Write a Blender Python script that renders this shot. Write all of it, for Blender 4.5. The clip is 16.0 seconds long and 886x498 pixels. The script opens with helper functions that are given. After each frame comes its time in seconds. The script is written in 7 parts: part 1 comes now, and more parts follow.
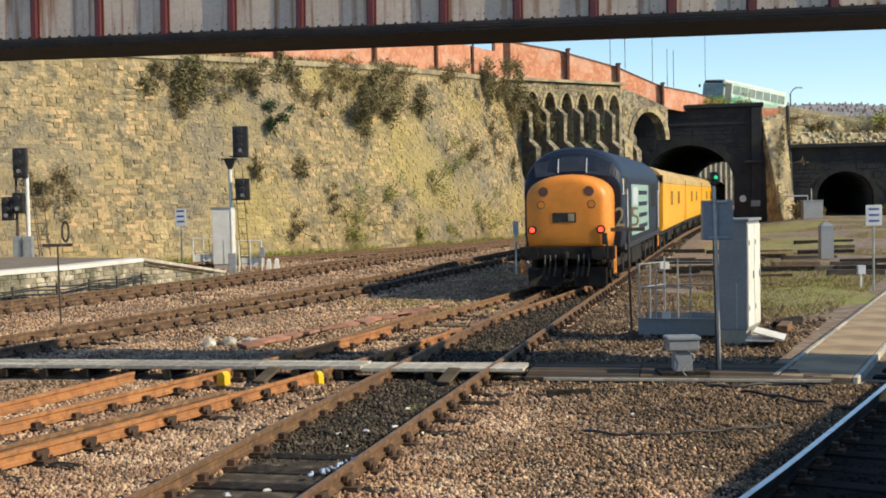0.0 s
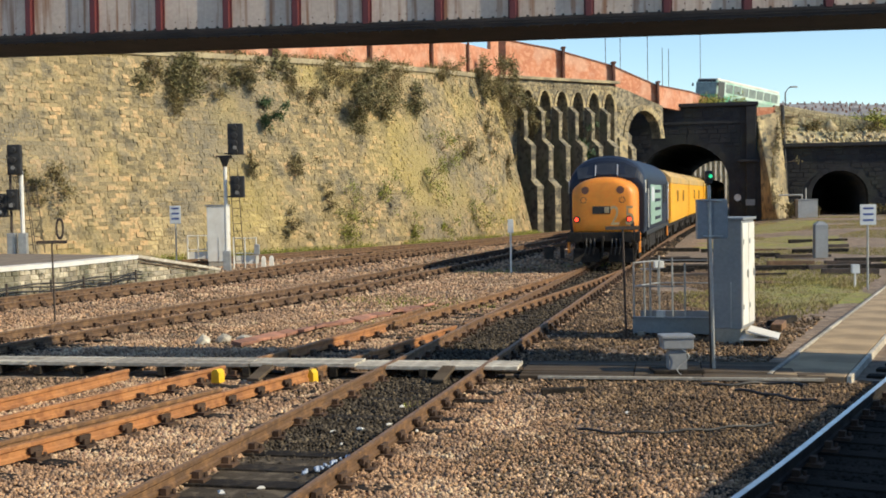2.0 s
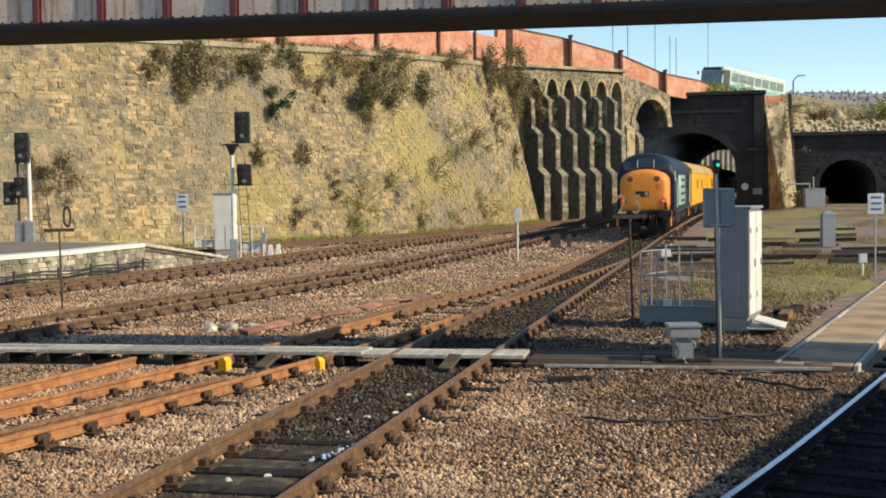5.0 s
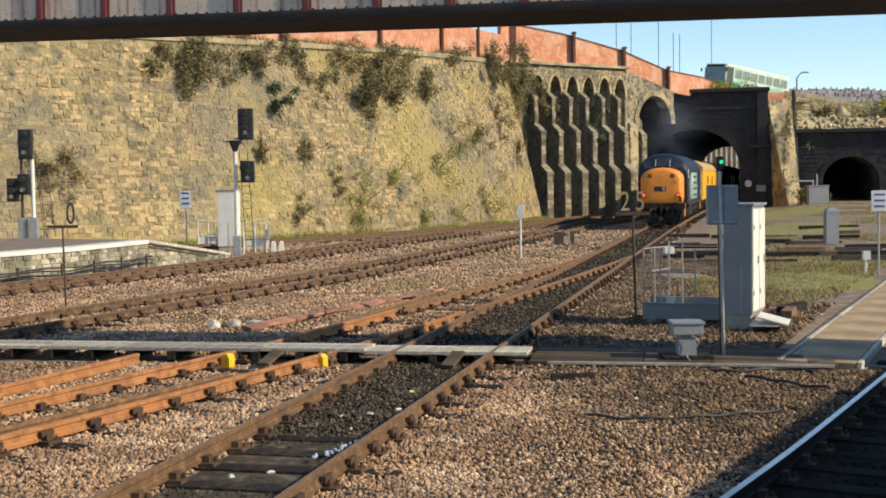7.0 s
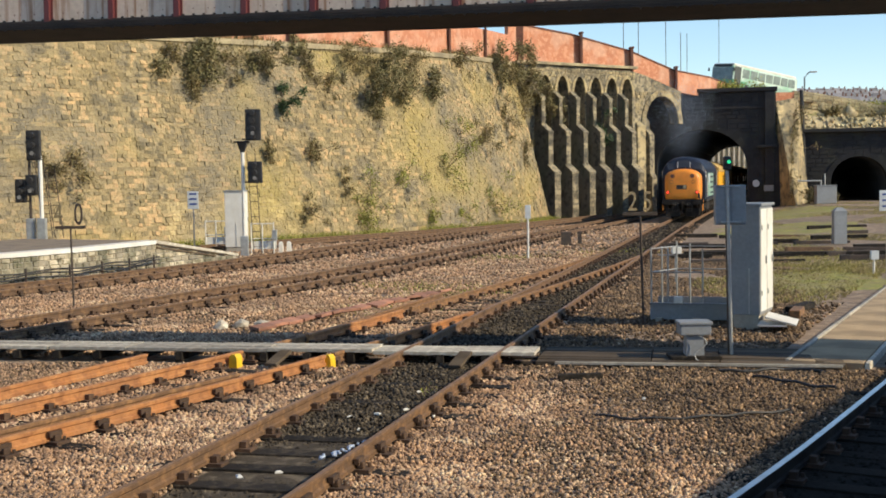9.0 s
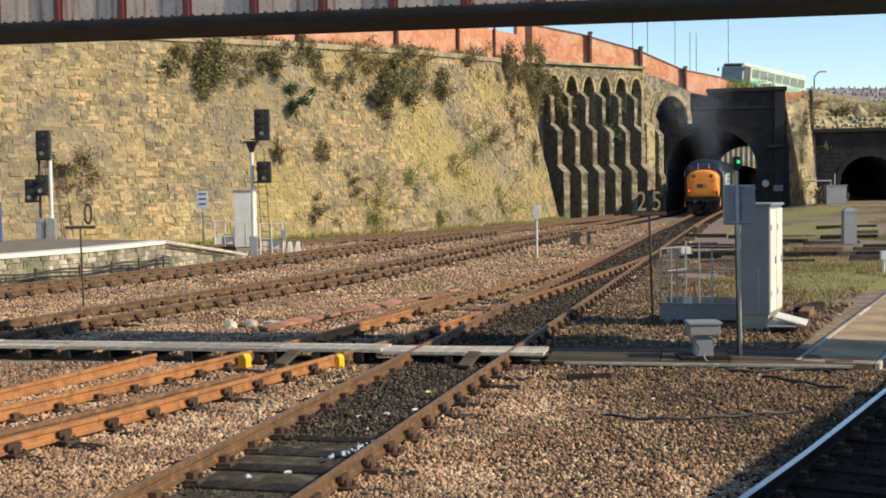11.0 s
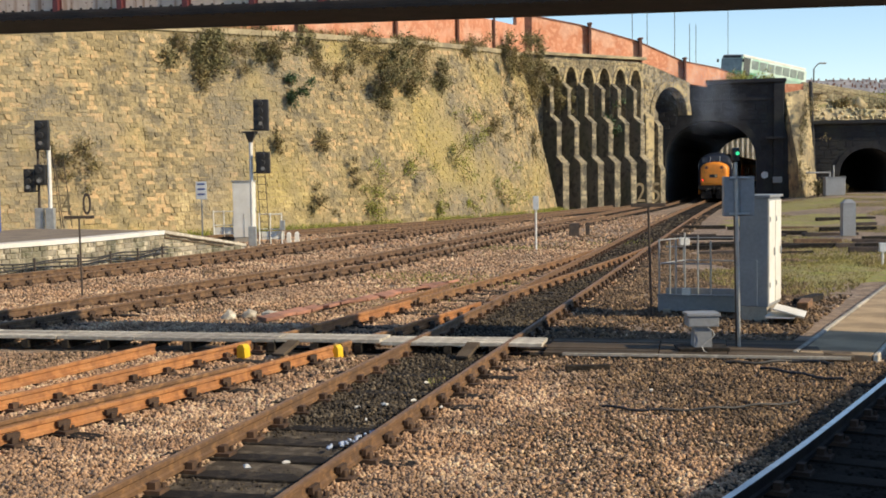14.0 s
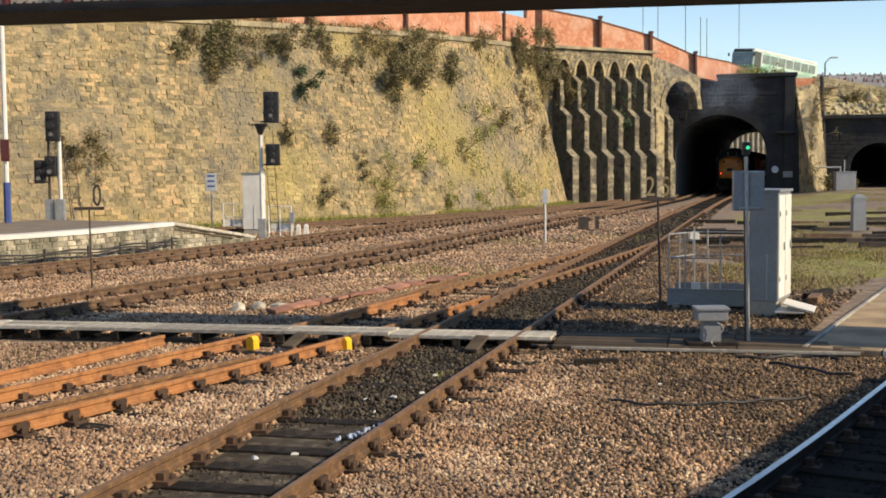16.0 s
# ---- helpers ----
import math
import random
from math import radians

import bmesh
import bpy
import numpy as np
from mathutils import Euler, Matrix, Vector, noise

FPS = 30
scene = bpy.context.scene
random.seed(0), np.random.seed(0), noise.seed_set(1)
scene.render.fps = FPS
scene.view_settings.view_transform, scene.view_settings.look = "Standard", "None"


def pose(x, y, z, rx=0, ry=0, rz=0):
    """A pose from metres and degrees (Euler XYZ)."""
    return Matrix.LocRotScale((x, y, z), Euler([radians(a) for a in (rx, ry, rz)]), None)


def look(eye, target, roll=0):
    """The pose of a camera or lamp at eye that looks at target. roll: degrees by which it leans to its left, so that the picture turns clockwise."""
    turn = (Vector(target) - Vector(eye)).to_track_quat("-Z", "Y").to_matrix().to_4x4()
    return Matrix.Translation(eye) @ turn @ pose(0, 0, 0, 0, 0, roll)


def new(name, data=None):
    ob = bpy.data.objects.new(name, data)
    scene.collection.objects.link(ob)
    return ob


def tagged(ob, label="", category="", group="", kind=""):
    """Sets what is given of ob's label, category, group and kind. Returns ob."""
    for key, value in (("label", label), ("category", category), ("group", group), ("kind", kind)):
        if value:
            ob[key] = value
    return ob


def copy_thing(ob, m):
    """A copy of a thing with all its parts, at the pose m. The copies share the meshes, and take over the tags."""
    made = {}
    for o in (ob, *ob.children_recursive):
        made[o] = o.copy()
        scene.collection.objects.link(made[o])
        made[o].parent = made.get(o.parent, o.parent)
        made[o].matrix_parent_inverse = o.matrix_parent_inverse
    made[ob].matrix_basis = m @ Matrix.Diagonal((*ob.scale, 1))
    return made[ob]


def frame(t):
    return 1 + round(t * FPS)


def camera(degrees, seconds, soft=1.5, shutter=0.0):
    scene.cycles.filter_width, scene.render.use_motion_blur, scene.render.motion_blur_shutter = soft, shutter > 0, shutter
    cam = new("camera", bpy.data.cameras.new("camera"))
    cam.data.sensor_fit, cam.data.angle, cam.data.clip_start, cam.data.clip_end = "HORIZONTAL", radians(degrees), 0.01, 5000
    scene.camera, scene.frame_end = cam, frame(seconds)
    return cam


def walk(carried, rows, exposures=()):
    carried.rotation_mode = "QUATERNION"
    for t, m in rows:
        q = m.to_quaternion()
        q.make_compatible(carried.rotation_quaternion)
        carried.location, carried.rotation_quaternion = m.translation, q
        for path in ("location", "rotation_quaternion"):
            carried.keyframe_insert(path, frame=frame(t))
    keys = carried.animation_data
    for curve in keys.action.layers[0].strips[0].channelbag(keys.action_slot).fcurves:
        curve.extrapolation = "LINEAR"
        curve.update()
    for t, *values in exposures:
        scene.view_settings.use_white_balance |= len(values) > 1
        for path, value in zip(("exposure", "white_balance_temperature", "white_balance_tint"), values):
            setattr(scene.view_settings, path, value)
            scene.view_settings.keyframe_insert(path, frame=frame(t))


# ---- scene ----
cam = camera(39.23, 16.0, soft=1.8)
EYE = (0.0, 0.0, 2.56)
TURNS = [(0.0, 87.644, 1.149, -0.047), (0.5, 87.619, 1.111, -0.211), (1.0, 87.664, 1.195, -0.264), (1.5, 87.620, 1.169, -0.331), (2.0, 87.548, 0.976, -0.280), (2.5, 87.624, 0.929, -0.158), (3.0, 87.573, 0.889, -0.164), (3.5, 87.526, 0.924, -0.120), (4.0, 87.349, 0.979, -0.023), (6.5, 86.844, 0.812, 0.085), (7.0, 86.882, 0.871, 0.179), (7.5, 86.979, 0.919, 0.341), (8.0, 86.934, 0.949, 0.354), (8.5, 86.975, 0.958, 0.434), (9.0, 86.900, 0.950, 0.513), (11.5, 86.909, 0.974, 1.012), (12.0, 86.830, 0.985, 1.099), (12.5, 86.755, 0.971, 1.214), (13.0, 86.783, 1.029, 1.241), (13.5, 86.680, 0.894, 1.031), (14.0, 86.484, 0.811, 0.880), (14.5, 86.506, 0.733, 0.944), (15.0, 86.453, 0.692, 1.189), (15.5, 86.232, 0.612, 1.347), (16.0, 86.166, 0.552, 1.322)]
walk(cam, [(t, pose(*EYE, rx, ry, rz)) for t, rx, ry, rz in TURNS], exposures=[(0.0, 0.25, 6400, 6.5), (4.0, 0.25, 6430, 7.0), (9.0, 0.25, 6540, 8.5), (13.0, 0.25, 6570, 9.0), (14.5, 0.25, 6800, 11.0), (16.0, 0.25, 6880, 11.5)])

# ---- light ----
SUN_EL, SUN_AZ = radians(31), radians(-22.0)      # azimuth from +x, towards +y
world = bpy.data.worlds.new("sky")
scene.world = world
world.use_nodes = True
wn = world.node_tree
sky = wn.nodes.new("ShaderNodeTexSky")
sky.sky_type, sky.sun_disc = "NISHITA", False
sky.sun_elevation, sky.sun_rotation = SUN_EL, radians(90) - SUN_AZ
sky.air_density, sky.dust_density, sky.ozone_density = 0.95, 0.0, 3.0
wn.nodes["Background"].inputs["Strength"].default_value = 0.15
wn.links.new(sky.outputs[0], wn.nodes["Background"].inputs["Color"])
sun = new("sun", bpy.data.lights.new("sun", "SUN"))
sun.data.energy, sun.data.angle, sun.data.color = 4.2, radians(0.6), (1.0, 0.86, 0.63)
to_sun = Vector((math.cos(SUN_EL) * math.cos(SUN_AZ), math.cos(SUN_EL) * math.sin(SUN_AZ), math.sin(SUN_EL)))
sun.matrix_world = look(to_sun * 60, (0, 0, 0))


# ---- materials ----
def material(name, colours, rough=0.7, metal=0.0, scale=4.0, bump=0.3, fine=40.0, stain=None, stain_scale=0.6, stain_amount=0.5,
             island=0.0, obrand=0.0, depth=0.02, streak=None, bloom=None, emit=0.0, alpha=1.0, gloss=0.5):
    """Colour varied between colours by noise at two scales, with stains, relief and variation piece by piece."""
    m = bpy.data.materials.new(name)
    m.use_nodes = True
    nt = m.node_tree
    p = nt.nodes["Principled BSDF"]
    tc = nt.nodes.new("ShaderNodeTexCoord")

    def tex(sc, detail=4.0, vec=None):
        n = nt.nodes.new("ShaderNodeTexNoise")
        n.inputs["Scale"].default_value, n.inputs["Detail"].default_value = sc, detail
        nt.links.new(vec or tc.outputs["Object"], n.inputs["Vector"])
        return n.outputs["Fac"]

    def mix(fac, a, b, kind="MIX"):
        n = nt.nodes.new("ShaderNodeMix")
        n.data_type, n.blend_type = "RGBA", kind
        for sock, v in ((n.inputs[0], fac), (n.inputs[6], a), (n.inputs[7], b)):
            if hasattr(v, "links"):
                nt.links.new(v, sock)
            elif isinstance(v, tuple):
                sock.default_value = (*v, 1.0)
            else:
                sock.default_value = v
        return n.outputs[2]

    def ramp(v, lo, hi):
        n = nt.nodes.new("ShaderNodeMapRange")
        n.inputs[1].default_value, n.inputs[2].default_value = lo, hi
        nt.links.new(v, n.inputs[0])
        return n.outputs[0]

    coarse, grain = tex(scale), tex(fine, 6.0)
    col = mix(ramp(coarse, 0.35, 0.65), colours[0], colours[-1])
    if len(colours) > 2:
        col = mix(ramp(tex(scale * 2.7), 0.5, 0.62), col, colours[1])
    col = mix(0.35, col, mix(ramp(grain, 0.3, 0.7), (0.35, 0.35, 0.35), (0.65, 0.65, 0.65)), "OVERLAY")
    for amount, kind in ((island, "island"), (obrand, "object")):
        if amount:
            src = nt.nodes.new("ShaderNodeNewGeometry").outputs["Random Per Island"] if kind == "island" else nt.nodes.new("ShaderNodeObjectInfo").outputs["Random"]
            n = nt.nodes.new("ShaderNodeValToRGB")
            n.color_ramp.elements[0].color = (0.5 - amount / 2,) * 3 + (1,)
            n.color_ramp.elements[1].color = (0.5 + amount / 2, 0.5 + amount * 0.47, 0.5 + amount * 0.4, 1)
            nt.links.new(src, n.inputs[0])
            col = mix(1.0, col, n.outputs[0], "OVERLAY")
    if stain:
        f = nt.nodes.new("ShaderNodeMath")
        f.operation = "MULTIPLY"
        f.inputs[1].default_value = stain_amount
        nt.links.new(ramp(tex(stain_scale, 5.0), 0.48, 0.62), f.inputs[0])
        col = mix(f.outputs[0], col, stain)
    if bloom:
        col = mix(ramp(tex(0.16, 3.0), 0.52, 0.66), col, mix(0.5, col, bloom))
    if streak:
        mp = nt.nodes.new("ShaderNodeMapping")
        mp.inputs["Scale"].default_value = (9.0, 9.0, 0.5)
        nt.links.new(tc.outputs["Object"], mp.inputs["Vector"])
        col = mix(ramp(tex(1.0, 3.0, mp.outputs[0]), 0.5, 0.66), col, streak)
    nt.links.new(col, p.inputs["Base Color"])
    p.inputs["Roughness"].default_value, p.inputs["Metallic"].default_value = rough, metal
    p.inputs["Alpha"].default_value, p.inputs["Specular IOR Level"].default_value = alpha, gloss
    if emit:
        nt.links.new(col, p.inputs["Emission Color"])
        p.inputs["Emission Strength"].default_value = emit
    if bump:
        b = nt.nodes.new("ShaderNodeBump")
        b.inputs["Strength"].default_value, b.inputs["Distance"].default_value = bump, depth
        nt.links.new(grain, b.inputs["Height"])
        nt.links.new(b.outputs[0], p.inputs["Normal"])
    return m


M_STONE = material("sandstone", [(0.425, 0.328, 0.167), (0.27, 0.225, 0.145), (0.49, 0.39, 0.207)], 0.9, scale=0.35, fine=7, bump=1.0, depth=0.1,
                   stain=(0.22, 0.19, 0.135), stain_scale=0.13, stain_amount=0.62, island=0.38, obrand=0.35, bloom=(0.47, 0.36, 0.1))
M_BANKSTONE = material("pale_bank_stone", [(0.52, 0.42, 0.25), (0.38, 0.31, 0.19), (0.6, 0.48, 0.28)], 0.9, scale=0.5, fine=6, bump=0.8, depth=0.08, stain=(0.26, 0.24, 0.12), stain_scale=0.3, stain_amount=0.5, island=0.35)
M_MORTAR = material("wall_joint", [(0.3, 0.23, 0.12), (0.4, 0.31, 0.16)], 0.95, scale=2, fine=12, stain=(0.16, 0.135, 0.085), stain_scale=0.4)
M_BUTTRESS = material("weathered_stone", [(0.4, 0.31, 0.17), (0.2, 0.17, 0.11), (0.5, 0.4, 0.22)], 0.9, scale=0.8, fine=8, bump=0.7, depth=0.05,
                      stain=(0.1, 0.09, 0.07), stain_scale=0.5, stain_amount=0.6, island=0.3)
# soot, plus the shade of buttress sides and recesses put into the colour
M_BUTT_D = material("sooty_shade_dark_stone", [(0.145, 0.128, 0.105), (0.085, 0.077, 0.066), (0.2, 0.172, 0.13)], 0.92, scale=0.9, fine=8, bump=0.7, depth=0.05, stain=(0.12, 0.125, 0.07), stain_scale=0.5, island=0.3)
M_FACING = material("grimy_mid_tone_face", [(0.25, 0.21, 0.145), (0.12, 0.108, 0.085), (0.36, 0.3, 0.19)], 0.92, scale=1.6, fine=9, bump=0.9, depth=0.07, stain=(0.06, 0.056, 0.046), stain_scale=1.3, stain_amount=0.7, island=0.4)
M_LINING = material("tunnel_lining_soot", [(0.085, 0.087, 0.095), (0.12, 0.118, 0.12)], 0.95, scale=1, fine=7)
M_NEARBLACK = material("near_black_stone", [(0.03, 0.0305, 0.035), (0.039, 0.039, 0.042), (0.034, 0.034, 0.037)], 0.95, scale=0.5, fine=7, bump=0.45, depth=0.03, island=0.12, obrand=0.14, stain=(0.055, 0.057, 0.042), stain_scale=0.35, stain_amount=0.45, gloss=0.2)
M_BRICK = material("red_brick", [(0.58, 0.25, 0.14), (0.64, 0.33, 0.2), (0.5, 0.2, 0.11)], 0.85, scale=1.3, fine=14, stain=(0.66, 0.45, 0.33), stain_scale=0.7, stain_amount=0.4, island=0.35, obrand=0.25)
M_BRICK_D = material("dark_brick", [(0.12, 0.06, 0.045), (0.2, 0.09, 0.06)], 0.9, scale=2, fine=14)
M_COPING = material("coping_stone", [(0.45, 0.37, 0.22), (0.33, 0.27, 0.17)], 0.9, scale=1.2, fine=12, stain=(0.15, 0.13, 0.09), stain_amount=0.6)
M_EARTH = material("ballast_bed", [(0.3, 0.21, 0.14), (0.38, 0.28, 0.195), (0.2, 0.145, 0.1)], 0.95, scale=1.5, fine=24, bump=1.0, depth=0.05,
                   stain=(0.17, 0.135, 0.095), stain_scale=0.22, stain_amount=0.55)
M_BALLAST = material("ballast_stone", [(0.43, 0.272, 0.165), (0.57, 0.4, 0.262), (0.31, 0.192, 0.118)], 0.9, scale=0.7, fine=60, bump=0.3, island=0.55,
                     stain=(0.24, 0.175, 0.12), stain_scale=0.35, stain_amount=0.4)
M_FINE = material("brown_fine_ballast", [(0.165, 0.108, 0.064), (0.235, 0.158, 0.093), (0.1, 0.069, 0.044)], 0.95, scale=0.9, fine=50, bump=0.3, island=0.6)
# near line's bed and sleepers: deep shadow put into the colour
M_SHADE_BLACK = material("oily_ballast", [(0.0132, 0.0114, 0.0096), (0.0282, 0.0234, 0.018)], 0.95, scale=2, fine=30, bump=0.8, island=0.4, gloss=0.1)
M_DIRTY = material("grimy_brown_ballast", [(0.085, 0.069, 0.051), (0.14, 0.115, 0.085), (0.045, 0.037, 0.029)], 0.95, scale=2, fine=30, bump=0.6, island=0.6, gloss=0.2)
M_RAIL = material("rusty_rail", [(0.225, 0.118, 0.052), (0.31, 0.165, 0.07), (0.15, 0.082, 0.042)], 0.75, 0.05, scale=3, fine=30)
M_RUST = material("bright_rust_rail", [(0.41, 0.172, 0.0574), (0.295, 0.123, 0.0451), (0.459, 0.213, 0.0779)], 0.75, scale=2.5, fine=25, stain=(0.24, 0.11, 0.05), stain_scale=1.6, stain_amount=0.5)
M_RAIL_M = material("brown_running_rail", [(0.17, 0.092, 0.044), (0.23, 0.125, 0.056), (0.115, 0.066, 0.036)], 0.75, 0.05, scale=3, fine=30)
M_RAIL_D = material("dull_brown_rail", [(0.15, 0.085, 0.045), (0.205, 0.12, 0.06), (0.1, 0.06, 0.036)], 0.8, 0.05, scale=3, fine=30)
M_WORN_D = material("dull_worn_railhead", [(0.2, 0.135, 0.09), (0.15, 0.1, 0.07)], 0.6, 0.12, scale=5, fine=50, bump=0.05)
M_WORN = material("worn_brown_railhead", [(0.27, 0.16, 0.085), (0.19, 0.11, 0.06)], 0.6, 0.12, scale=5, fine=50, bump=0.05)
M_SHINE = material("polished_railhead", [(0.8, 0.8, 0.8), (0.66, 0.64, 0.62)], 0.3, 0.9, scale=5, fine=50, bump=0.05)
M_CHAIR = material("rail_chair_iron", [(0.0525, 0.0338, 0.0225), (0.0975, 0.0562, 0.0338)], 0.85, 0.1, scale=5, fine=40, obrand=0.3)
M_SLEEPER = material("creosoted_timber", [(0.0245, 0.0202, 0.0166), (0.0504, 0.0403, 0.0302), (0.0187, 0.0166, 0.0144)], 0.9, scale=3, fine=35, obrand=0.4, bump=0.6, gloss=0.2)
M_BOARD = material("crossing_timber", [(0.44, 0.4, 0.33), (0.56, 0.51, 0.42), (0.36, 0.32, 0.26)], 0.9, scale=2.5, fine=30, obrand=0.35)
M_PATH = material("worn_path_concrete", [(0.5, 0.365, 0.22), (0.38, 0.275, 0.165)], 0.95, scale=1.2, fine=22, stain=(0.22, 0.165, 0.105), stain_scale=0.8, gloss=0.2)
# dirt, with the bridge's shadow on the boards put into the colour
M_BOARD_D = material("dirty_shaded_timber", [(0.085, 0.063, 0.044), (0.13, 0.1, 0.07)], 0.9, scale=2.5, fine=30, obrand=0.35, gloss=0.15)
M_RUBBLE = material("stony_hillside", [(0.46, 0.37, 0.21), (0.27, 0.25, 0.11), (0.55, 0.44, 0.25)], 0.95, scale=0.35, fine=3, bump=1.0, depth=0.3, stain=(0.2, 0.21, 0.08), stain_scale=0.15)
M_CONC = material("concrete", [(0.42, 0.38, 0.31), (0.33, 0.29, 0.23)], 0.9, scale=1.5, fine=25, stain=(0.22, 0.19, 0.14), stain_scale=0.9)
M_TARMAC = material("platform_tarmac", [(0.176, 0.144, 0.11), (0.257, 0.204, 0.15)], 0.9, scale=1.5, fine=40)
M_WHITE = material("white_paint", [(0.78, 0.76, 0.7), (0.68, 0.65, 0.58)], 0.6, scale=2, fine=20, bump=0.05, stain=(0.45, 0.4, 0.32), stain_amount=0.25)
M_CREAM = material("bridge_cream_paint", [(0.639, 0.503, 0.403), (0.515, 0.408, 0.328)], 0.6, scale=1.2, fine=18, bump=0.1, streak=(0.3, 0.15, 0.08))
M_MAROON = material("bridge_red_paint", [(0.12, 0.022, 0.024), (0.085, 0.02, 0.021)], 0.55, scale=3, fine=18, bump=0.1, stain=(0.14, 0.05, 0.03), stain_scale=2)
# bridge underside: its shade is put into this near-black
M_BRIDGE_D = material("shade_dark_bridge_steel", [(0.0165, 0.0143, 0.0143), (0.033, 0.0248, 0.022)], 0.85, scale=2, fine=18)
M_YELLOW = material("loco_yellow_paint", [(0.87, 0.295, 0.03), (0.80, 0.26, 0.027)], 0.45, scale=1.2, fine=12, bump=0.03, stain=(0.45, 0.2, 0.03), stain_scale=1.5, stain_amount=0.25)
M_COACH_W = material("coach_window_tint", [(0.42, 0.23, 0.03), (0.34, 0.18, 0.03)], 0.25, scale=1, fine=12, bump=0)
M_COACH = material("coach_yellow_paint", [(0.9, 0.45, 0.03), (0.84, 0.4, 0.025)], 0.42, scale=0.8, fine=12, bump=0.03, stain=(0.6, 0.3, 0.03), stain_scale=0.8, stain_amount=0.25)
M_COACH_R = material("dusty_yellow_roof", [(0.62, 0.4, 0.12), (0.5, 0.33, 0.12)], 0.6, scale=0.8, fine=12, stain=(0.3, 0.24, 0.15), stain_scale=0.7, stain_amount=0.4)
M_BLUE = material("loco_dark_blue_paint", [(0.0117, 0.0169, 0.0325), (0.0163, 0.0234, 0.0416)], 0.5, scale=1.2, fine=12, bump=0.03, gloss=0.3)
M_MINT = material("mint_paint", [(0.306, 0.441, 0.355), (0.257, 0.397, 0.318)], 0.45, scale=2, fine=12, bump=0.02)
M_ROOF = material("coach_grey_roof", [(0.24, 0.23, 0.21), (0.17, 0.16, 0.15)], 0.7, scale=0.8, fine=12)
M_UNDER = material("underframe_grime", [(0.016, 0.014, 0.013), (0.038, 0.031, 0.025)], 0.85, scale=3, fine=20, gloss=0.25)
M_GLASSD = material("dark_glazing", [(0.03, 0.035, 0.045), (0.045, 0.05, 0.06)], 0.12, scale=2, fine=5, bump=0)
M_GREYCAB = material("grey_cabinet_paint", [(0.27, 0.28, 0.29), (0.22, 0.23, 0.24)], 0.5, scale=1.5, fine=15, bump=0.04, stain=(0.34, 0.31, 0.26), stain_scale=1.2, stain_amount=0.3)
M_STEEL = material("galvanised_steel", [(0.45, 0.45, 0.43), (0.34, 0.34, 0.33)], 0.5, 0.5, scale=6, fine=30, bump=0.05)
M_BLACK = material("black_paint", [(0.016, 0.016, 0.017), (0.03, 0.028, 0.027)], 0.6, scale=4, fine=20, bump=0.05)
M_IRON = material("dark_iron_post", [(0.045, 0.035, 0.03), (0.085, 0.06, 0.045)], 0.8, scale=5, fine=25)
M_SIGNGREY = material("grey_sign_face", [(0.55, 0.58, 0.6), (0.48, 0.5, 0.52)], 0.6, scale=3, fine=15, bump=0.02)
M_SAFETY = material("yellow_block_paint", [(0.85, 0.55, 0.02), (0.75, 0.45, 0.02)], 0.6, scale=6, fine=25)
M_GRASS_G = material("turf", [(0.23, 0.25, 0.05), (0.36, 0.335, 0.08), (0.27, 0.2, 0.1)], 0.95, scale=1.6, fine=16, bump=1.0, depth=0.06, stain=(0.3, 0.22, 0.13), stain_scale=0.5, stain_amount=0.6)
M_BLADE = material("dry_grass_blade", [(0.25, 0.235, 0.06), (0.34, 0.29, 0.09), (0.3, 0.23, 0.11)], 0.85, scale=0.8, fine=10, bump=0, island=0.4)
M_LEAF = material("wall_shrub_leaf", [(0.15, 0.14, 0.055), (0.2, 0.175, 0.075), (0.22, 0.18, 0.09)], 0.8, scale=1.5, fine=10, bump=0, island=0.5)
M_LEAF_B = material("dry_brown_leaf", [(0.2, 0.16, 0.07), (0.15, 0.13, 0.05), (0.26, 0.2, 0.09)], 0.85, scale=1.5, fine=10, bump=0, island=0.5)
M_LEAF_Y = material("yellow_green_leaf", [(0.2, 0.23, 0.04), (0.32, 0.3, 0.06)], 0.8, scale=1.5, fine=10, bump=0, island=0.5)
M_TWIG = material("dry_twig", [(0.2, 0.15, 0.09), (0.27, 0.2, 0.12)], 0.9, scale=4, fine=20)
M_RED = material("red_lamp_lens", [(1.0, 0.06, 0.02), (1.0, 0.05, 0.02)], 0.3, bump=0, emit=2.4)
M_REDOFF = material("red_lens", [(0.5, 0.03, 0.02), (0.55, 0.04, 0.02)], 0.3, bump=0, emit=0.5)
M_GREEN = material("green_signal_lens", [(0.05, 0.9, 0.35), (0.05, 0.9, 0.35)], 0.3, bump=0, emit=0.6)
M_BUSG = material("bus_green_paint", [(0.12, 0.36, 0.2), (0.1, 0.3, 0.17)], 0.4, scale=1, fine=10, bump=0.02)
M_BUSBODY = material("pale_green_bus_paint", [(0.6, 0.7, 0.62), (0.5, 0.62, 0.53)], 0.4, scale=0.6, fine=10, bump=0.02, stain=(0.2, 0.45, 0.28), stain_scale=0.5, stain_amount=0.7)
M_BUSGLASS = material("pale_bus_glazing", [(0.13, 0.17, 0.165), (0.21, 0.26, 0.245)], 0.15, scale=1.5, fine=6, bump=0)
# far walls and roofs are greyed: distance haze put into the colour
M_FARWALL = material("hazy_house_wall", [(0.4, 0.35, 0.31), (0.52, 0.47, 0.42)], 0.9, scale=0.2, fine=3, bump=0, obrand=0.5)
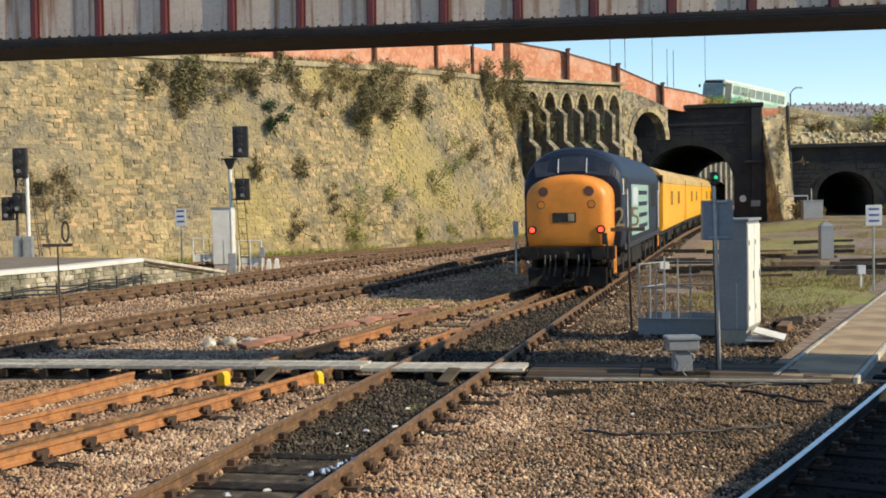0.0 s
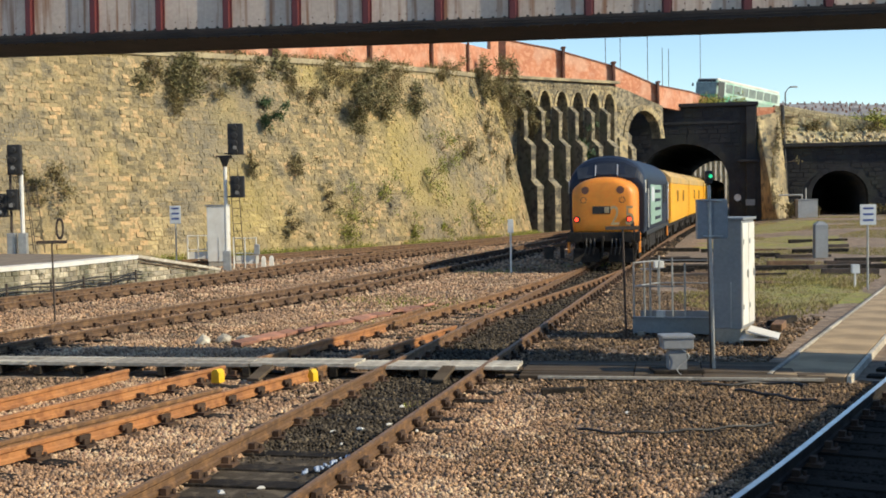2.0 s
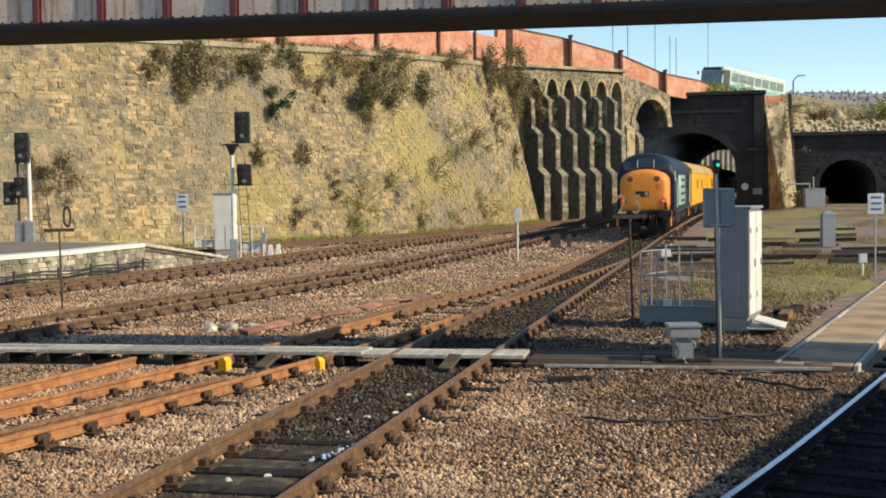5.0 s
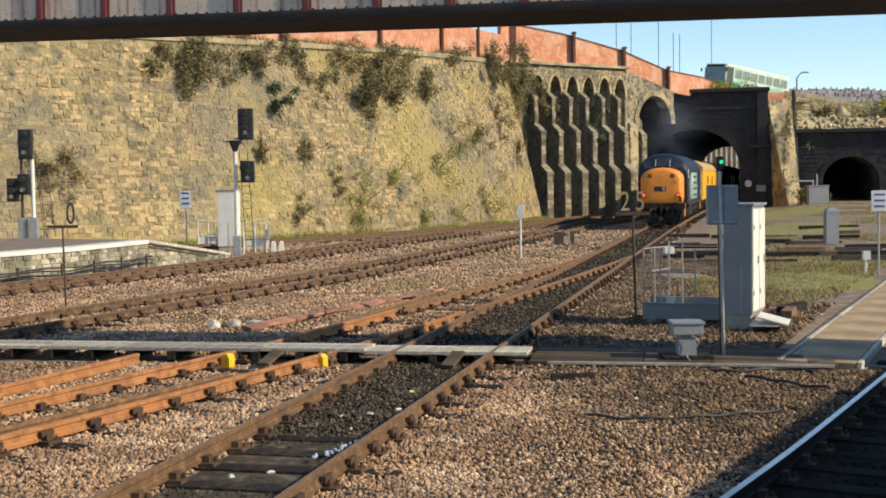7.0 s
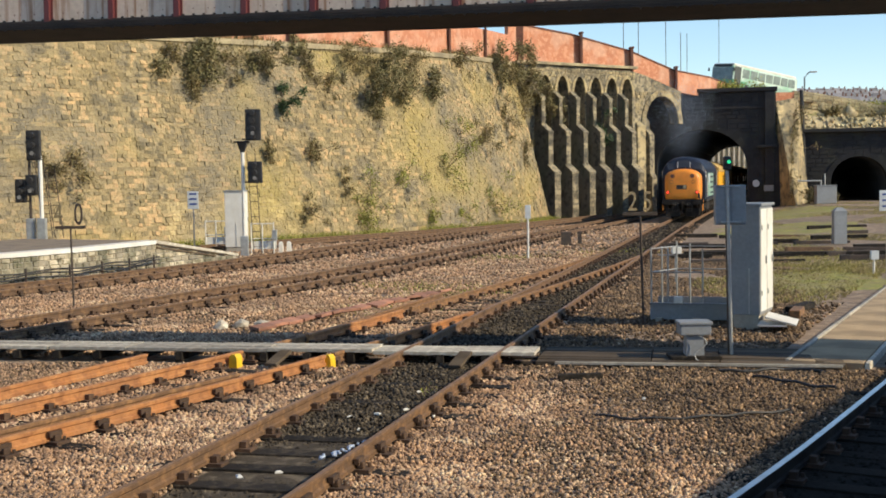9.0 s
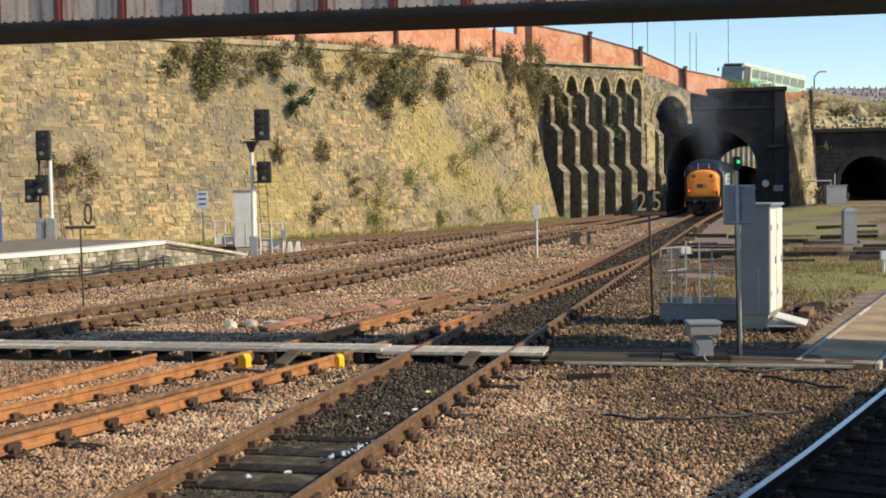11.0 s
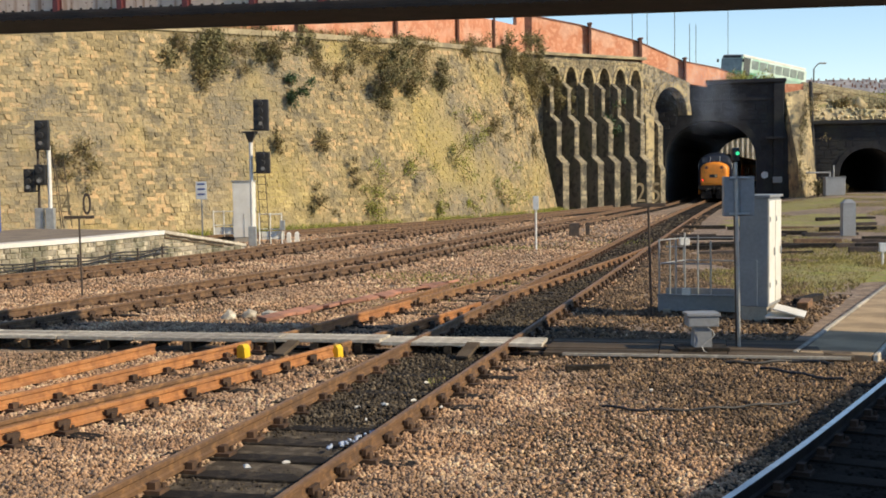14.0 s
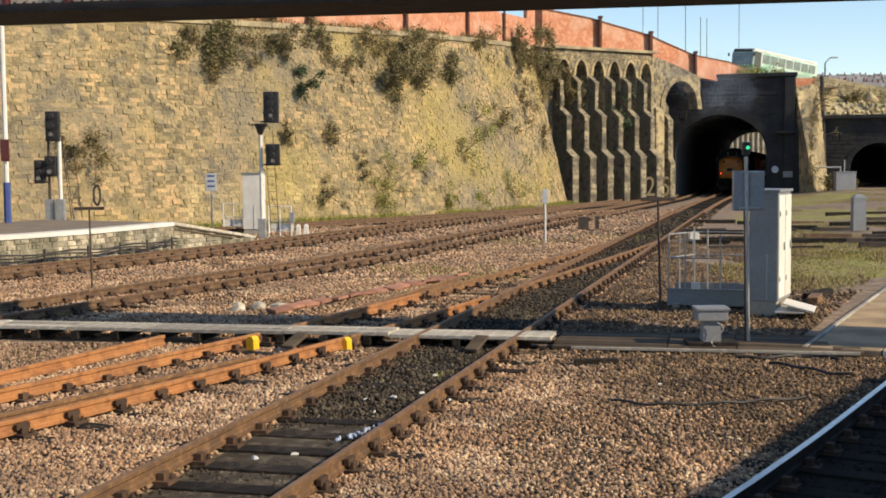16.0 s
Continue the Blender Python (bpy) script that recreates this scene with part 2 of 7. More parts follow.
M_FARROOF = material("hazy_slate_roof", [(0.2, 0.2, 0.22), (0.28, 0.26, 0.26)], 0.8, scale=0.2, fine=3, bump=0, obrand=0.4)
M_BLUEPOLE = material("blue_post_paint", [(0.04, 0.07, 0.22), (0.05, 0.08, 0.25)], 0.5, scale=4, fine=15, bump=0.03)


# ---- mesh helpers ----
def part(name, bm, mat, parent=None, label="", smooth=False):
    """Links a bmesh, or a (verts, faces) pair, as one mesh object, under parent if there is one."""
    me = bpy.data.meshes.new(name)
    if isinstance(bm, tuple):
        me.from_pydata(bm[0], [], bm[1])
    else:
        bm.to_mesh(me)
        bm.free()
    me.materials.append(mat)
    if smooth:
        for f in me.polygons:
            f.use_smooth = True
    ob = new(name, me)
    ob.parent = parent
    return tagged(ob, label)


def share(name, ob, m, parent):
    """One more piece on the mesh of ob, at the pose m in its parent's space."""
    o = new(name, ob.data)
    o.parent = parent
    o.matrix_basis = m
    return o


def thing(name, m, label, category, group="", kind=""):
    e = new(name)
    e.empty_display_size = 0.2
    e.matrix_basis = m
    return tagged(e, label, category, group, kind)


def box(bm, c, size, bevel=0.0, turn=None):
    """Adds a box, bevelled if asked, to bm."""
    m = Matrix.Translation(c) @ (turn or Matrix()) @ Matrix.Diagonal((*size, 1))
    vs = bmesh.ops.create_cube(bm, size=1, matrix=m)["verts"]
    if bevel:
        es = list({e for v in vs for e in v.link_edges})
        bmesh.ops.bevel(bm, geom=es, offset=bevel, segments=2, affect="EDGES", profile=0.6)
    return bm


def boxes(*rows):
    bm = bmesh.new()
    for r in rows:
        box(bm, *r)
    return bm


def rod(bm, a, b, r, r2=None, n=8):
    """Adds a closed round bar from a to b."""
    a, b = Vector(a), Vector(b)
    m = Matrix.Translation((a + b) / 2) @ (b - a).to_track_quat("Z", "Y").to_matrix().to_4x4()
    bmesh.ops.create_cone(bm, cap_ends=True, segments=n, radius1=r, radius2=r if r2 is None else r2, depth=(b - a).length, matrix=m)
    return bm


def rods(r, *ends):
    bm = bmesh.new()
    for a, b in ends:
        rod(bm, a, b, r)
    return bm


def loft(sections, close=True, caps=True):
    """(verts, faces) through sections of equal length."""
    n = len(sections[0])
    vs = [tuple(p) for s in sections for p in s]
    fs = []
    for i in range(len(sections) - 1):
        for j in range(n if close else n - 1):
            k = (j + 1) % n
            fs.append((i * n + j, i * n + k, (i + 1) * n + k, (i + 1) * n + j))
    if caps:
        fs.append(tuple(range(n - 1, -1, -1)))
        fs.append(tuple((len(sections) - 1) * n + j for j in range(n)))
    return vs, fs


def prism(poly, depth, m=None):
    """A polygon in x, z thickened along y from 0 to depth."""
    m = m or Matrix()
    a = [m @ Vector((x, 0, z)) for x, z in poly]
    b = [m @ Vector((x, depth, z)) for x, z in poly]
    return loft([a, b])


def merge(*meshes):
    vs, fs = [], []
    for v, f in meshes:
        o = len(vs)
        vs += list(v)
        fs += [tuple(i + o for i in q) for q in f]
    return vs, fs


def spline(points, step):
    """Points about step apart on a smooth curve through points (x, y)."""
    p = [Vector((*q, 0)) for q in points]
    p = [2 * p[0] - p[1]] + p + [2 * p[-1] - p[-2]]
    dense = []
    for i in range(1, len(p) - 2):
        for k in range(24):
            t = k / 24
            dense.append(0.5 * ((2 * p[i]) + (p[i + 1] - p[i - 1]) * t + (2 * p[i - 1] - 5 * p[i] + 4 * p[i + 1] - p[i + 2]) * t * t
                                + (3 * p[i] - p[i - 1] - 3 * p[i + 1] + p[i + 2]) * t ** 3))
    dense.append(p[-2])
    out, left = [dense[0]], step
    for a, b in zip(dense, dense[1:]):
        d = (b - a).length
        while d >= left:
            a = a + (b - a) * (left / d)
            d -= left
            out.append(a.copy())
            left = step
        left -= d
    return out


def side_of(pts, off):
    """The curve pts moved off metres to its right."""
    out = []
    for i, p in enumerate(pts):
        d = (pts[min(i + 1, len(pts) - 1)] - pts[max(i - 1, 0)]).normalized()
        out.append(p + Vector((d.y, -d.x, 0)) * off)
    return out


def sweep(pts, profile, z=0.0):
    """Sweeps a closed profile (to the right, up) along pts."""
    secs = []
    for i, p in enumerate(pts):
        d = (pts[min(i + 1, len(pts) - 1)] - pts[max(i - 1, 0)]).normalized()
        r = Vector((d.y, -d.x, 0))
        secs.append([p + r * a + Vector((0, 0, b + z)) for a, b in profile])
    return loft(secs)


# ---- plan ----
DIR = radians(13.6)
U, N = Vector((math.sin(DIR), math.cos(DIR), 0)), Vector((math.cos(DIR), -math.sin(DIR), 0))


def on_track(along, off, z=0.0):
    """A place by metres along the main line and to its right from the eye's foot."""
    return U * along + N * off + Vector((0, 0, z))


MAIN = -4.5
BED = -0.2


def bend(a):
    if a < 62:
        return 0.0
    return 0.00032 * (a - 62) ** 2 if a < 110 else 0.737 + 0.0307 * (a - 110)


def line_at(a, z=0.0):
    """The pose on the main line a metres along, x to the right and y ahead."""
    p, q = on_track(a - 0.5, MAIN + bend(a - 0.5)), on_track(a + 0.5, MAIN + bend(a + 0.5))
    d = q - p
    c = on_track(a, MAIN + bend(a), z)
    return Matrix.Translation(c) @ Matrix.Rotation(-math.atan2(d.x, d.y), 4, "Z")


# ---- ground ----
def ground_height(x, y):
    rise = max(0.0, min(1.0, (x - 0.2 * y - 3.0) / 6)) * max(0.0, min(1.0, (y - 45) / 45)) * 0.65
    return BED - 0.03 + rise + 0.012 * noise.noise((x * 0.5, y * 0.5, 0))


def make_ground():
    xs = [-1500, -500, -200, -90] + [-50 + i * 0.8 for i in range(126)] + [60, 90, 200, 500, 1500]
    ys = [-300, -60, -10] + [i * 0.8 for i in range(0, 150)] + [130, 160, 200, 400, 800, 2500]
    vs = [(x, y, ground_height(x, y)) for y in ys for x in xs]
    w = len(xs)
    fs = [(j * w + i, j * w + i + 1, (j + 1) * w + i + 1, (j + 1) * w + i) for j in range(len(ys) - 1) for i in range(w - 1)]
    tagged(part("ground", (vs, fs), M_EARTH, smooth=True), "brown trampled ballast and dirt between the tracks", "ground", kind="structure")


make_ground()


def clumps(name, centres, sizes, mat, label, category, rng, z_squash=0.75):
    """Very many small angular stones as one mesh."""
    n = len(centres)
    base = np.array([(-1, -1, -1), (1, -1, -1), (1, 1, -1), (-1, 1, -1), (-1, -1, 1), (1, -1, 1), (1, 1, 1), (-1, 1, 1)], float) * 0.5
    faces = np.array([(0, 3, 2, 1), (4, 5, 6, 7), (0, 1, 5, 4), (1, 2, 6, 5), (2, 3, 7, 6), (3, 0, 4, 7)])
    v = base[None] * (1 + rng.uniform(-0.38, 0.38, (n, 8, 3)))
    v *= sizes[:, None, None] * rng.uniform(0.7, 1.3, (n, 1, 3)) * np.array([1, 1, z_squash])
    q = rng.normal(size=(n, 4))
    q /= np.linalg.norm(q, axis=1)[:, None]
    w, x, y, z = q.T
    r = np.stack([np.stack([1 - 2 * (y * y + z * z), 2 * (x * y - z * w), 2 * (x * z + y * w)], 1),
                  np.stack([2 * (x * y + z * w), 1 - 2 * (x * x + z * z), 2 * (y * z - x * w)], 1),
                  np.stack([2 * (x * z - y * w), 2 * (y * z + x * w), 1 - 2 * (x * x + y * y)], 1)], 1)
    v = np.einsum("nij,nkj->nki", r, v) + centres[:, None, :]
    f = (faces[None] + 8 * np.arange(n)[:, None, None]).reshape(-1)
    me = bpy.data.meshes.new(name)
    me.vertices.add(8 * n)
    me.vertices.foreach_set("co", v.reshape(-1).astype(np.float32))
    me.loops.add(len(f))
    me.loops.foreach_set("vertex_index", f.astype(np.int32))
    me.polygons.add(6 * n)
    me.polygons.foreach_set("loop_start", np.arange(0, len(f), 4, dtype=np.int32))
    me.update(calc_edges=True)
    me.materials.append(mat)
    return tagged(new(name, me), label, category, kind="stuff")


def off_main(x, y):
    return x * N.x + y * N.y - MAIN


def make_ballast():
    rng = np.random.default_rng(3)
    rows = []
    for y0, y1, dens, size in ((8.5, 14, 980, 0.03), (14, 20, 590, 0.034), (20, 30, 245, 0.041), (30, 46, 85, 0.05), (46, 75, 15, 0.075)):
        area = (y1 - y0) * 0.8 * (y0 + y1) / 2
        k = int(area * dens)
        y = rng.uniform(y0, y1, k)
        x = rng.uniform(-0.40, 0.40, k) * y
        rows.append(np.stack([x, y, size * rng.uniform(0.6, 1.25, k)], 1))
    a = np.concatenate(rows)
    d = np.abs(a[:, 0] * N.x + a[:, 1] * N.y - MAIN)
    inside = d < 0.72
    lump = np.array([noise.noise((x * 0.8, y * 0.8, 3.0)) for x, y in a[:, :2]])
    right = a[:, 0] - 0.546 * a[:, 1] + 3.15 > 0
    path = (a[:, 0] > 4.4 + (a[:, 1] - 18) * 0.45) & (a[:, 1] > 17.5)
    keep = ~inside & ~path & ~((a[:, 1] > 18.6) & (a[:, 1] < 20.4) & (np.abs(a[:, 1] + 0.175 * a[:, 0] - 19.0) < 0.6))
    off = a[:, 0] * N.x + a[:, 1] * N.y - MAIN
    keep &= ~((off > 1.4) & (a[:, 1] > 27)) & ~((off > 1.4) & (a[:, 1] > 20) & (rng.uniform(size=len(a)) < 0.6)) & ~right
    b = a[keep]
    c = np.stack([b[:, 0], b[:, 1], BED - 0.015 + 0.03 * lump[keep] + rng.uniform(-0.012, 0.02, len(b))], 1)
    grime_shade = np.clip((b[:, 0] - (0.4 + (18.0 - b[:, 1]) * 0.22)) / 1.6, 0, 0.92) * (b[:, 1] < 19) + 0.4 * (np.array([noise.noise((x * 0.45, y * 0.3, 5.0)) for x, y in b[:, :2]]) > 0.25)
    # past the boards: browner soil, and a shaded strip put into stone colour
    grime_shade = np.where((off[keep] > 0.95) & (b[:, 1] > 18), 0.9, grime_shade)
    dark = rng.uniform(size=len(b)) < grime_shade
    clumps("grimy_ballast", c[dark], b[dark, 2], M_FINE, "dark brown ballast stones, dirty or coloured for the shaded strip", "ballast", rng)
    c, b = c[~dark], b[~dark]
    clumps("ballast", c, b[:, 2], M_BALLAST, "loose tan and brown crushed stone ballast", "ballast", rng)
    # stones right of the line are blackened to stand for the shadow there
    for zone, name, mat, label in ((inside & ~right, "grimy_ballast_bed", M_DIRTY, "dark grimy ballast between the running rails"), (right, "oily_ballast", M_SHADE_BLACK, "ballast coloured black for the shadow beside the near platform")):
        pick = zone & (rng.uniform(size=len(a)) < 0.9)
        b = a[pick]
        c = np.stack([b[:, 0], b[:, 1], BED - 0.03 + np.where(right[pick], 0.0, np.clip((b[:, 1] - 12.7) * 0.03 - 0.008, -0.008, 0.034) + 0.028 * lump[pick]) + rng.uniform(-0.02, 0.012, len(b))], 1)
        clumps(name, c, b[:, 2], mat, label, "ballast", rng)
    k = 20000
    al, of = rng.uniform(19, 48, k), rng.uniform(1.1, 5.5, k)
    x, y = U.x * al + N.x * (of + MAIN), U.y * al + N.y * (of + MAIN)
    ok = (x < 4.4 + (y - 18) * 0.45) & (y > 19.6) & (np.array([noise.noise((q * 0.5, r * 0.35, 8.0)) for q, r in zip(x, y)]) > -0.25)
    c = np.stack([x, y, np.full(k, BED - 0.02)], 1)[ok]
    clumps("fine_ballast", c, rng.uniform(0.025, 0.06, len(c)), M_FINE, "fine brown ballast and leaf litter beside the main line", "ballast", rng)


make_ballast()

# ---- tracks ----
RAIL = [(-0.034, -0.165), (0.034, -0.165), (0.036, -0.125), (0.016, -0.11), (0.016, -0.058), (0.035, -0.042), (0.036, -0.008), (0.028, 0.0), (-0.028, 0.0),
        (-0.036, -0.008), (-0.035, -0.042), (-0.016, -0.058), (-0.016, -0.11), (-0.036, -0.125)]
HEAD = [(-0.022, 0.0005), (0.022, 0.0005), (0.022, 0.003), (-0.022, 0.003)]


def chair_mesh():
    bm = boxes(((0, 0, -0.175), (0.36, 0.19, 0.035)), ((0.08, 0, -0.13), (0.07, 0.1, 0.075), 0.014), ((-0.08, 0, -0.13), (0.07, 0.1, 0.075)))
    rod(bm, (0.145, 0.055, -0.165), (0.145, 0.055, -0.115), 0.02, n=6)
    rod(bm, (-0.145, -0.055, -0.165), (-0.145, -0.055, -0.115), 0.02, n=6)
    box(bm, (0.06, 0, -0.085), (0.045, 0.18, 0.06))
    return bm


def sleeper_mesh(length):
    bm = box(bmesh.new(), (0, 0, -0.257), (length, 0.26, 0.13), 0.012)
    return bm


CHAIR0 = None


def track(label, points, rail_mat, near=0, shine=M_WORN, step=0.72, head=HEAD, timber=M_SLEEPER):
    """One track along points: rails, sleepers one by one, chairs."""
    pts = spline(points, 0.6)
    t = thing("railway_track", Matrix(), label, "railway track", "station tracks", "structure")
    for off in (-0.7525, 0.7525):
        r = part("rail", sweep(side_of(pts, off), RAIL), rail_mat, t)
        if shine:
            part("polished_head", sweep(side_of(pts, off), head), shine, r)
    ties = spline(points, step)
    s0 = c0 = None
    rng = random.Random(len(points))
    for i, p in enumerate(ties[:-1]):
        d = (ties[i + 1] - p).normalized()
        a = -math.atan2(d.x, d.y)
        if i >= 290:
            break
        m = Matrix.Translation(p + Vector((0, 0, rng.uniform(-0.012, 0.006)))) @ Matrix.Rotation(a + rng.uniform(-0.012, 0.012), 4, "Z")
        if s0 is None:
            s0 = part("sleeper", sleeper_mesh(2.6), timber, t)
            s0.matrix_basis = m
        else:
            share("sleeper", s0, m, t)
        if i < near:
            for off in (-0.7525, 0.7525):
                k = m @ Matrix.Translation((off, 0, 0)) @ Matrix.Rotation(0 if off > 0 else math.pi, 4, "Z")
                if c0 is None:
                    c0 = part("rail_chair", chair_mesh(), M_CHAIR, t)
                    c0.matrix_basis = k
                else:
                    share("rail_chair", c0, k, t)
    return t


main_pts = [on_track(a, MAIN + bend(a)).xy for a in (4, 20, 40, 60, 80, 100, 120, 140, 150, 160, 180, 200, 230, 260)]
track("main line with brown worn rails and black timber sleepers", main_pts, M_RAIL_M, near=90)


def beside(rows):
    """Points by y and metres to the left of the main line's middle."""
    return [((MAIN - N.y * y) / N.x - s, y) for y, s in rows]


track("siding with bright rusty rails in front of the board crossing", beside([(6, 6.0), (10, 4.75), (14.5, 3.5), (19.0, 2.54)]), M_RUST, near=22, shine=None)
# one rusty siding split by colour: brown where shaded, bright where sunlit
track("siding with rails coloured brown for shade just past the board crossing", beside([(19.0, 2.54), (20, 2.36), (20.8, 2.24)]), M_RAIL, near=34, shine=None)
track("siding with rusty rails coloured bright for sun past the board crossing", beside([(20.8, 2.24), (23, 1.95), (25.2, 1.69)]), M_RUST, near=34, shine=None)
track("siding with brown rails joining the main line", beside([(25.2, 1.69), (28, 1.36), (32, 0.92), (38, 0.33), (42, 0.02)]), M_RAIL, near=34, shine=None)
track("running line with worn rails curving towards the tunnel", [(-16, 10), (-11.6, 16), (-8.9, 22.3), (-6.75, 27.5), (-3.45, 35.4), (-0.9, 43.4), (3.7, 58.2), (8.3, 73), (13.0, 88), (16.2, 99), (20, 115), (28, 150)],
      M_RAIL_D, near=80, shine=M_WORN_D)
track("platform line beside the far platform", [(-26, 7), (-18.5, 20), (-11.1, 33.7), (-7.3, 42.4), (-2.9, 54.8), (3.6, 72.0), (8.7, 84), (13.4, 95), (16.5, 104)], M_RAIL_D, near=90, shine=M_WORN_D)
track("outer line close under the stone retaining wall", [(-15.5, 45), (-11, 52), (-7.6, 57), (-2.7, 63.6), (2.6, 71.5), (7.2, 80.5), (10, 86.5)], M_RAIL_D, near=0, shine=M_WORN_D)
# dark rail sides and black sleepers carry the shadow in their colour
track("near line along the near platform with shiny railheads", [(-0.6, 3.2), (1.5, 7.2), (3.1, 9.9), (4.2, 11.8), (6.7, 16.3), (11.5, 25), (18.5, 40), (27, 65), (32, 90), (35, 108)], M_UNDER, near=30, shine=M_SHINE, head=[(-0.03, 0.0005), (0.034, 0.0005), (0.034, 0.003), (-0.03, 0.003)], timber=M_SHADE_BLACK)


def loose_rail(name, points, mat, label):
    tagged(part(name, sweep([Vector((*p, 0)) for p in points], RAIL, -0.03), mat), label, "rail")


pa = beside([(9.5, 4.46), (12.5, 3.6), (15, 2.94), (16.9, 2.47)])
tagged(part("check_rail", sweep([Vector((*q, 0)) for q in pa], RAIL, -0.01), M_RAIL), "grey-brown check rail inside the siding's rusty rail", "rail")
loose_rail("spare_rail", [(-6.7, 14.0), (-5.88, 16.3), (-4.83, 19.15)], M_RUST, "disused rusty rail ending at the board crossing")
loose_rail("spare_rail", [(-2.74, 20.9), (-2.2, 22.4), (-0.34, 28.97)], M_RAIL, "old brown rail lying beside the siding")


def trough_lids():
    rng = random.Random(77)
    for k in range(15):
        f = k / 14
        x, y = -3.7 + 3.3 * f + rng.uniform(-0.06, 0.06), 23.4 + 7.0 * f
        t = thing("trough_lid", Matrix.Translation((x, y, BED + 0.06)) @ Matrix.Rotation(radians(-25) + rng.uniform(-0.2, 0.2), 4, "Z"), "broken reddish trough lid lying along the siding", "trough lid", "broken trough lids")
        part("lid", box(bmesh.new(), (0, 0, 0.01), (0.3 * rng.uniform(0.7, 1.1), 0.56, 0.06), 0.01, Matrix.Rotation(rng.uniform(-0.25, 0.25), 4, "Y")), M_LID, t)


M_LID = material("reddish_trough_concrete", [(0.42, 0.2, 0.13), (0.3, 0.15, 0.1)], 0.9, scale=3, fine=25, obrand=0.3)
trough_lids()


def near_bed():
    """Bed under the near track, with the deep shadow put into its black."""
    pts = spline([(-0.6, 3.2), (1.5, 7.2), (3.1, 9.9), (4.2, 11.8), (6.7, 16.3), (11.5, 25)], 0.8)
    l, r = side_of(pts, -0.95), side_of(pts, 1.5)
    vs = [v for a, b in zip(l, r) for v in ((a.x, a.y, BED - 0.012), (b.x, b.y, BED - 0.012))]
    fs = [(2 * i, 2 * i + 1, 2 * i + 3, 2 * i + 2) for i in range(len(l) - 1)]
    tagged(part("oily_bed", (vs, fs), M_SHADE_BLACK), "track bed coloured black for the shadow beside the near platform", "track bed", kind="structure")


near_bed()


def main_bed():
    """Grimy bed between the running rails."""
    pts = spline([on_track(a, MAIN + bend(a)).xy for a in (6, 20, 40, 60, 80, 100)], 0.8)
    l, r = side_of(pts, -0.68), side_of(pts, 0.68)
    vs = [v for a, b in zip(l, r) for v in ((a.x, a.y, BED - 0.021), (b.x, b.y, BED - 0.021))]
    fs = [(2 * i, 2 * i + 1, 2 * i + 3, 2 * i + 2) for i in range(len(l) - 1)]
    tagged(part("grimy_bed", (vs, fs), M_DIRTY), "dark grimy bed between the running rails", "track bed", kind="structure")


main_bed()


# ---- board crossing ----
def crossing():
    t = thing("board_crossing", Matrix(), "weathered grey timber board crossing laid over the tracks", "crossing", kind="structure")
    a, b = Vector((-9.6, 20.45, 0)), Vector((5.55, 17.62, 0))
    d = (b - a).normalized()
    ang = math.atan2(d.y, d.x)
    rng = random.Random(5)
    x, first = 0.0, {}
    while x < (b - a).length - 0.3:
        w = min(rng.choice((1.0, 1.35, 1.7)), (b - a).length - x)
        for row in (range(3) if x < 10.94 else range(7)):
            w = min(w, 8.45 - x) if x < 8.44 else min(w, 10.95 - x) if x < 10.94 else w
            m = Matrix.Translation(a + d * (x + w / 2) + Vector((-d.y, d.x, 0)) * (0.12 + row * 0.245) + Vector((0, 0, (-0.135 if x > 10.94 else 0.012 if x < 8.44 else -0.008) + rng.uniform(-0.008, 0.008)))) @ Matrix.Rotation(ang + rng.uniform(-0.004, 0.004), 4, "Z")
            key = (round(w, 2), x < 10.94)
            if key not in first:
                # right-hand planks take the timber darkened for dirt and the bridge's shadow
                first[key] = part("plank", box(bmesh.new(), (0, 0, -0.028 if x < 10.94 else -0.075), (w - 0.015, 0.232, 0.056 if x < 10.94 else 0.15), 0.008), M_BOARD if x < 10.94 else M_BOARD_D, t)
                first[key].matrix_basis = m
            else:
                share("plank", first[key], m, t)
        x += w
    part("step_edge", box(bmesh.new(), a + d * 13.3 + Vector((-d.y, d.x, 0)) * -0.03 + Vector((0, 0, -0.155)), (4.1, 0.05, 0.045), 0.008, Matrix.Rotation(ang, 4, "Z")), M_BOARD, t, "pale worn front edge")
    for k in range(15):
        p = a + d * (0.4 + k * 0.7) + Vector((-d.y, d.x, 0)) * 0.45
        part("bearer", box(bmesh.new(), p + Vector((0, 0, -0.16 if k > 14 else -0.12)), (0.12, 0.95, 0.13), 0.01, Matrix.Rotation(ang, 4, "Z")), M_SLEEPER, t)


crossing()


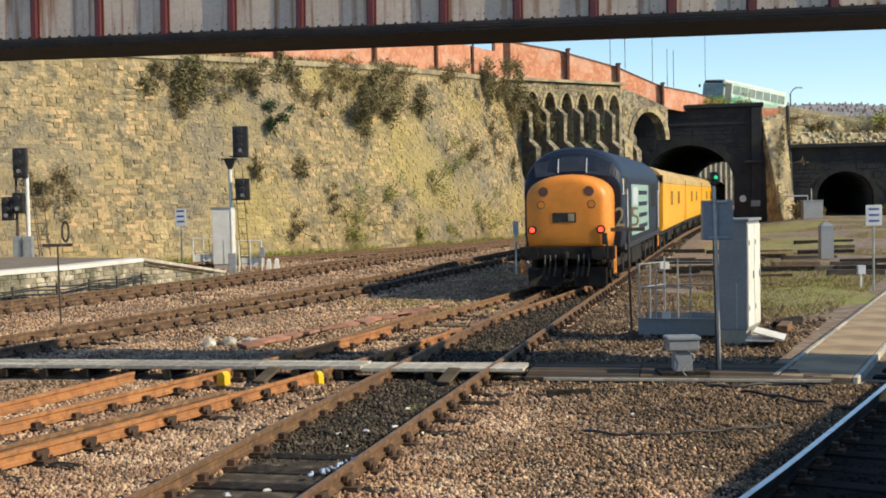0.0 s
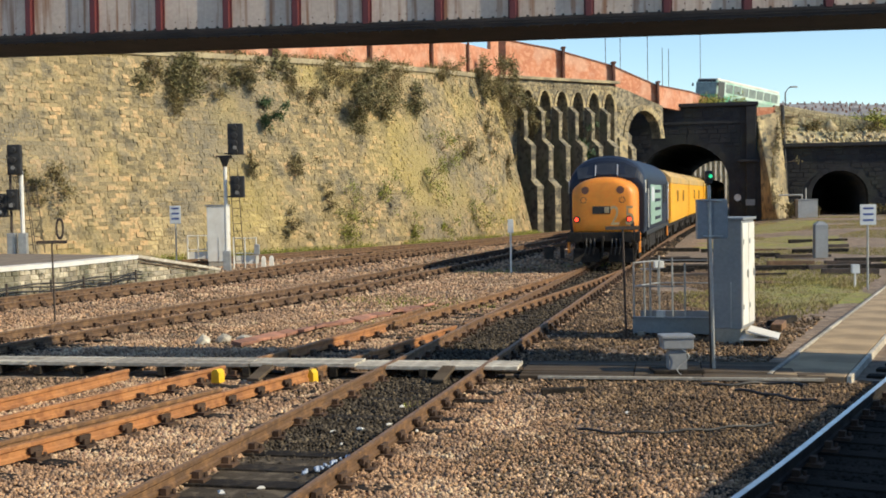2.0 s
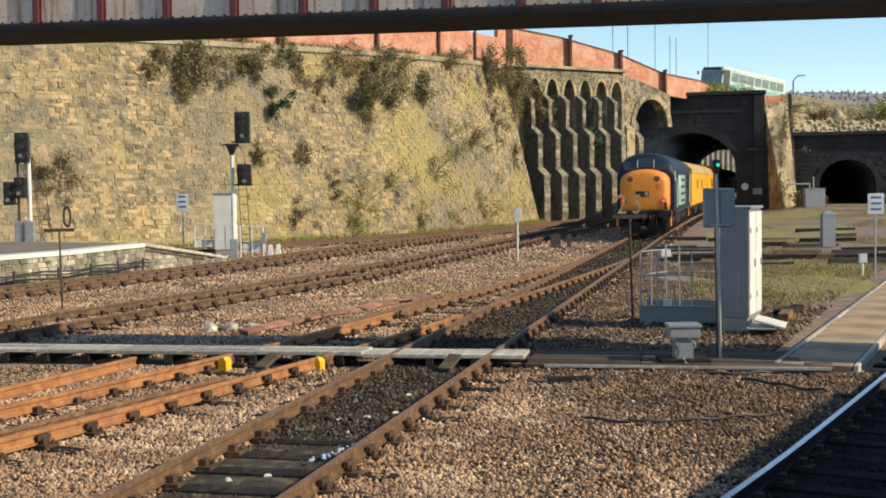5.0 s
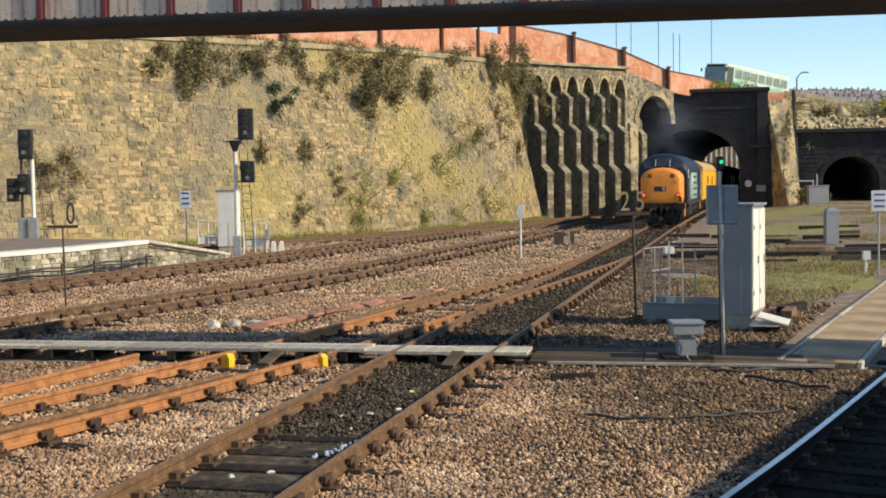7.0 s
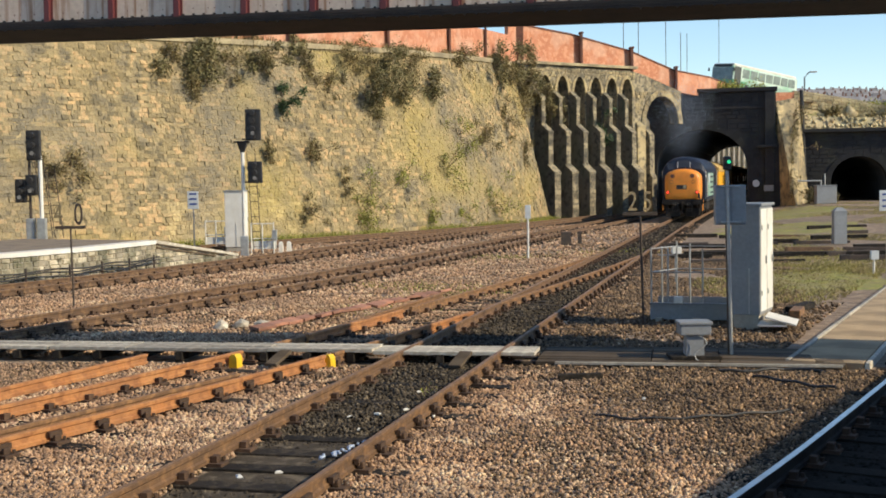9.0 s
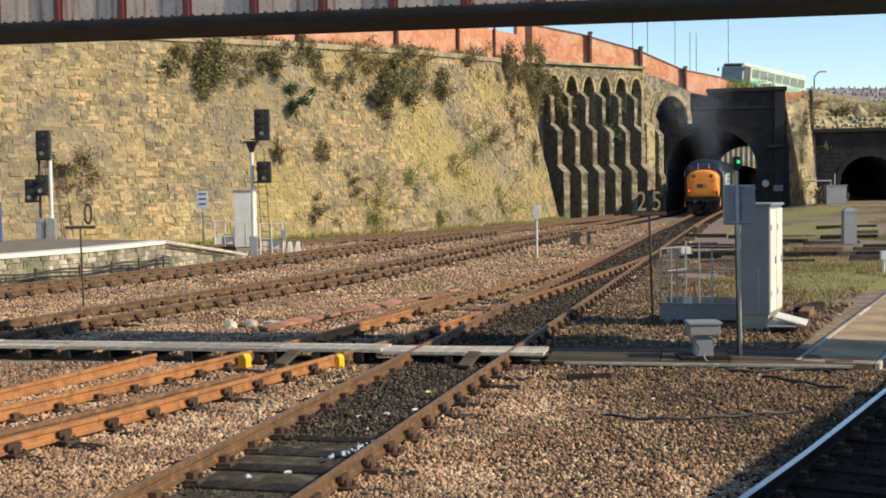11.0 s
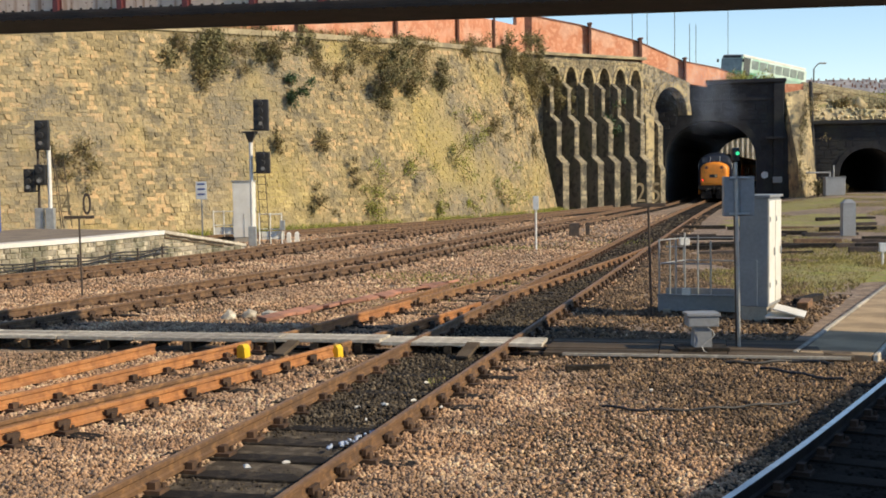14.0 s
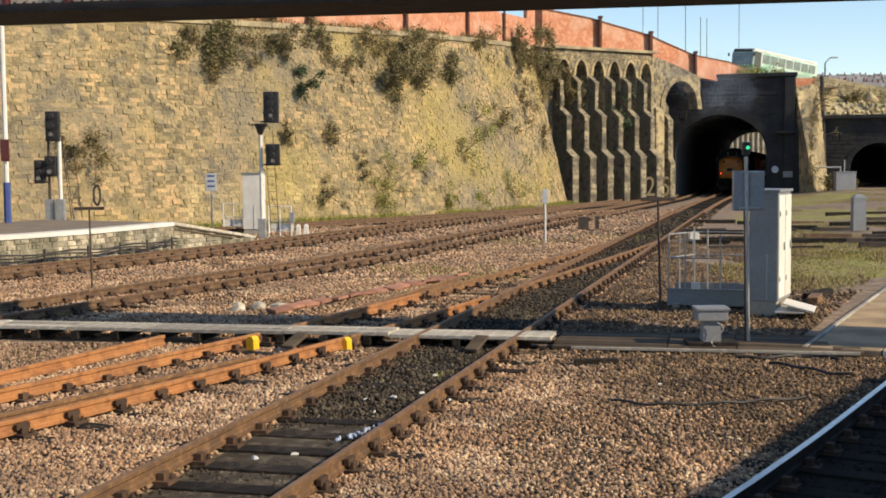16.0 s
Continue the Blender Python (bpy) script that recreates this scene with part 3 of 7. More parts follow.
def side_path():
    t = thing("side_walkway", Matrix(), "concrete side path with pale edging slabs", "walkway", kind="structure")
    d = Vector((0.425, 0.905, 0))
    r = Vector((d.y, -d.x, 0))
    a = Vector((4.8, 18.15, 0))
    ang = -math.atan2(d.x, d.y)
    slab = None
    for k in range(14):
        m = Matrix.Translation(a + d * (k * 1.6 + 0.8) + r * 0.6 + Vector((0, 0, -0.13))) @ Matrix.Rotation(ang, 4, "Z")
        if slab is None:
            slab = part("slab", box(bmesh.new(), (0, 0, -0.06), (1.0, 1.585, 0.12), 0.01), M_PATH, t)
            slab.matrix_basis = m
            edge = part("edging", box(bmesh.new(), (0, 0, -0.075), (0.07, 1.58, 0.15), 0.012), M_BOARD, t, "pale worn edging")
            edge.matrix_basis = m @ Matrix.Translation((0.56, 0, 0.01))
            share("edging", edge, m @ Matrix.Translation((-0.56, 0, 0.01)), t)
        else:
            share("slab", slab, m, t)
            share("edging", edge, m @ Matrix.Translation((0.56, 0, 0.01)), t)
            share("edging", edge, m @ Matrix.Translation((-0.56, 0, 0.01)), t)


side_path()

# ---- retaining wall ----
WALL = spline([(-37, 30), (-27, 41.5), (-18.4, 51.5), (-8.65, 62.0), (-2.6, 69.2), (0.8, 74.2), (4.0, 80), (6.7, 86.8)], 0.25)
WLEN = 0.25 * (len(WALL) - 1)


def wall_top(s):
    return 9.25 + 1.3 * max(0.0, (s - 25) / (WLEN - 25)) ** 1.2


def wall_at(s, z, out=0.0):
    """A place on the battered face of the retaining wall, s metres along it."""
    i = max(0, min(len(WALL) - 2, int(s / 0.25)))
    p = WALL[i].lerp(WALL[i + 1], s / 0.25 - i)
    d = (WALL[min(i + 3, len(WALL) - 1)] - WALL[max(i - 3, 0)]).normalized()
    n = Vector((d.y, -d.x, 0))
    return p + n * (out - 2.4 * (z + 0.2) / 10) + Vector((0, 0, z)), d, n


def retaining_wall():
    t = thing("wall_west", Matrix(), "tall battered retaining wall of rough yellow sandstone blocks", "retaining wall", kind="structure")
    steps = [WLEN * i / 120 for i in range(121)]
    secs = []
    for s in steps:
        lo, _, n = wall_at(s, -0.4)
        hi, _, _ = wall_at(s, wall_top(s))
        secs.append([lo, hi, hi - n * 1.5, lo - n * 3.5])
    part("core", loft(secs), M_MORTAR, t)
    rng = random.Random(11)
    vs, fs = [], []
    z, singles = -0.3, 0
    while z < 10.6:
        h = rng.uniform(0.13, 0.25)
        s = rng.uniform(0, 0.4)
        while s < WLEN - 0.2:
            w = rng.choice((0.15, 0.2, 0.26, 0.34, 0.5)) * rng.uniform(0.8, 1.2)
            if s + w > WLEN:
                w = WLEN - s
            if z + h < wall_top(s) - 0.02:
                g, pr = 0.0, rng.choice((0.01, 0.015, 0.02, 0.03, 0.06)) * rng.uniform(0.6, 1.2)
                cor = []
                for ds, dz in ((g, g), (w - g, g), (w - g, h - g), (g, h - g)):
                    j = lambda: rng.uniform(-0.03, 0.03)
                    cor.append((s + ds + j(), z + dz + j()))
                back = [wall_at(a, b, -0.05)[0] for a, b in cor]
                cs, cz = s + w / 2, z + h / 2
                front = [wall_at(cs + (a - cs) * 0.95, cz + (b - cz) * 0.92, pr + rng.uniform(-0.018, 0.018))[0] for a, b in cor]
                f = [(4, 5, 6, 7), (0, 1, 5, 4), (1, 2, 6, 5), (2, 3, 7, 6), (3, 0, 4, 7)]
                if 36 < s < 44 and z < 2.6 and singles < 300:
                    part("stone_block", (back + front, f), M_STONE, t)
                    singles += 1
                else:
                    o = len(vs)
                    vs += back + front
                    fs += [tuple(i + o for i in q) for q in f]
            s += w
        z += h
    ob = part("stonework", (vs, fs), M_STONE, t)
    tagged(ob, kind="stuff")


retaining_wall()


def parapet():
    t = thing("parapet", Matrix(), "orange-red brick parapet wall with dark piers above the stonework", "parapet wall", kind="structure")
    cop, face = [], []
    n = 90
    for i in range(n + 1):
        s = WLEN * i / n
        p, d, nn = wall_at(s, wall_top(s))
        zt = p.z
        cop.append([p + nn * 0.12 + Vector((0, 0, 0)), p + nn * 0.12 + Vector((0, 0, 0.28)), p - nn * 0.9 + Vector((0, 0, 0.28)), p - nn * 0.9])
        q = p - nn * 0.25
        hh = 1.9
        face.append([q + Vector((0, 0, 0.28)), q + Vector((0, 0, 0.28 + hh)), q - nn * 0.35 + Vector((0, 0, 0.28 + hh)), q - nn * 0.35 + Vector((0, 0, 0.28))])
    part("coping", loft(cop), M_COPING, t)
    part("brickwork", loft(face), M_BRICK, t)
    return t


PARAPET = parapet()


# ---- arcade, portal and tunnel ----
A0, A1 = Vector((4.4, 89.0, 0)), Vector((17.8, 98.6, 0))
AD = (A1 - A0).normalized()
AN = Vector((AD.y, -AD.x, 0))
ALEN = (A1 - A0).length


def arcade_m(k):
    """Pose on the arcade's face: x along it, -y out of it."""
    return Matrix.Translation(A0 + AD * (ALEN * k)) @ Matrix.Rotation(math.atan2(AD.y, AD.x), 4, "Z")


def arch_pts(cx, half, spring, rise, n=14):
    return [(cx - half * math.cos(math.pi * i / n), spring + rise * math.sin(math.pi * i / n)) for i in range(n + 1)]


def slab_with_arches(x0, x1, z0, z1, arches, depth, m, end=None):
    """A wall from x0 to x1 with arched openings (cx, half, spring, rise) from its foot up, thick along y. z1: its top, or points (x, z) along it."""
    tops = sorted(z1) if isinstance(z1, list) else [(x0, z1), (x1, z1)]

    def top(x):
        return float(np.interp(x, [q[0] for q in tops], [q[1] for q in tops]))

    end = z0 if end is None else end
    low = [(x0, z0)]
    for i, arch in enumerate(arches):
        cx, half = arch[:2]
        low += [(cx - half, z0)] + arch_pts(*arch) + [(cx + half, end if i == len(arches) - 1 else z0)]
    low.append((x1, end))
    vs, fs = [], []

    def quad(*q):
        o = len(vs)
        vs.extend(m @ Vector(c) for c in q)
        fs.append((o, o + 1, o + 2, o + 3))

    for (xa, za), (xb, zb) in zip(low, low[1:]):
        quad((xa, 0, za), (xa, depth, za), (xb, depth, zb), (xb, 0, zb))
        if xb - xa > 1e-4:
            quad((xa, 0, za), (xb, 0, zb), (xb, 0, top(xb)), (xa, 0, top(xa)))
            quad((xb, depth, zb), (xa, depth, za), (xa, depth, top(xa)), (xb, depth, top(xb)))
            quad((xa, 0, top(xa)), (xb, 0, top(xb)), (xb, depth, top(xb)), (xa, depth, top(xa)))
    for x in (x0, x1):
        z0 = z0 if x == x0 else end
        quad((x, 0, z0), (x, 0, top(x)), (x, depth, top(x)), (x, depth, z0))
    return vs, fs


def voussoirs(cx, half, spring, rise, m, mat, parent, n=11, wide=0.35, proud=0.06):
    """Ring stones one by one round an arch."""
    for i in range(n):
        a, b = math.pi * (i + 0.04) / n, math.pi * (i + 0.96) / n
        poly = [(cx - half * math.cos(a), spring + rise * math.sin(a)), (cx - half * math.cos(b), spring + rise * math.sin(b)),
                (cx - (half + wide) * math.cos(b), spring + (rise + wide) * math.sin(b)), (cx - (half + wide) * math.cos(a), spring + (rise + wide) * math.sin(a))]
        part("voussoir", prism(poly, proud + 0.1, m @ Matrix.Translation((0, -proud, 0))), mat, parent)


def arcade():
    t = thing("arcade", Matrix(), "stepped stone buttresses with tall blind arches under the road", "arcade", kind="structure")
    m = arcade_m(0)
    ks = (0.171, 0.271, 0.371, 0.468, 0.566, 0.662)
    arches = [(k * ALEN, 0.56, 8.75, 1.4) for k in ks] + [(0.886 * ALEN, 1.8, 6.8, 2.15)]
    # mid tone keeps the arch reveals dark: their shade is in the colour
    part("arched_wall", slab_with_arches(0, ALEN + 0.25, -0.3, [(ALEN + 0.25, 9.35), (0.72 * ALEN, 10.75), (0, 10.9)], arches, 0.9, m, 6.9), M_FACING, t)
    # recess walls in dark stone, which stands for the shade behind the arches
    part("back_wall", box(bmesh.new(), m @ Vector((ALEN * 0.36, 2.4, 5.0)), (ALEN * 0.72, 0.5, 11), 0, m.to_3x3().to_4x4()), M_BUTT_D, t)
    part("return_wall", box(bmesh.new(), m @ Vector((ALEN * 0.74, 1.6, 5.0)), (0.5, 2.4, 11), 0, m.to_3x3().to_4x4()), M_NEARBLACK, t)
    part("coping", box(bmesh.new(), m @ Vector((ALEN * 0.36, 0.3, 11.0)), (ALEN * 0.72, 1.1, 0.22), 0.04, m.to_3x3().to_4x4()), M_COPING, t)
    for a in arches[:6]:
        voussoirs(*a, m, M_BUTTRESS, t, 9, 0.22)
    voussoirs(*arches[6], m, M_BUTTRESS, t, 15, 0.42, 0.1)
    tiers = ((-0.3, 3.0, -2.25, 0.58), (3.0, 5.9, -1.55, 0.44), (5.9, 8.4, -0.75, 0.33))
    rng = random.Random(23)
    for k in (0.121, 0.221, 0.321, 0.42, 0.517, 0.614):
        for z0, z1, o, w in tiers:
            mm = m @ Matrix(((0, 1, 0, k * ALEN - w / 2), (1, 0, 0, 0), (0, 0, 1, 0), (0, 0, 0, 1)))
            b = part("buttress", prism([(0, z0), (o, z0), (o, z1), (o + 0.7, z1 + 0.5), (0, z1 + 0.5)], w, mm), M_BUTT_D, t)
            blocks, z = [], z0 + (0.55 if z0 > 0 else 0.0)
            while z < z1 - 0.05:
                h = min(rng.uniform(0.28, 0.46), z1 - z)
                p = rng.uniform(0.025, 0.06)
                blocks.append(prism([(o - p, z + 0.015), (o + 0.03, z + 0.015), (o + 0.03, z + h - 0.015), (o - p, z + h - 0.015)], w * rng.uniform(0.84, 0.98), mm @ Matrix.Translation((0, rng.uniform(0.0, 0.04), 0))))
                z += h
            # fronts paler than the bodies: the sunlit side is put into the colour
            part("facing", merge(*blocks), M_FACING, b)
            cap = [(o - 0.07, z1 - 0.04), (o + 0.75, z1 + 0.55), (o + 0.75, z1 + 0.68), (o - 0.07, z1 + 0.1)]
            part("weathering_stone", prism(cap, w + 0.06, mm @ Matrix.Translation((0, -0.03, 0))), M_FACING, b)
    # thick pier beside the wide arch
    mm = m @ Matrix(((0, 1, 0, 0.735 * ALEN - 0.3), (1, 0, 0, 0), (0, 0, 1, 0), (0, 0, 0, 1)))
    part("pier", prism([(0, -0.3), (-0.2, -0.3), (-0.2, 6.6), (0, 6.9)], 0.85, mm), M_BUTTRESS, t)
    mm = m @ Matrix(((0, 1, 0, 0.806 * ALEN - 0.2), (1, 0, 0, 0), (0, 0, 1, 0), (0, 0, 0, 1)))
    part("buttress", prism([(1.6, -0.3), (-0.45, -0.3), (-0.45, 2.6), (-0.2, 3.0), (-0.2, 5.9), (0.3, 6.4), (0.3, 6.9), (0.7, 7.4), (1.6, 7.4)], 0.5, mm), M_FACING, t)


arcade()

PORTAL = Matrix.Translation(on_track(105, 0)) @ Matrix.Rotation(-DIR, 4, "Z")     # x to the right, y into the tunnel
TX, THALF, TSPRING, TRISE, TLEN = -4.35, 3.65, 3.35, 3.15, 62.0


def portal():
    t = thing("tunnel_portal", Matrix(), "near-black stone tunnel portal under the road", "tunnel portal", kind="structure")
    part("face", slab_with_arches(-11.0, 1.58, -0.3, 9.5, [(TX, THALF, TSPRING, TRISE)], 1.2, PORTAL), M_NEARBLACK, t)
    voussoirs(TX, THALF, TSPRING, TRISE, PORTAL, M_NEARBLACK, t, 21, 0.6, 0.08)
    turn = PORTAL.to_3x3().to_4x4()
    part("coping", box(bmesh.new(), PORTAL @ Vector((-3.55, 0.4, 9.66)), (10.5, 1.5, 0.3), 0.04, turn), M_NEARBLACK, t)
    part("string_course", box(bmesh.new(), PORTAL @ Vector((-3.3, -0.02, 8.2)), (9.8, 0.2, 0.22), 0.03, turn), M_NEARBLACK, t)
    part("pilaster", box(bmesh.new(), PORTAL @ Vector((1.1, -0.1, 4.6)), (0.8, 0.4, 9.7), 0.05, turn), M_NEARBLACK, t)
    part("string_course", box(bmesh.new(), PORTAL @ Vector((0.85, -0.35, 5.0)), (1.5, 0.9, 0.2), 0.03, turn), M_NEARBLACK, t)
    # lining
    secs = []
    prof = [(TX - THALF, -0.3)] + arch_pts(TX, THALF, TSPRING, TRISE) + [(TX + THALF, -0.3)]
    outer = [(TX + (x - TX) * 1.2, z * 1.1 + 0.2) for x, z in prof]
    for y in (1.2, 16, 32, 47, TLEN):
        o = bend(105 + y) - bend(105)
        secs.append([PORTAL @ Vector((x + o, y, z)) for x, z in prof] + [PORTAL @ Vector((x + o, y, z)) for x, z in reversed(outer)])
    part("lining", loft(secs), M_LINING, t)


portal()


def ashlar(name, parent, m, x0, x1, z0, z1, mat, skip=None, size=(0.75, 0.36), seed=1):
    """Courses of squared blocks, slightly proud, joined."""
    rng = random.Random(seed)
    vs, fs = [], []
    z = z0
    while z < z1 - 0.1:
        h = size[1] * rng.uniform(0.85, 1.15)
        x = x0 - rng.uniform(0, 0.4)
        while x < x1:
            w = size[0] * rng.uniform(0.7, 1.35)
            a, b = max(x, x0) + 0.015, min(x + w, x1) - 0.015
            if b - a > 0.1 and not (skip and skip((a + b) / 2, z + h / 2, (b - a) / 2)):
                o, pr = len(vs), rng.uniform(0.02, 0.06)
                e = 0.03
                vs += [m @ Vector(q) for q in ((a, 0.02, z + 0.012), (b, 0.02, z + 0.012), (b, 0.02, z + h - 0.012), (a, 0.02, z + h - 0.012),
                                               (a + e, -pr, z + e), (b - e, -pr, z + e), (b - e, -pr, z + h - e), (a + e, -pr, z + h - e))]
                fs += [tuple(i + o for i in q) for q in ((4, 5, 6, 7), (0, 1, 5, 4), (1, 2, 6, 5), (2, 3, 7, 6), (3, 0, 4, 7))]
            x += w
        z += h
    return tagged(part(name, (vs, fs), mat, parent), kind="stuff")


def in_arch(cx, half, spring, rise, grow):
    def test(x, z, w):
        k = half + grow
        if abs(x - cx) - w > k:
            return False
        dx = max(0.0, abs(x - cx) - w)
        return z < spring + (rise + grow) * math.sqrt(max(0.0, 1 - (dx / k) ** 2))
    return test


for ob in [o for o in scene.objects if o.name == "tunnel_portal"]:
    ashlar("blocks", ob, PORTAL, -10.9, 0.3, -0.2, 9.4, M_NEARBLACK, in_arch(TX, THALF, TSPRING, TRISE, 0.6), seed=4)
for ob in [o for o in scene.objects if o.name == "arcade"]:
    ring = in_arch(0.886 * ALEN, 1.8, 6.8, 2.15, 0.45)
    ashlar("blocks", ob, arcade_m(0), 0.715 * ALEN, ALEN, 0.0, 9.2, M_BUTTRESS, lambda x, z, w: ring(x, z, w) or (x > 0.868 * ALEN and z < 7.2), (0.5, 0.28), 8)
    small = [in_arch(k * ALEN, 0.56, 8.75, 1.4, 0.2) for k in (0.171, 0.271, 0.371, 0.468, 0.566, 0.662)]
    ashlar("blocks", ob, arcade_m(0), 0.02, 0.715 * ALEN, 8.3, 10.6, M_BUTTRESS, lambda x, z, w: any(q(x, z, w) for q in small), (0.34, 0.22), 9)


# ---- bridge overhead ----
def bridge():
    m = Matrix.Translation((0.0, 18.45, 5.0)) @ Matrix.Rotation(radians(-12), 4, "Z") @ Matrix.Rotation(0.0095, 4, "Y")
    t = thing("footbridge", m, "riveted steel girder footbridge with cream panels and dark red stiffeners", "footbridge", kind="structure")
    x0, x1 = -26.0, 13.0
    w = x1 - x0
    c = (x0 + x1) / 2
    for y, nm in ((0.0, "girder"), (1.6, "girder")):
        g = part(nm, boxes(((c, y, 0.86), (w, 0.03, 1.54))), M_CREAM, t)
        part("bottom_flange", boxes(((c, y, 0.07), (w, 0.17, 0.04), 0.006), ((c, y - 0.05, 0.11), (w, 0.08, 0.06), 0.01), ((c, y, 0.03), (w, 0.15, 0.04), 0.006)), M_BRIDGE_D, g)
        part("top_flange", boxes(((c, y, 1.62), (w, 0.36, 0.05), 0.006)), M_MAROON, g)
        k = 0
        x = x0 + 0.8
        s0 = r0 = None
        while x < x1:
            if s0 is None:
                s0 = part("stiffener", boxes(((0, -0.055, 0.86), (0.09, 0.08, 1.48), 0.006), ((0, -0.02, 0.86), (0.15, 0.02, 1.48))), M_MAROON, g)
                s0.location = (x, y, 0)
                bm = bmesh.new()
                for q in range(7):
                    for side in (-0.2, -0.4, 0.2, 0.4):
                        rod(bm, (side * 1.25, -0.02, 0.25), (side * 1.25, -0.022, 0.25), 0.011, 0.007, 6)
                    break
                r0 = part("rivets", bm, M_MAROON, g)
                r0.location = (x, y, 0)
            else:
                share("stiffener", s0, Matrix.Translation((x, y, 0)), g)
                share("rivets", r0, Matrix.Translation((x, y, 0)), g)
            x += 1.0993
            k += 1
    bolt = None
    for i in range(120):
        p = Matrix.Translation((-10.5 + i * 0.17, 0, 0))
        if bolt is None:
            bolt = part("bolt", boxes(((0, -0.05, 0.002), (0.035, 0.035, 0.022)), ((0, -0.06, 0.15), (0.035, 0.03, 0.03))), M_BRIDGE_D, t)
            bolt.matrix_basis = p
        else:
            share("bolt", bolt, p, t)
    # deck and beams in the black that stands for shade underneath
    part("deck", boxes(((c, 0.8, 0.045), (w, 1.42, 0.06))), M_BRIDGE_D, t)
    tr = None
    for i in range(26):
        if tr is None:
            tr = part("cross_beam", boxes(((0, 0.8, 0.125), (0.12, 1.45, 0.1), 0.01)), M_BRIDGE_D, t)
            tr.location = (x0 + 0.8, 0, 0)
        else:
            share("cross_beam", tr, Matrix.Translation((x0 + 0.8 + i * 1.5, 0, 0)), t)
    for x in (x0 + 0.5, x1 - 0.5):
        part("abutment", boxes(((x, 0.8, -2.7), (1.2, 2.2, 5.4), 0.03)), M_BRICK_D, t)


bridge()


# ---- platforms ----
M_PLATSTONE = material("mossy_platform_stone", [(0.36, 0.31, 0.22), (0.2, 0.18, 0.12), (0.52, 0.46, 0.35)], 0.92, scale=1.5, fine=9, bump=0.8, depth=0.05, stain=(0.1, 0.1, 0.06), stain_scale=1.2, stain_amount=0.75, island=0.4)

def far_platform():
    t = thing("far_platform", Matrix(), "low stone-faced far platform with a white edge line and a ramp end", "platform", kind="structure")
    e = [Vector(p) for p in ((-27.5, 12, 0), (-19.6, 24.0, 0), (-12.6, 35.15, 0), (-11.35, 37.6, 0), (-10.15, 41.9, 0))]
    ramp = Vector((-8.2, 46.6, 0))
    back = Vector((-0.86, 0.5, 0)) * 6.5
    top = 0.74
    a = [p + Vector((0, 0, top - 0.06)) for p in e]
    secs = [[p + Vector((0, 0, -0.25)), p + Vector((0, 0, top - 0.06)), p + back + Vector((0, 0, top - 0.06)), p + back + Vector((0, 0, -0.25))] for p in e]
    r = ramp + back * 0.4
    secs.append([ramp + Vector((0, 0, -0.25)), ramp + Vector((0, 0, -0.1)), r + Vector((0, 0, -0.1)), r + Vector((0, 0, -0.25))])
    part("platform_body", loft(secs), M_CONC, t)
    n = Vector((0.86, -0.5, 0))
    secs = [[p + n * 0.07 + Vector((0, 0, top - 0.13)), p + n * 0.07 + Vector((0, 0, top)), p - n * 0.55 + Vector((0, 0, top)), p - n * 0.55 + Vector((0, 0, top - 0.13))] for p in e]
    part("white_edge", loft(secs), M_WHITE, t)
    secs = [[p - n * 0.55 + Vector((0, 0, top - 0.05)), p - n * 0.55 + Vector((0, 0, top - 0.004)), p + back + Vector((0, 0, top - 0.004)), p + back + Vector((0, 0, top - 0.05))] for p in e]
    part("surface", loft(secs), M_TARMAC, t)
    p = e[-1]
    part("ramp_edge", loft([[q + n * 0.06 + Vector((0, 0, z - 0.1)), q + n * 0.06 + Vector((0, 0, z)), q - n * 0.3 + Vector((0, 0, z)), q - n * 0.3 + Vector((0, 0, z - 0.1))] for q, z in ((p, top + 0.01), (ramp, 0.0))]), M_BOARD, t)
    # stone courses under the ramp, cut by its slope
    rng = random.Random(4)
    rs = []
    d = ramp - p
    for row in range(5):
        z, x = -0.2 + row * 0.162, 0.0
        end = min(1.0, max(0.0, (top - 0.1 - z - 0.15) / (top - 0.0)))
        while x < end - 0.01:
            w = min(rng.uniform(0.05, 0.12), end - x)
            a0, a1 = p + d * (x + 0.002) + n * 0.01, p + d * (x + w - 0.002) + n * 0.01
            o = n * rng.uniform(0.015, 0.05)
            rs.append(loft([[a0 + Vector((0, 0, z + 0.008)), a1 + Vector((0, 0, z + 0.008)), a1 + Vector((0, 0, z + 0.15)), a0 + Vector((0, 0, z + 0.15))],
                            [q + o for q in (a0 + Vector((0, 0, z + 0.02)), a1 + Vector((0, 0, z + 0.02)), a1 + Vector((0, 0, z + 0.14)), a0 + Vector((0, 0, z + 0.14)))]]))
            x += w
    tagged(part("ramp_stones", merge(*rs), M_PLATSTONE, t), kind="stuff")
    for k in (1, 2):
        part("ramp_board", loft([[q + n * 0.09 + Vector((0, 0, z - 0.05)), q + n * 0.09 + Vector((0, 0, z)), q + n * 0.03 + Vector((0, 0, z)), q + n * 0.03 + Vector((0, 0, z - 0.05))] for q, z in ((p, top - 0.1 * k), (p.lerp(ramp, 0.98 - 0.14 * k), 0.03))]), M_BOARD_D, t)
    # facing stones, joined
    rng = random.Random(2)
    vs, fs = [], []
    for i in range(len(e) - 1):
        d = (e[i + 1] - e[i])
        L = d.length
        d = d / L
        nn = Vector((d.y, -d.x, 0))
        for row in range(5):
            x = 0.0
            while x < L:
                w = min(rng.uniform(0.14, 0.42), L - x)
                o, pr = len(vs), rng.uniform(0.01, 0.06)
                z0, z1 = -0.2 + row * 0.162, -0.2 + row * 0.162 + 0.155
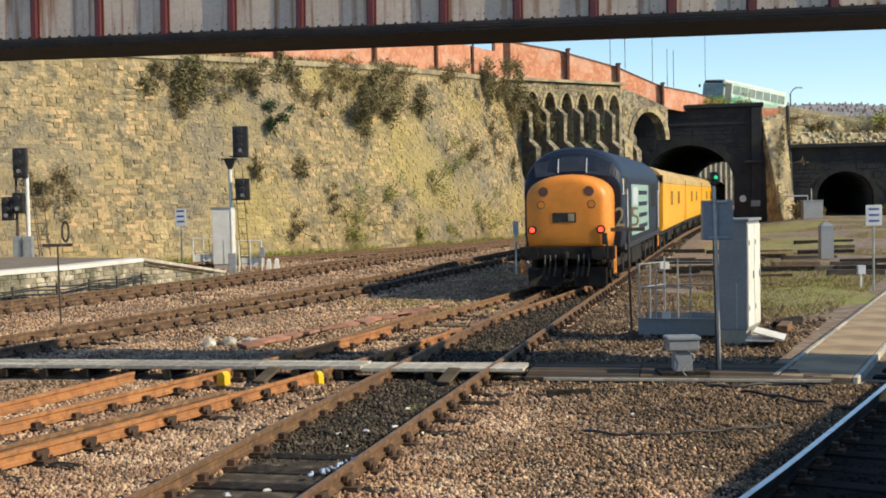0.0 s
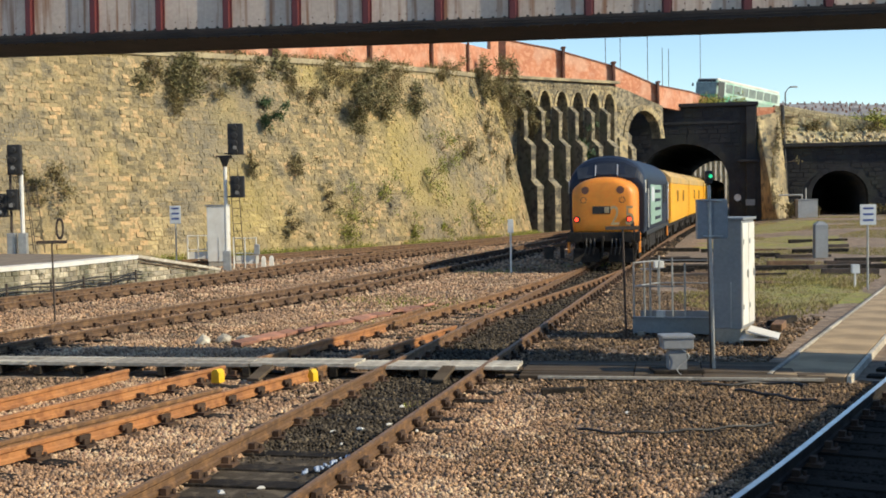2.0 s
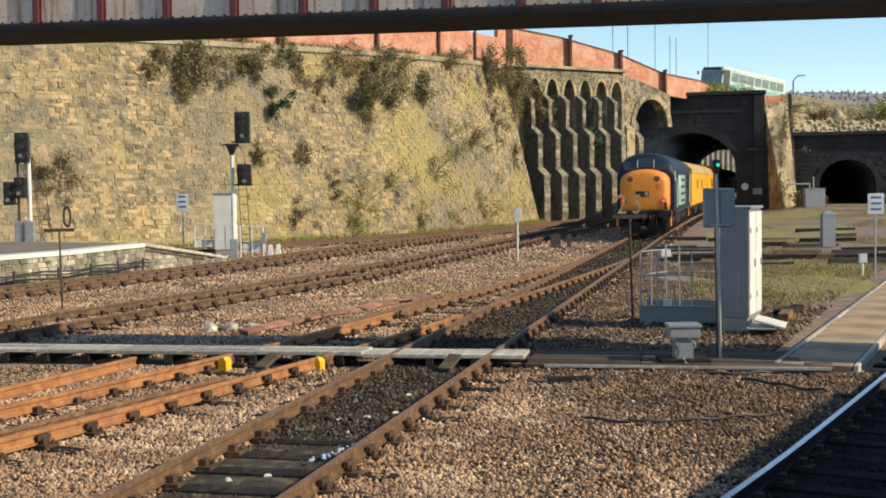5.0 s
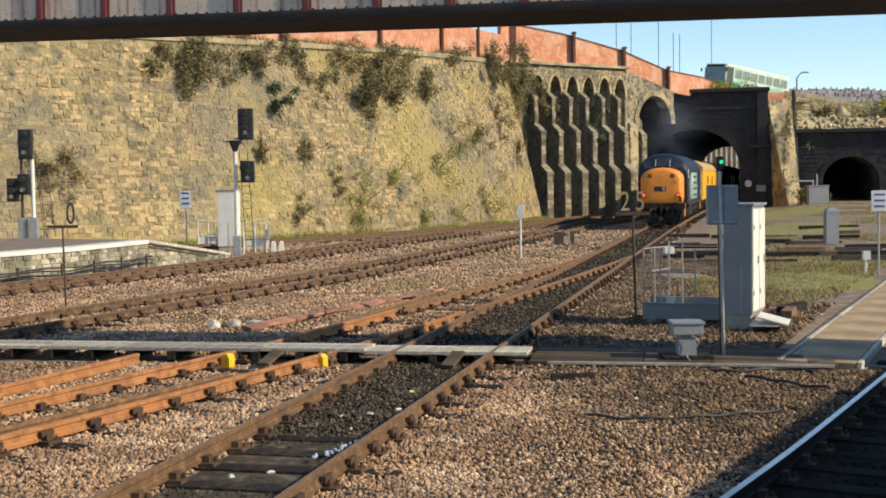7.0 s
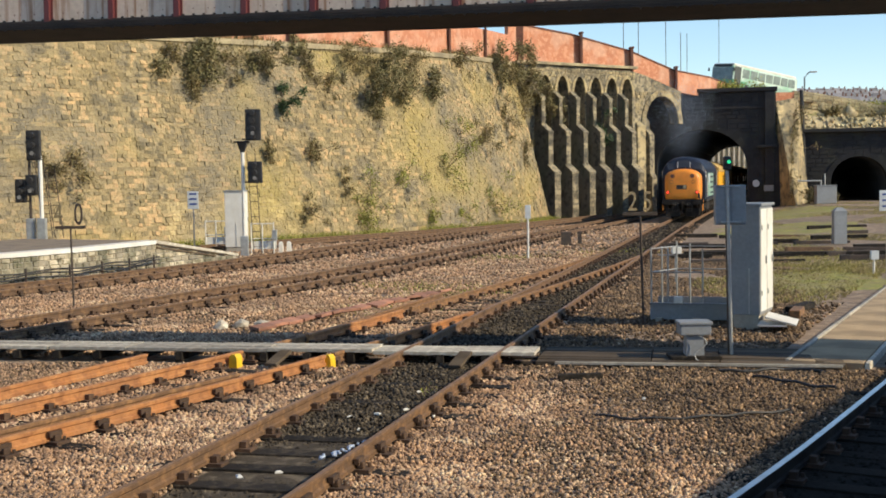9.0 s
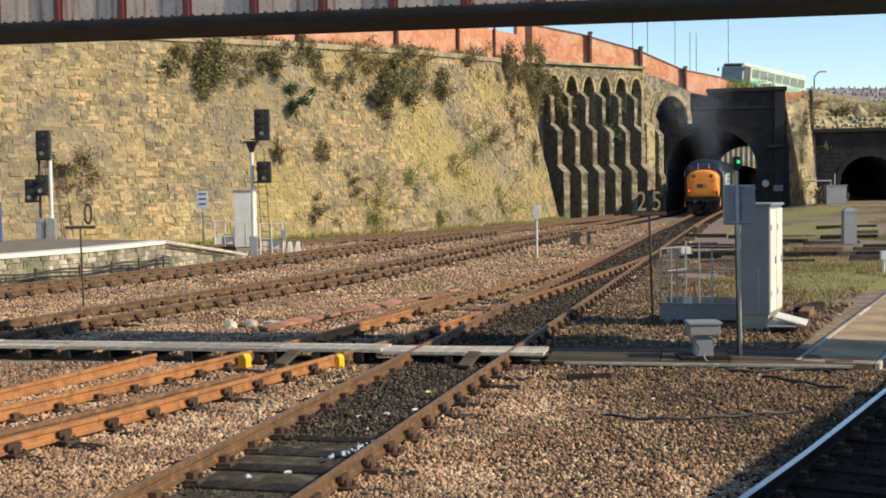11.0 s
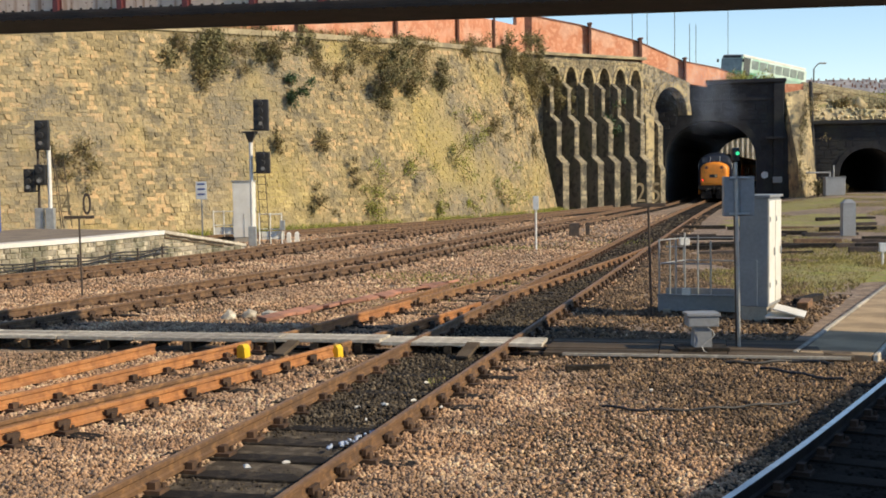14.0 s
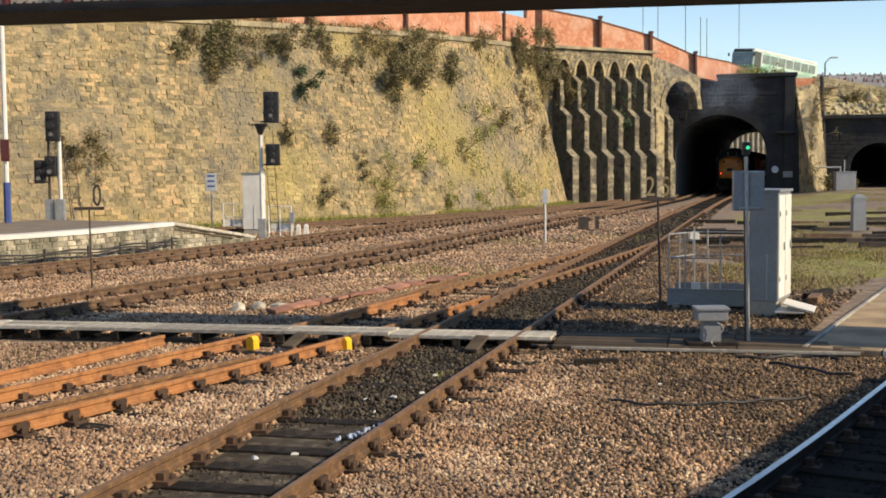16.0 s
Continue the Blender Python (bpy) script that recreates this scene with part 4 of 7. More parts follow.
                for q, zz, oo in ((x + 0.01, z0, 0), (x + w - 0.01, z0, 0), (x + w - 0.01, z1, 0), (x + 0.01, z1, 0), (x + 0.03, z0 + 0.02, pr), (x + w - 0.03, z0 + 0.02, pr), (x + w - 0.03, z1 - 0.02, pr), (x + 0.03, z1 - 0.02, pr)):
                    vs.append(e[i] + d * q + nn * oo + Vector((0, 0, zz)))
                fs += [tuple(k + o for k in q) for q in ((4, 5, 6, 7), (0, 1, 5, 4), (1, 2, 6, 5), (2, 3, 7, 6), (3, 0, 4, 7))]
                x += w
    tagged(part("facing_stones", (vs, fs), M_PLATSTONE, t), kind="stuff")


far_platform()


def near_platform():
    t = thing("near_platform", Matrix(), "tarmac-topped platform beside the track with shiny railheads", "platform", kind="structure")
    d = Vector((0.5, 0.866, 0))
    r = Vector((d.y, -d.x, 0))
    a = Vector((-4.2, -6, 0))
    secs = [[p + Vector((0, 0, -0.3)), p + Vector((0, 0, 0.74)), p + r * 9 + Vector((0, 0, 0.74)), p + r * 9 + Vector((0, 0, -0.3))] for p in (a, a + d * 28)]
    part("platform_body", loft(secs), M_TARMAC, t)


near_platform()


def station_building():
    # added out of view; its height sets the shadow edge along the near rail
    d = Vector((0.5, 0.866, 0))
    m = Matrix.Translation((-0.68, -6.7, 0.74)) @ Matrix.Rotation(-math.atan2(d.x, d.y), 4, "Z")
    t = thing("station_building", m, "unseen block added on the near platform to cast the foreground shadow", "building", kind="structure")
    part("wall", boxes(((3.0, 10.5, 1.32), (6.0, 25.0, 2.64), 0.03)), M_BRICK_D, t)
    part("roof", boxes(((3.0, 10.5, 2.72), (6.4, 25.4, 0.16), 0.03)), M_ROOF, t)


station_building()


# ---- train ----
def hull(w, zb, zs, zc, n=12, tumble=0.04):
    """A body's cross-section: sides up to zs, then a roof arc up to zc."""
    pts = [(-w + tumble, zb), (-w, zb + 0.35), (-w, zs)]
    for i in range(1, n):
        a = math.pi * (1 - i / n)
        c, s = math.cos(a), math.sin(a)
        pts.append((w * math.copysign(abs(c) ** 0.92, c), zs + (zc - zs) * abs(s) ** 0.95))
    return pts + [(w, zs), (w, zb + 0.35), (w - tumble, zb)]


def hull_loft(rows, n=12):
    """rows: (y, w, zb, zs, zc)."""
    return loft([[Vector((x, y, z)) for x, z in hull(w, zb, zs, zc, n)] for y, w, zb, zs, zc in rows])


def wheel_set(parent, y, r, wheels):
    e = part("wheelset", rod(bmesh.new(), (-0.9, 0, 0), (0.9, 0, 0), 0.09), M_UNDER, parent)
    e.location = (0, y, r)
    for s in (-1, 1):
        bm = rod(bmesh.new(), (s * 0.69, 0, 0), (s * 0.81, 0, 0), r, n=24)
        rod(bm, (s * 0.66, 0, 0), (s * 0.69, 0, 0), r + 0.028, n=24)
        for k in range(6):
            a = k * math.pi / 3
            rod(bm, (s * 0.815, 0.08 * math.cos(a), 0.08 * math.sin(a)), (s * 0.815, r * 0.85 * math.cos(a), r * 0.85 * math.sin(a)), 0.03, n=6)
        part("wheel", bm, M_UNDER, e)
    wheels.append((e, y, r))


def bogie(parent, y, axles, r, wheels):
    half = max(axles) + 0.7
    bm = bmesh.new()
    for s in (-1, 1):
        box(bm, (s * 1.02, y, r + 0.12), (0.14, 2 * half, 0.22), 0.03)
        for a in axles:
            box(bm, (s * 1.04, y + a, r - 0.02), (0.2, 0.36, 0.4), 0.03)
            for k in (-0.3, 0.3):
                rod(bm, (s * 1.06, y + a + k, r + 0.02), (s * 1.06, y + a + k, r + 0.36), 0.075)
        for a in (half - 0.12, -half + 0.12):
            box(bm, (s * 0.98, y + a, r + 0.05), (0.12, 0.2, 0.5), 0.02)
    box(bm, (0, y, r + 0.15), (1.9, 0.5, 0.3), 0.03)
    part("bogie", bm, M_UNDER, parent)
    for a in axles:
        wheel_set(parent, y + a, r, wheels)


def locomotive():
    """Diesel with nose ends; y = 0 at the nose that the camera sees, going on to y = 18.2."""
    t = thing("locomotive", Matrix(), "dark blue diesel locomotive with a bright yellow nose end", "locomotive")
    wheels = []
    L = 17.6
    nose = [(-0.02, 0.6, 1.5, 2.2, 2.6), (0.0, 0.94, 1.32, 2.38, 2.88), (0.02, 1.02, 1.27, 2.42, 2.95), (0.055, 1.09, 1.24, 2.45, 3.0), (0.11, 1.15, 1.22, 2.48, 3.04), (0.2, 1.19, 1.2, 2.5, 3.08), (0.32, 1.21, 1.2, 2.51, 3.1), (0.6, 1.23, 1.2, 2.52, 3.11), (1.3, 1.25, 1.2, 2.54, 3.13)]
    nose = [(y, w * 0.905, *r) for y, w, *r in nose]
    for end in (0, 1):
        rows = [(L - y if end else y, *r) for y, *r in nose]
        n = part("nose", hull_loft(rows[::-1] if end else rows), M_YELLOW, t, "bright yellow nose end", True)
        m = Matrix.Translation((0, L, 0)) @ Matrix.Rotation(math.pi, 4, "Z") if end else Matrix()

        def add(name, bm, mat, label="", smooth=False):
            bmesh.ops.transform(bm, matrix=m, verts=bm.verts)
            return part(name, bm, mat, n, label, smooth)

        add("headcode_box", boxes(((-0.05, -0.01, 1.98), (0.62, 0.05, 0.26), 0.015)), M_BLACK)
        add("headcode_plate", boxes(((0.13, -0.035, 1.98), (0.16, 0.02, 0.2), 0.01)), M_COPING, "small dull plate")
        for s in (-1, 1):
            add("horn_grille", rod(bmesh.new(), (s * 0.6, 0.15, 2.66), (s * 0.6, -0.02, 2.66), 0.13, n=20), M_BRICK_D)
            bm = rod(bmesh.new(), (s * 0.66, 0.05, 2.32), (s * 0.66, -0.018, 2.32), 0.11, n=20)
            add("marker_light_rim", bm, M_BRICK_D)
            add("marker_light", rod(bmesh.new(), (s * 0.66, -0.018, 2.32), (s * 0.66, -0.024, 2.32), 0.085, n=20), M_YELLOW)
            add("tail_light_rim", rod(bmesh.new(), (s * 0.9, 0.04, 1.66), (s * 0.9, -0.04, 1.66), 0.115, n=20), M_BLACK)
            add("tail_light", rod(bmesh.new(), (s * 0.9, -0.04, 1.66), (s * 0.9, -0.06, 1.66), 0.066, n=20), M_RED if s < 0 or end == 0 else M_REDOFF, "glowing red tail light")
            bm = rod(bmesh.new(), (s * 0.87, 0.05, 1.06), (s * 0.87, -0.35, 1.06), 0.11, n=14)
            rod(bm, (s * 0.87, -0.35, 1.06), (s * 0.87, -0.40, 1.06), 0.18, n=20)
            add("buffer", bm, M_UNDER)
            for k in range(3):
                hose = bmesh.new()
                x = s * (0.3 + 0.14 * k)
                rod(hose, (x, -0.03, 1.0), (x + 0.02, -0.16, 0.75), 0.025)
                rod(hose, (x + 0.02, -0.16, 0.75), (x - 0.04, -0.1, 0.45), 0.025)
                add("brake_hose", hose, M_BLACK)
            st = bmesh.new()
            for z in (0.55, 0.85):
                rod(st, (s * 1.22, 0.1, z), (s * 1.22, 0.5, z), 0.02)
            rod(st, (s * 1.22, 0.1, 0.5), (s * 1.22, 0.1, 1.2), 0.025)
            rod(st, (s * 1.22, 0.5, 0.5), (s * 1.22, 0.5, 1.2), 0.025)
            # yellow here stands for low sun catching the steps
            add("cab_step", st, M_YELLOW, "step coloured orange-yellow for the sunlight on it")
        add("jumper_cable", boxes(((1.0, -0.05, 1.42), (0.14, 0.08, 0.3), 0.02), ((1.06, -0.05, 1.15), (0.05, 0.05, 0.5), 0.01)), M_BLACK)
        add("buffer_beam", boxes(((0, 0.12, 1.05), (2.5, 0.22, 0.34), 0.03)), M_UNDER)
        hook = boxes(((0, -0.1, 1.0), (0.1, 0.4, 0.16), 0.03))
        rod(hook, (0, -0.25, 0.95), (0, -0.2, 0.5), 0.04)
        add("coupling_hook", hook, M_UNDER)
        add("snow_plough", boxes(((-0.6, 0.15, 0.42), (0.9, 0.06, 0.5), 0.02, Matrix.Rotation(0.25, 4, "Z")), ((0.6, 0.15, 0.42), (0.9, 0.06, 0.5), 0.02, Matrix.Rotation(-0.25, 4, "Z"))), M_UNDER)
    cabs = [(1.3, 1.30, 1.15, 2.6, 3.15), (1.32, 1.325, 1.15, 2.66, 3.3), (1.5, 1.35, 1.15, 2.78, 3.7), (1.66, 1.35, 1.12, 2.84, 3.82), (1.95, 1.35, 1.1, 2.9, 3.89), (2.4, 1.35, 1.1, 2.92, 3.9)]
    rows = cabs + [(L - y, *r) for y, *r in reversed(cabs)]
    body = part("body", hull_loft(rows, 30), M_BLUE, t, "dark blue painted body", smooth=False)
    for end in (0, 1):
        m = Matrix.Translation((0, L, 0)) @ Matrix.Rotation(math.pi, 4, "Z") if end else Matrix()
        for x, w in ((-0.74, 0.6), (0.0, 0.7), (0.74, 0.6)):
            bm = box(bmesh.new(), m @ Vector((x, 1.385 - 0.02 * abs(x), 3.4 - 0.16 * abs(x))), (w, 0.04, 0.44), 0.01, m.to_3x3().to_4x4() @ Matrix.Rotation(-0.42, 4, "X") @ Matrix.Rotation(0.2 * x, 4, "Y"))
            part("windscreen", bm, M_GLASSD, body)
        for s in (-1, 1):
            part("windscreen_pillar", box(bmesh.new(), m @ Vector((s * 0.385, 1.37, 3.36)), (0.035, 0.05, 0.42), 0.005, m.to_3x3().to_4x4() @ Matrix.Rotation(-0.42, 4, "X")), M_SIGNGREY, body)
            part("cab_window", boxes((m @ Vector((s * 1.345, 2.0, 2.8)), (0.03, 0.5, 0.5), 0.01)), M_GLASSD, body)
            part("cab_door", boxes((m @ Vector((s * 1.35, 2.75, 2.1)), (0.03, 0.6, 1.85), 0.01)), M_BLUE, body)
            part("handrail", rods(0.02, (m @ Vector((s * 1.38, 2.38, 1.3)), m @ Vector((s * 1.38, 2.38, 2.7)))), M_WHITE, body)
            part("cab_handrail", rods(0.03, (m @ Vector((s * 1.34, 1.5, 2.55)), m @ Vector((s * 1.34, 1.5, 3.0)))), M_WHITE, body)
    # side emblem: pale stripes and a disc, dark solebar
    for s in (-1, 1):
        g = part("side_panel", boxes(((s * 1.352, 7.3, 2.1), (0.012, 6.6, 1.5))), M_MINT, body, "pale mint side panel")
        for z in (1.55, 1.9, 2.25, 2.6):
            part("dark_stripe", boxes(((s * 1.36, 8.2, z), (0.012, 3.4, 0.13))), M_BLUE, g)
        part("pale_square", boxes(((s * 1.36, 5.2, 2.5), (0.012, 1.7, 0.55))), M_SIGNGREY, g)
        part("solebar", boxes(((s * 1.33, L / 2, 1.12), (0.08, L - 3.2, 0.16), 0.01)), M_BLACK, t)
        part("side_grille", boxes(*[((s * 1.352, 12.0 + k * 0.16, 2.5), (0.02, 0.1, 0.8)) for k in range(16)]), M_BLACK, body)
    part("fuel_tank", boxes(((0, L / 2, 0.75), (2.2, 3.6, 0.75), 0.08)), M_UNDER, t)
    part("underframe", boxes(((0, L / 2, 1.1), (2.3, L - 1.0, 0.2))), M_UNDER, t)
    fan = rod(bmesh.new(), (0, 12.5, 3.78), (0, 12.5, 3.88), 0.6, n=24)
    part("roof_fan", fan, M_UNDER, t)
    part("exhaust", boxes(((0, 8.5, 3.86), (0.5, 1.1, 0.12), 0.02)), M_UNDER, t)
    for y in (3.6, L - 3.6):
        bogie(t, y, (-2.05, 0, 2.05), 0.55, wheels)
    return t, wheels


def coach():
    t = thing("coach", Matrix(), "bright yellow track inspection coach with a dusty yellow roof", "railway coach", "train coaches")
    wheels = []
    L = 19.6
    part("body", hull_loft([(0, 1.36, 1.05, 2.98, 3.02), (L, 1.36, 1.05, 2.98, 3.02)]), M_COACH, t, "yellow painted body sides")
    part("roof", hull_loft([(-0.03, 1.37, 2.95, 3.0, 3.78), (L + 0.03, 1.37, 2.95, 3.0, 3.78)], 24), M_COACH_R, t, "dusty yellow curved roof")
    for s in (-1, 1):
        for y in (6.2, 12.4):
            w = part("window_frame", boxes(((s * 1.362, y, 2.35), (0.02, 1.9, 0.75), 0.01)), M_COACH, t)
            part("pane", boxes(((s * 1.372, y, 2.35), (0.012, 1.75, 0.62))), M_COACH_W, w)
        for y in (0.9, L - 0.9):
            part("door", boxes(((s * 1.362, y, 2.05), (0.02, 0.75, 1.85), 0.01)), M_COACH, t)
    for k in range(6):
        part("roof_vent", boxes(((0, 2 + k * 3.1, 3.8), (0.35, 0.4, 0.12), 0.03)), M_COACH_R, t)
    part("gangway", boxes(((0, -0.12, 2.0), (1.0, 0.26, 2.1), 0.03)), M_BLACK, t)
    part("underframe", boxes(((0, L / 2, 0.95), (2.4, L - 0.4, 0.2)), ((0.75, 8, 0.65), (0.8, 2.6, 0.5), 0.03), ((-0.75, 11, 0.65), (0.8, 3.0, 0.5), 0.03), ((0.7, 12.2, 0.7), (0.7, 1.6, 0.4), 0.03)), M_UNDER, t)
    for y in (2.9, L - 2.9):
        bogie(t, y, (-1.25, 1.25), 0.46, wheels)
    return t, wheels


LOCO, LOCO_WHEELS = locomotive()
COACH, _w = coach()
COACHES = [COACH] + [copy_thing(COACH, Matrix()) for _ in range(3)]


# ---- trackside things ----
def letters(text, size, mat, parent, m, depth=0.02, name="numeral", wide=1.0):
    """Raised characters in the built-in font, in the x, z plane, one mesh a character."""
    x = 0.0
    for ch in text:
        cu = bpy.data.curves.new("text", "FONT")
        cu.body, cu.size, cu.extrude = ch, size, depth
        tmp = bpy.data.objects.new("text", cu)
        scene.collection.objects.link(tmp)
        bpy.context.view_layer.update()
        me = bpy.data.meshes.new_from_object(tmp.evaluated_get(bpy.context.evaluated_depsgraph_get()))
        bpy.data.objects.remove(tmp)
        me.transform(m @ Matrix.Translation((x + size * 0.3 * (1 - wide), 0, 0)) @ Matrix.Diagonal((wide, 1, 1, 1)) @ Matrix.Rotation(math.pi / 2, 4, "X"))
        me.materials.clear()
        me.materials.append(mat)
        o = new(name, me)
        o.parent = parent
        x += size * 0.62


def apparatus_case(m, w, d, h, label, base=0.25, paint=M_GREYCAB):
    t = thing("apparatus_case", m, label, "equipment cabinet")
    part("cabinet_body", boxes(((0, d / 2, base + h / 2), (w, d, h), 0.015)), paint, t)
    part("cap", boxes(((0, d / 2, base + h + 0.02), (w + 0.08, d + 0.08, 0.05), 0.012)), M_GREYCAB, t)
    part("plinth", boxes(((0, d / 2, base / 2 - 0.05), (w - 0.06, d - 0.06, base + 0.1), 0.01)), M_CONC, t)
    for k in (0.25, 0.75):
        # white only on the sun side: its brightness is put into the colour
        dr = part("door", boxes(((w / 2 + 0.008, d * k, base + h / 2), (0.02, d / 2 - 0.04, h - 0.12), 0.006)), M_WHITE, t, "door coloured white for the sunlit side")
        part("handle", boxes(((w / 2 + 0.035, d * k + 0.12, base + h * 0.5), (0.03, 0.03, 0.14), 0.006)), M_STEEL, dr)
        for z in (0.2, 0.8):
            part("hinge", boxes(((w / 2 + 0.02, d * k - 0.2, base + h * z), (0.03, 0.03, 0.09), 0.004)), M_STEEL, dr)
    part("seam", boxes(((w * 0.12, -0.006, base + h * 0.22), (0.02, 0.015, h * 0.42))), M_STEEL, t)
    return t


RIGHT_TURN = Matrix.Rotation(radians(-26), 4, "Z")
apparatus_case(Matrix.Translation((5.26, 22.55, BED)) @ RIGHT_TURN, 0.52, 1.05, 1.98, "tall grey steel lineside equipment cabinet on a plinth")
apparatus_case(Matrix.Translation((-9.15, 51.4, BED)) @ Matrix.Rotation(radians(-2), 4, "Z"), 0.75, 1.0, 2.3, "tall pale grey lineside equipment cabinet below the stone wall", 0.2, M_WHITE)


def staging():
    m = Matrix.Translation((3.78, 24.0, BED)) @ Matrix.Rotation(radians(-18), 4, "Z")
    t = thing("access_staging", m, "blue-grey steel access staging with tubular handrail posts", "staging")
    part("skirt_panel", boxes(((0.85, 0.0, 0.2), (1.75, 0.04, 0.32), 0.008), ((0.85, -0.03, 0.35), (1.75, 0.06, 0.03), 0.006)), M_GREYCAB, t)
    part("deck_plate", boxes(((0.85, 0.5, 0.2), (1.75, 1.0, 0.03), 0.005)), M_IRON, t)
    part("back_panel", boxes(((0.85, 1.0, 0.24), (1.75, 0.04, 0.3), 0.006)), M_GREYCAB, t)
    for x in (0.15, 0.85, 1.55):
        part("foot", boxes(((x, 0.02, 0.02), (0.14, 0.2, 0.12), 0.01)), M_CONC, t)
    for x, y, h in ((0.0, 0.0, 1.42), (0.14, 0.45, 1.42), (0.32, 0.0, 1.42), (0.36, 0.95, 1.5), (0.62, 0.95, 1.45), (0.98, 0.0, 1.4), (1.45, 0.95, 1.45)):
        part("post", rods(0.017, ((x, y, 0.02), (x, y, h))), M_STEEL, t)
    for z in (0.95, 1.4):
        part("rail", rods(0.013, ((0.0, 0.0, z), (0.36, 0.95, z))), M_STEEL, t)
        part("rail", rods(0.012, ((0.36, 0.95, z), (1.5, 0.95, z))), M_STEEL, t)
    part("rail", rods(0.012, ((0, 0, 0.95), (0.98, 0.0, 0.95))), M_STEEL, t)
    b = part("notice_box", boxes(((0.52, -0.03, 0.42), (0.16, 0.08, 0.13), 0.01)), M_WHITE, t)
    # folded tray by the cabinet's foot
    part("tray", boxes(((2.5, -1.0, 0.2), (0.55, 0.9, 0.03), 0.005, Matrix.Rotation(0.25, 4, "Y")), ((2.35, -1.05, 0.12), (0.5, 0.8, 0.03), 0.005)), M_WHITE, t)


staging()


def junction_box():
    t = thing("junction_box", Matrix.Translation((5.88, 33.2, BED)), "small white junction box on a bent post", "junction box")
    part("post", rods(0.02, ((0, 0, -0.02), (0, 0, 0.75)), ((0, 0, 0.7), (-0.45, 0.1, 0.7))), M_STEEL, t)
    part("box", boxes(((0.02, 0, 0.83), (0.26, 0.2, 0.18), 0.02)), M_WHITE, t)


junction_box()


def post_signal():
    t = thing("post_signal", Matrix.Translation((4.16, 18.75, BED)), "slender trackside post signal showing green with a grey case", "railway signal")
    part("post", rods(0.027, ((0, 0, 0), (-0.06, 0, 2.85))), M_STEEL, t)
    part("head", boxes(((-0.06, 0, 2.97), (0.11, 0.13, 0.2), 0.03)), M_BLACK, t)
    part("hood", rods(0.045, ((-0.06, -0.06, 2.99), (-0.06, -0.14, 2.985))), M_BLACK, t)
    part("green_lens", rod(bmesh.new(), (-0.06, -0.14, 2.985), (-0.06, -0.15, 2.985), 0.028, n=16), M_GREEN, t, "lit green lens")
    c = part("grey_case", boxes(((0.0, 0.09, 2.34), (0.46, 0.14, 0.6), 0.012)), M_GREYCAB, t, "grey steel case back")
    for x in (-0.13, 0.12):
        part("door_panel", boxes(((x, 0.015, 2.34), (0.2, 0.012, 0.5), 0.004)), M_GREYCAB, c)
    part("bracket", boxes(((0.0, 0.0, 2.08), (0.3, 0.06, 0.03), 0.004), ((0.0, 0.0, 2.62), (0.3, 0.06, 0.03), 0.004)), M_STEEL, t)
    part("conduit", rods(0.02, ((-0.03, 0.05, 0), (-0.06, 0.05, 2.1))), M_IRON, t)


post_signal()


def pedestal_box():
    t = thing("pedestal_box", Matrix.Translation((3.55, 18.55, BED)), "grey trackside box on a pedestal and a slab darkened for shade", "trackside box")
    # slab takes the dark sleeper colour in place of shade on it
    part("slab", boxes(((0, 0, 0.05), (0.75, 0.5, 0.13), 0.015)), M_SLEEPER, t)
    part("pedestal", loft([[Vector((x * w, y * w, z)) for x, y in ((-1, -1), (1, -1), (1, 1), (-1, 1))] for w, z in ((0.135, 0.1), (0.125, 0.44))]), M_GREYCAB, t)
    part("case", boxes(((0, 0, 0.5), (0.46, 0.36, 0.16), 0.02)), M_GREYCAB, t)
    part("lid", boxes(((0, 0, 0.6), (0.5, 0.4, 0.05), 0.015)), M_GREYCAB, t)
    bm = bmesh.new()
    pts = [Vector((0.05 + 0.1 * math.sin(k * 0.9), -0.2 - 0.02 * k, 0.42 - 0.055 * k)) for k in range(8)]
    for a, b in zip(pts, pts[1:]):
        rod(bm, a, b, 0.007, n=6)
    part("cable", bm, M_STEEL, t)


pedestal_box()


# tan for the 25: sunlight on the figures put into the colour
M_TANPAINT = material("sunlit_tan_numeral", [(0.36, 0.28, 0.16), (0.28, 0.21, 0.12)], 0.8, scale=4, fine=30, bump=0.1)


def speed_sign(m, text, h, size, bar, mat, label, lean=0.0, mat_first=None, wide=0.85, gap=0.62):
    t = thing("speed_sign", m, label, "speed sign", "cut-out speed signs")
    part("post", rods(0.022, ((0, 0, 0), (lean, 0, h))), M_IRON, t)
    part("bar", boxes(((lean, 0, h), (bar, 0.05, 0.07), 0.006)), M_IRON, t)
    w = size * gap * len(text)
    letters(text[:1], size, mat_first or mat, t, Matrix.Translation((lean - w / 2 - 0.02, -0.01, h + 0.06)), 0.012, wide=wide)
    letters(text[1:], size, mat, t, Matrix.Translation((lean - w / 2 + size * gap, -0.01, h + 0.06)), 0.012, wide=wide)


M_FADED = material("faded_yellow_numeral", [(0.22, 0.175, 0.095), (0.16, 0.13, 0.08)], 0.8, scale=6, fine=30)
speed_sign(Matrix.Translation((3.52, 23.3, BED)), "25", 2.1, 0.52, 0.64, M_TANPAINT, "cut-out numeral speed sign on a thin leaning post", -0.05, None, 0.75, 0.5)
# the dark 0 has its shade in the colour, the 4 is paler
speed_sign(Matrix.Translation((-8.85, 28.6, BED)), "40", 1.85, 0.72, 0.7, M_IRON, "rusty cut-out numeral speed sign on a thin post", -0.02, M_FADED, 0.6)


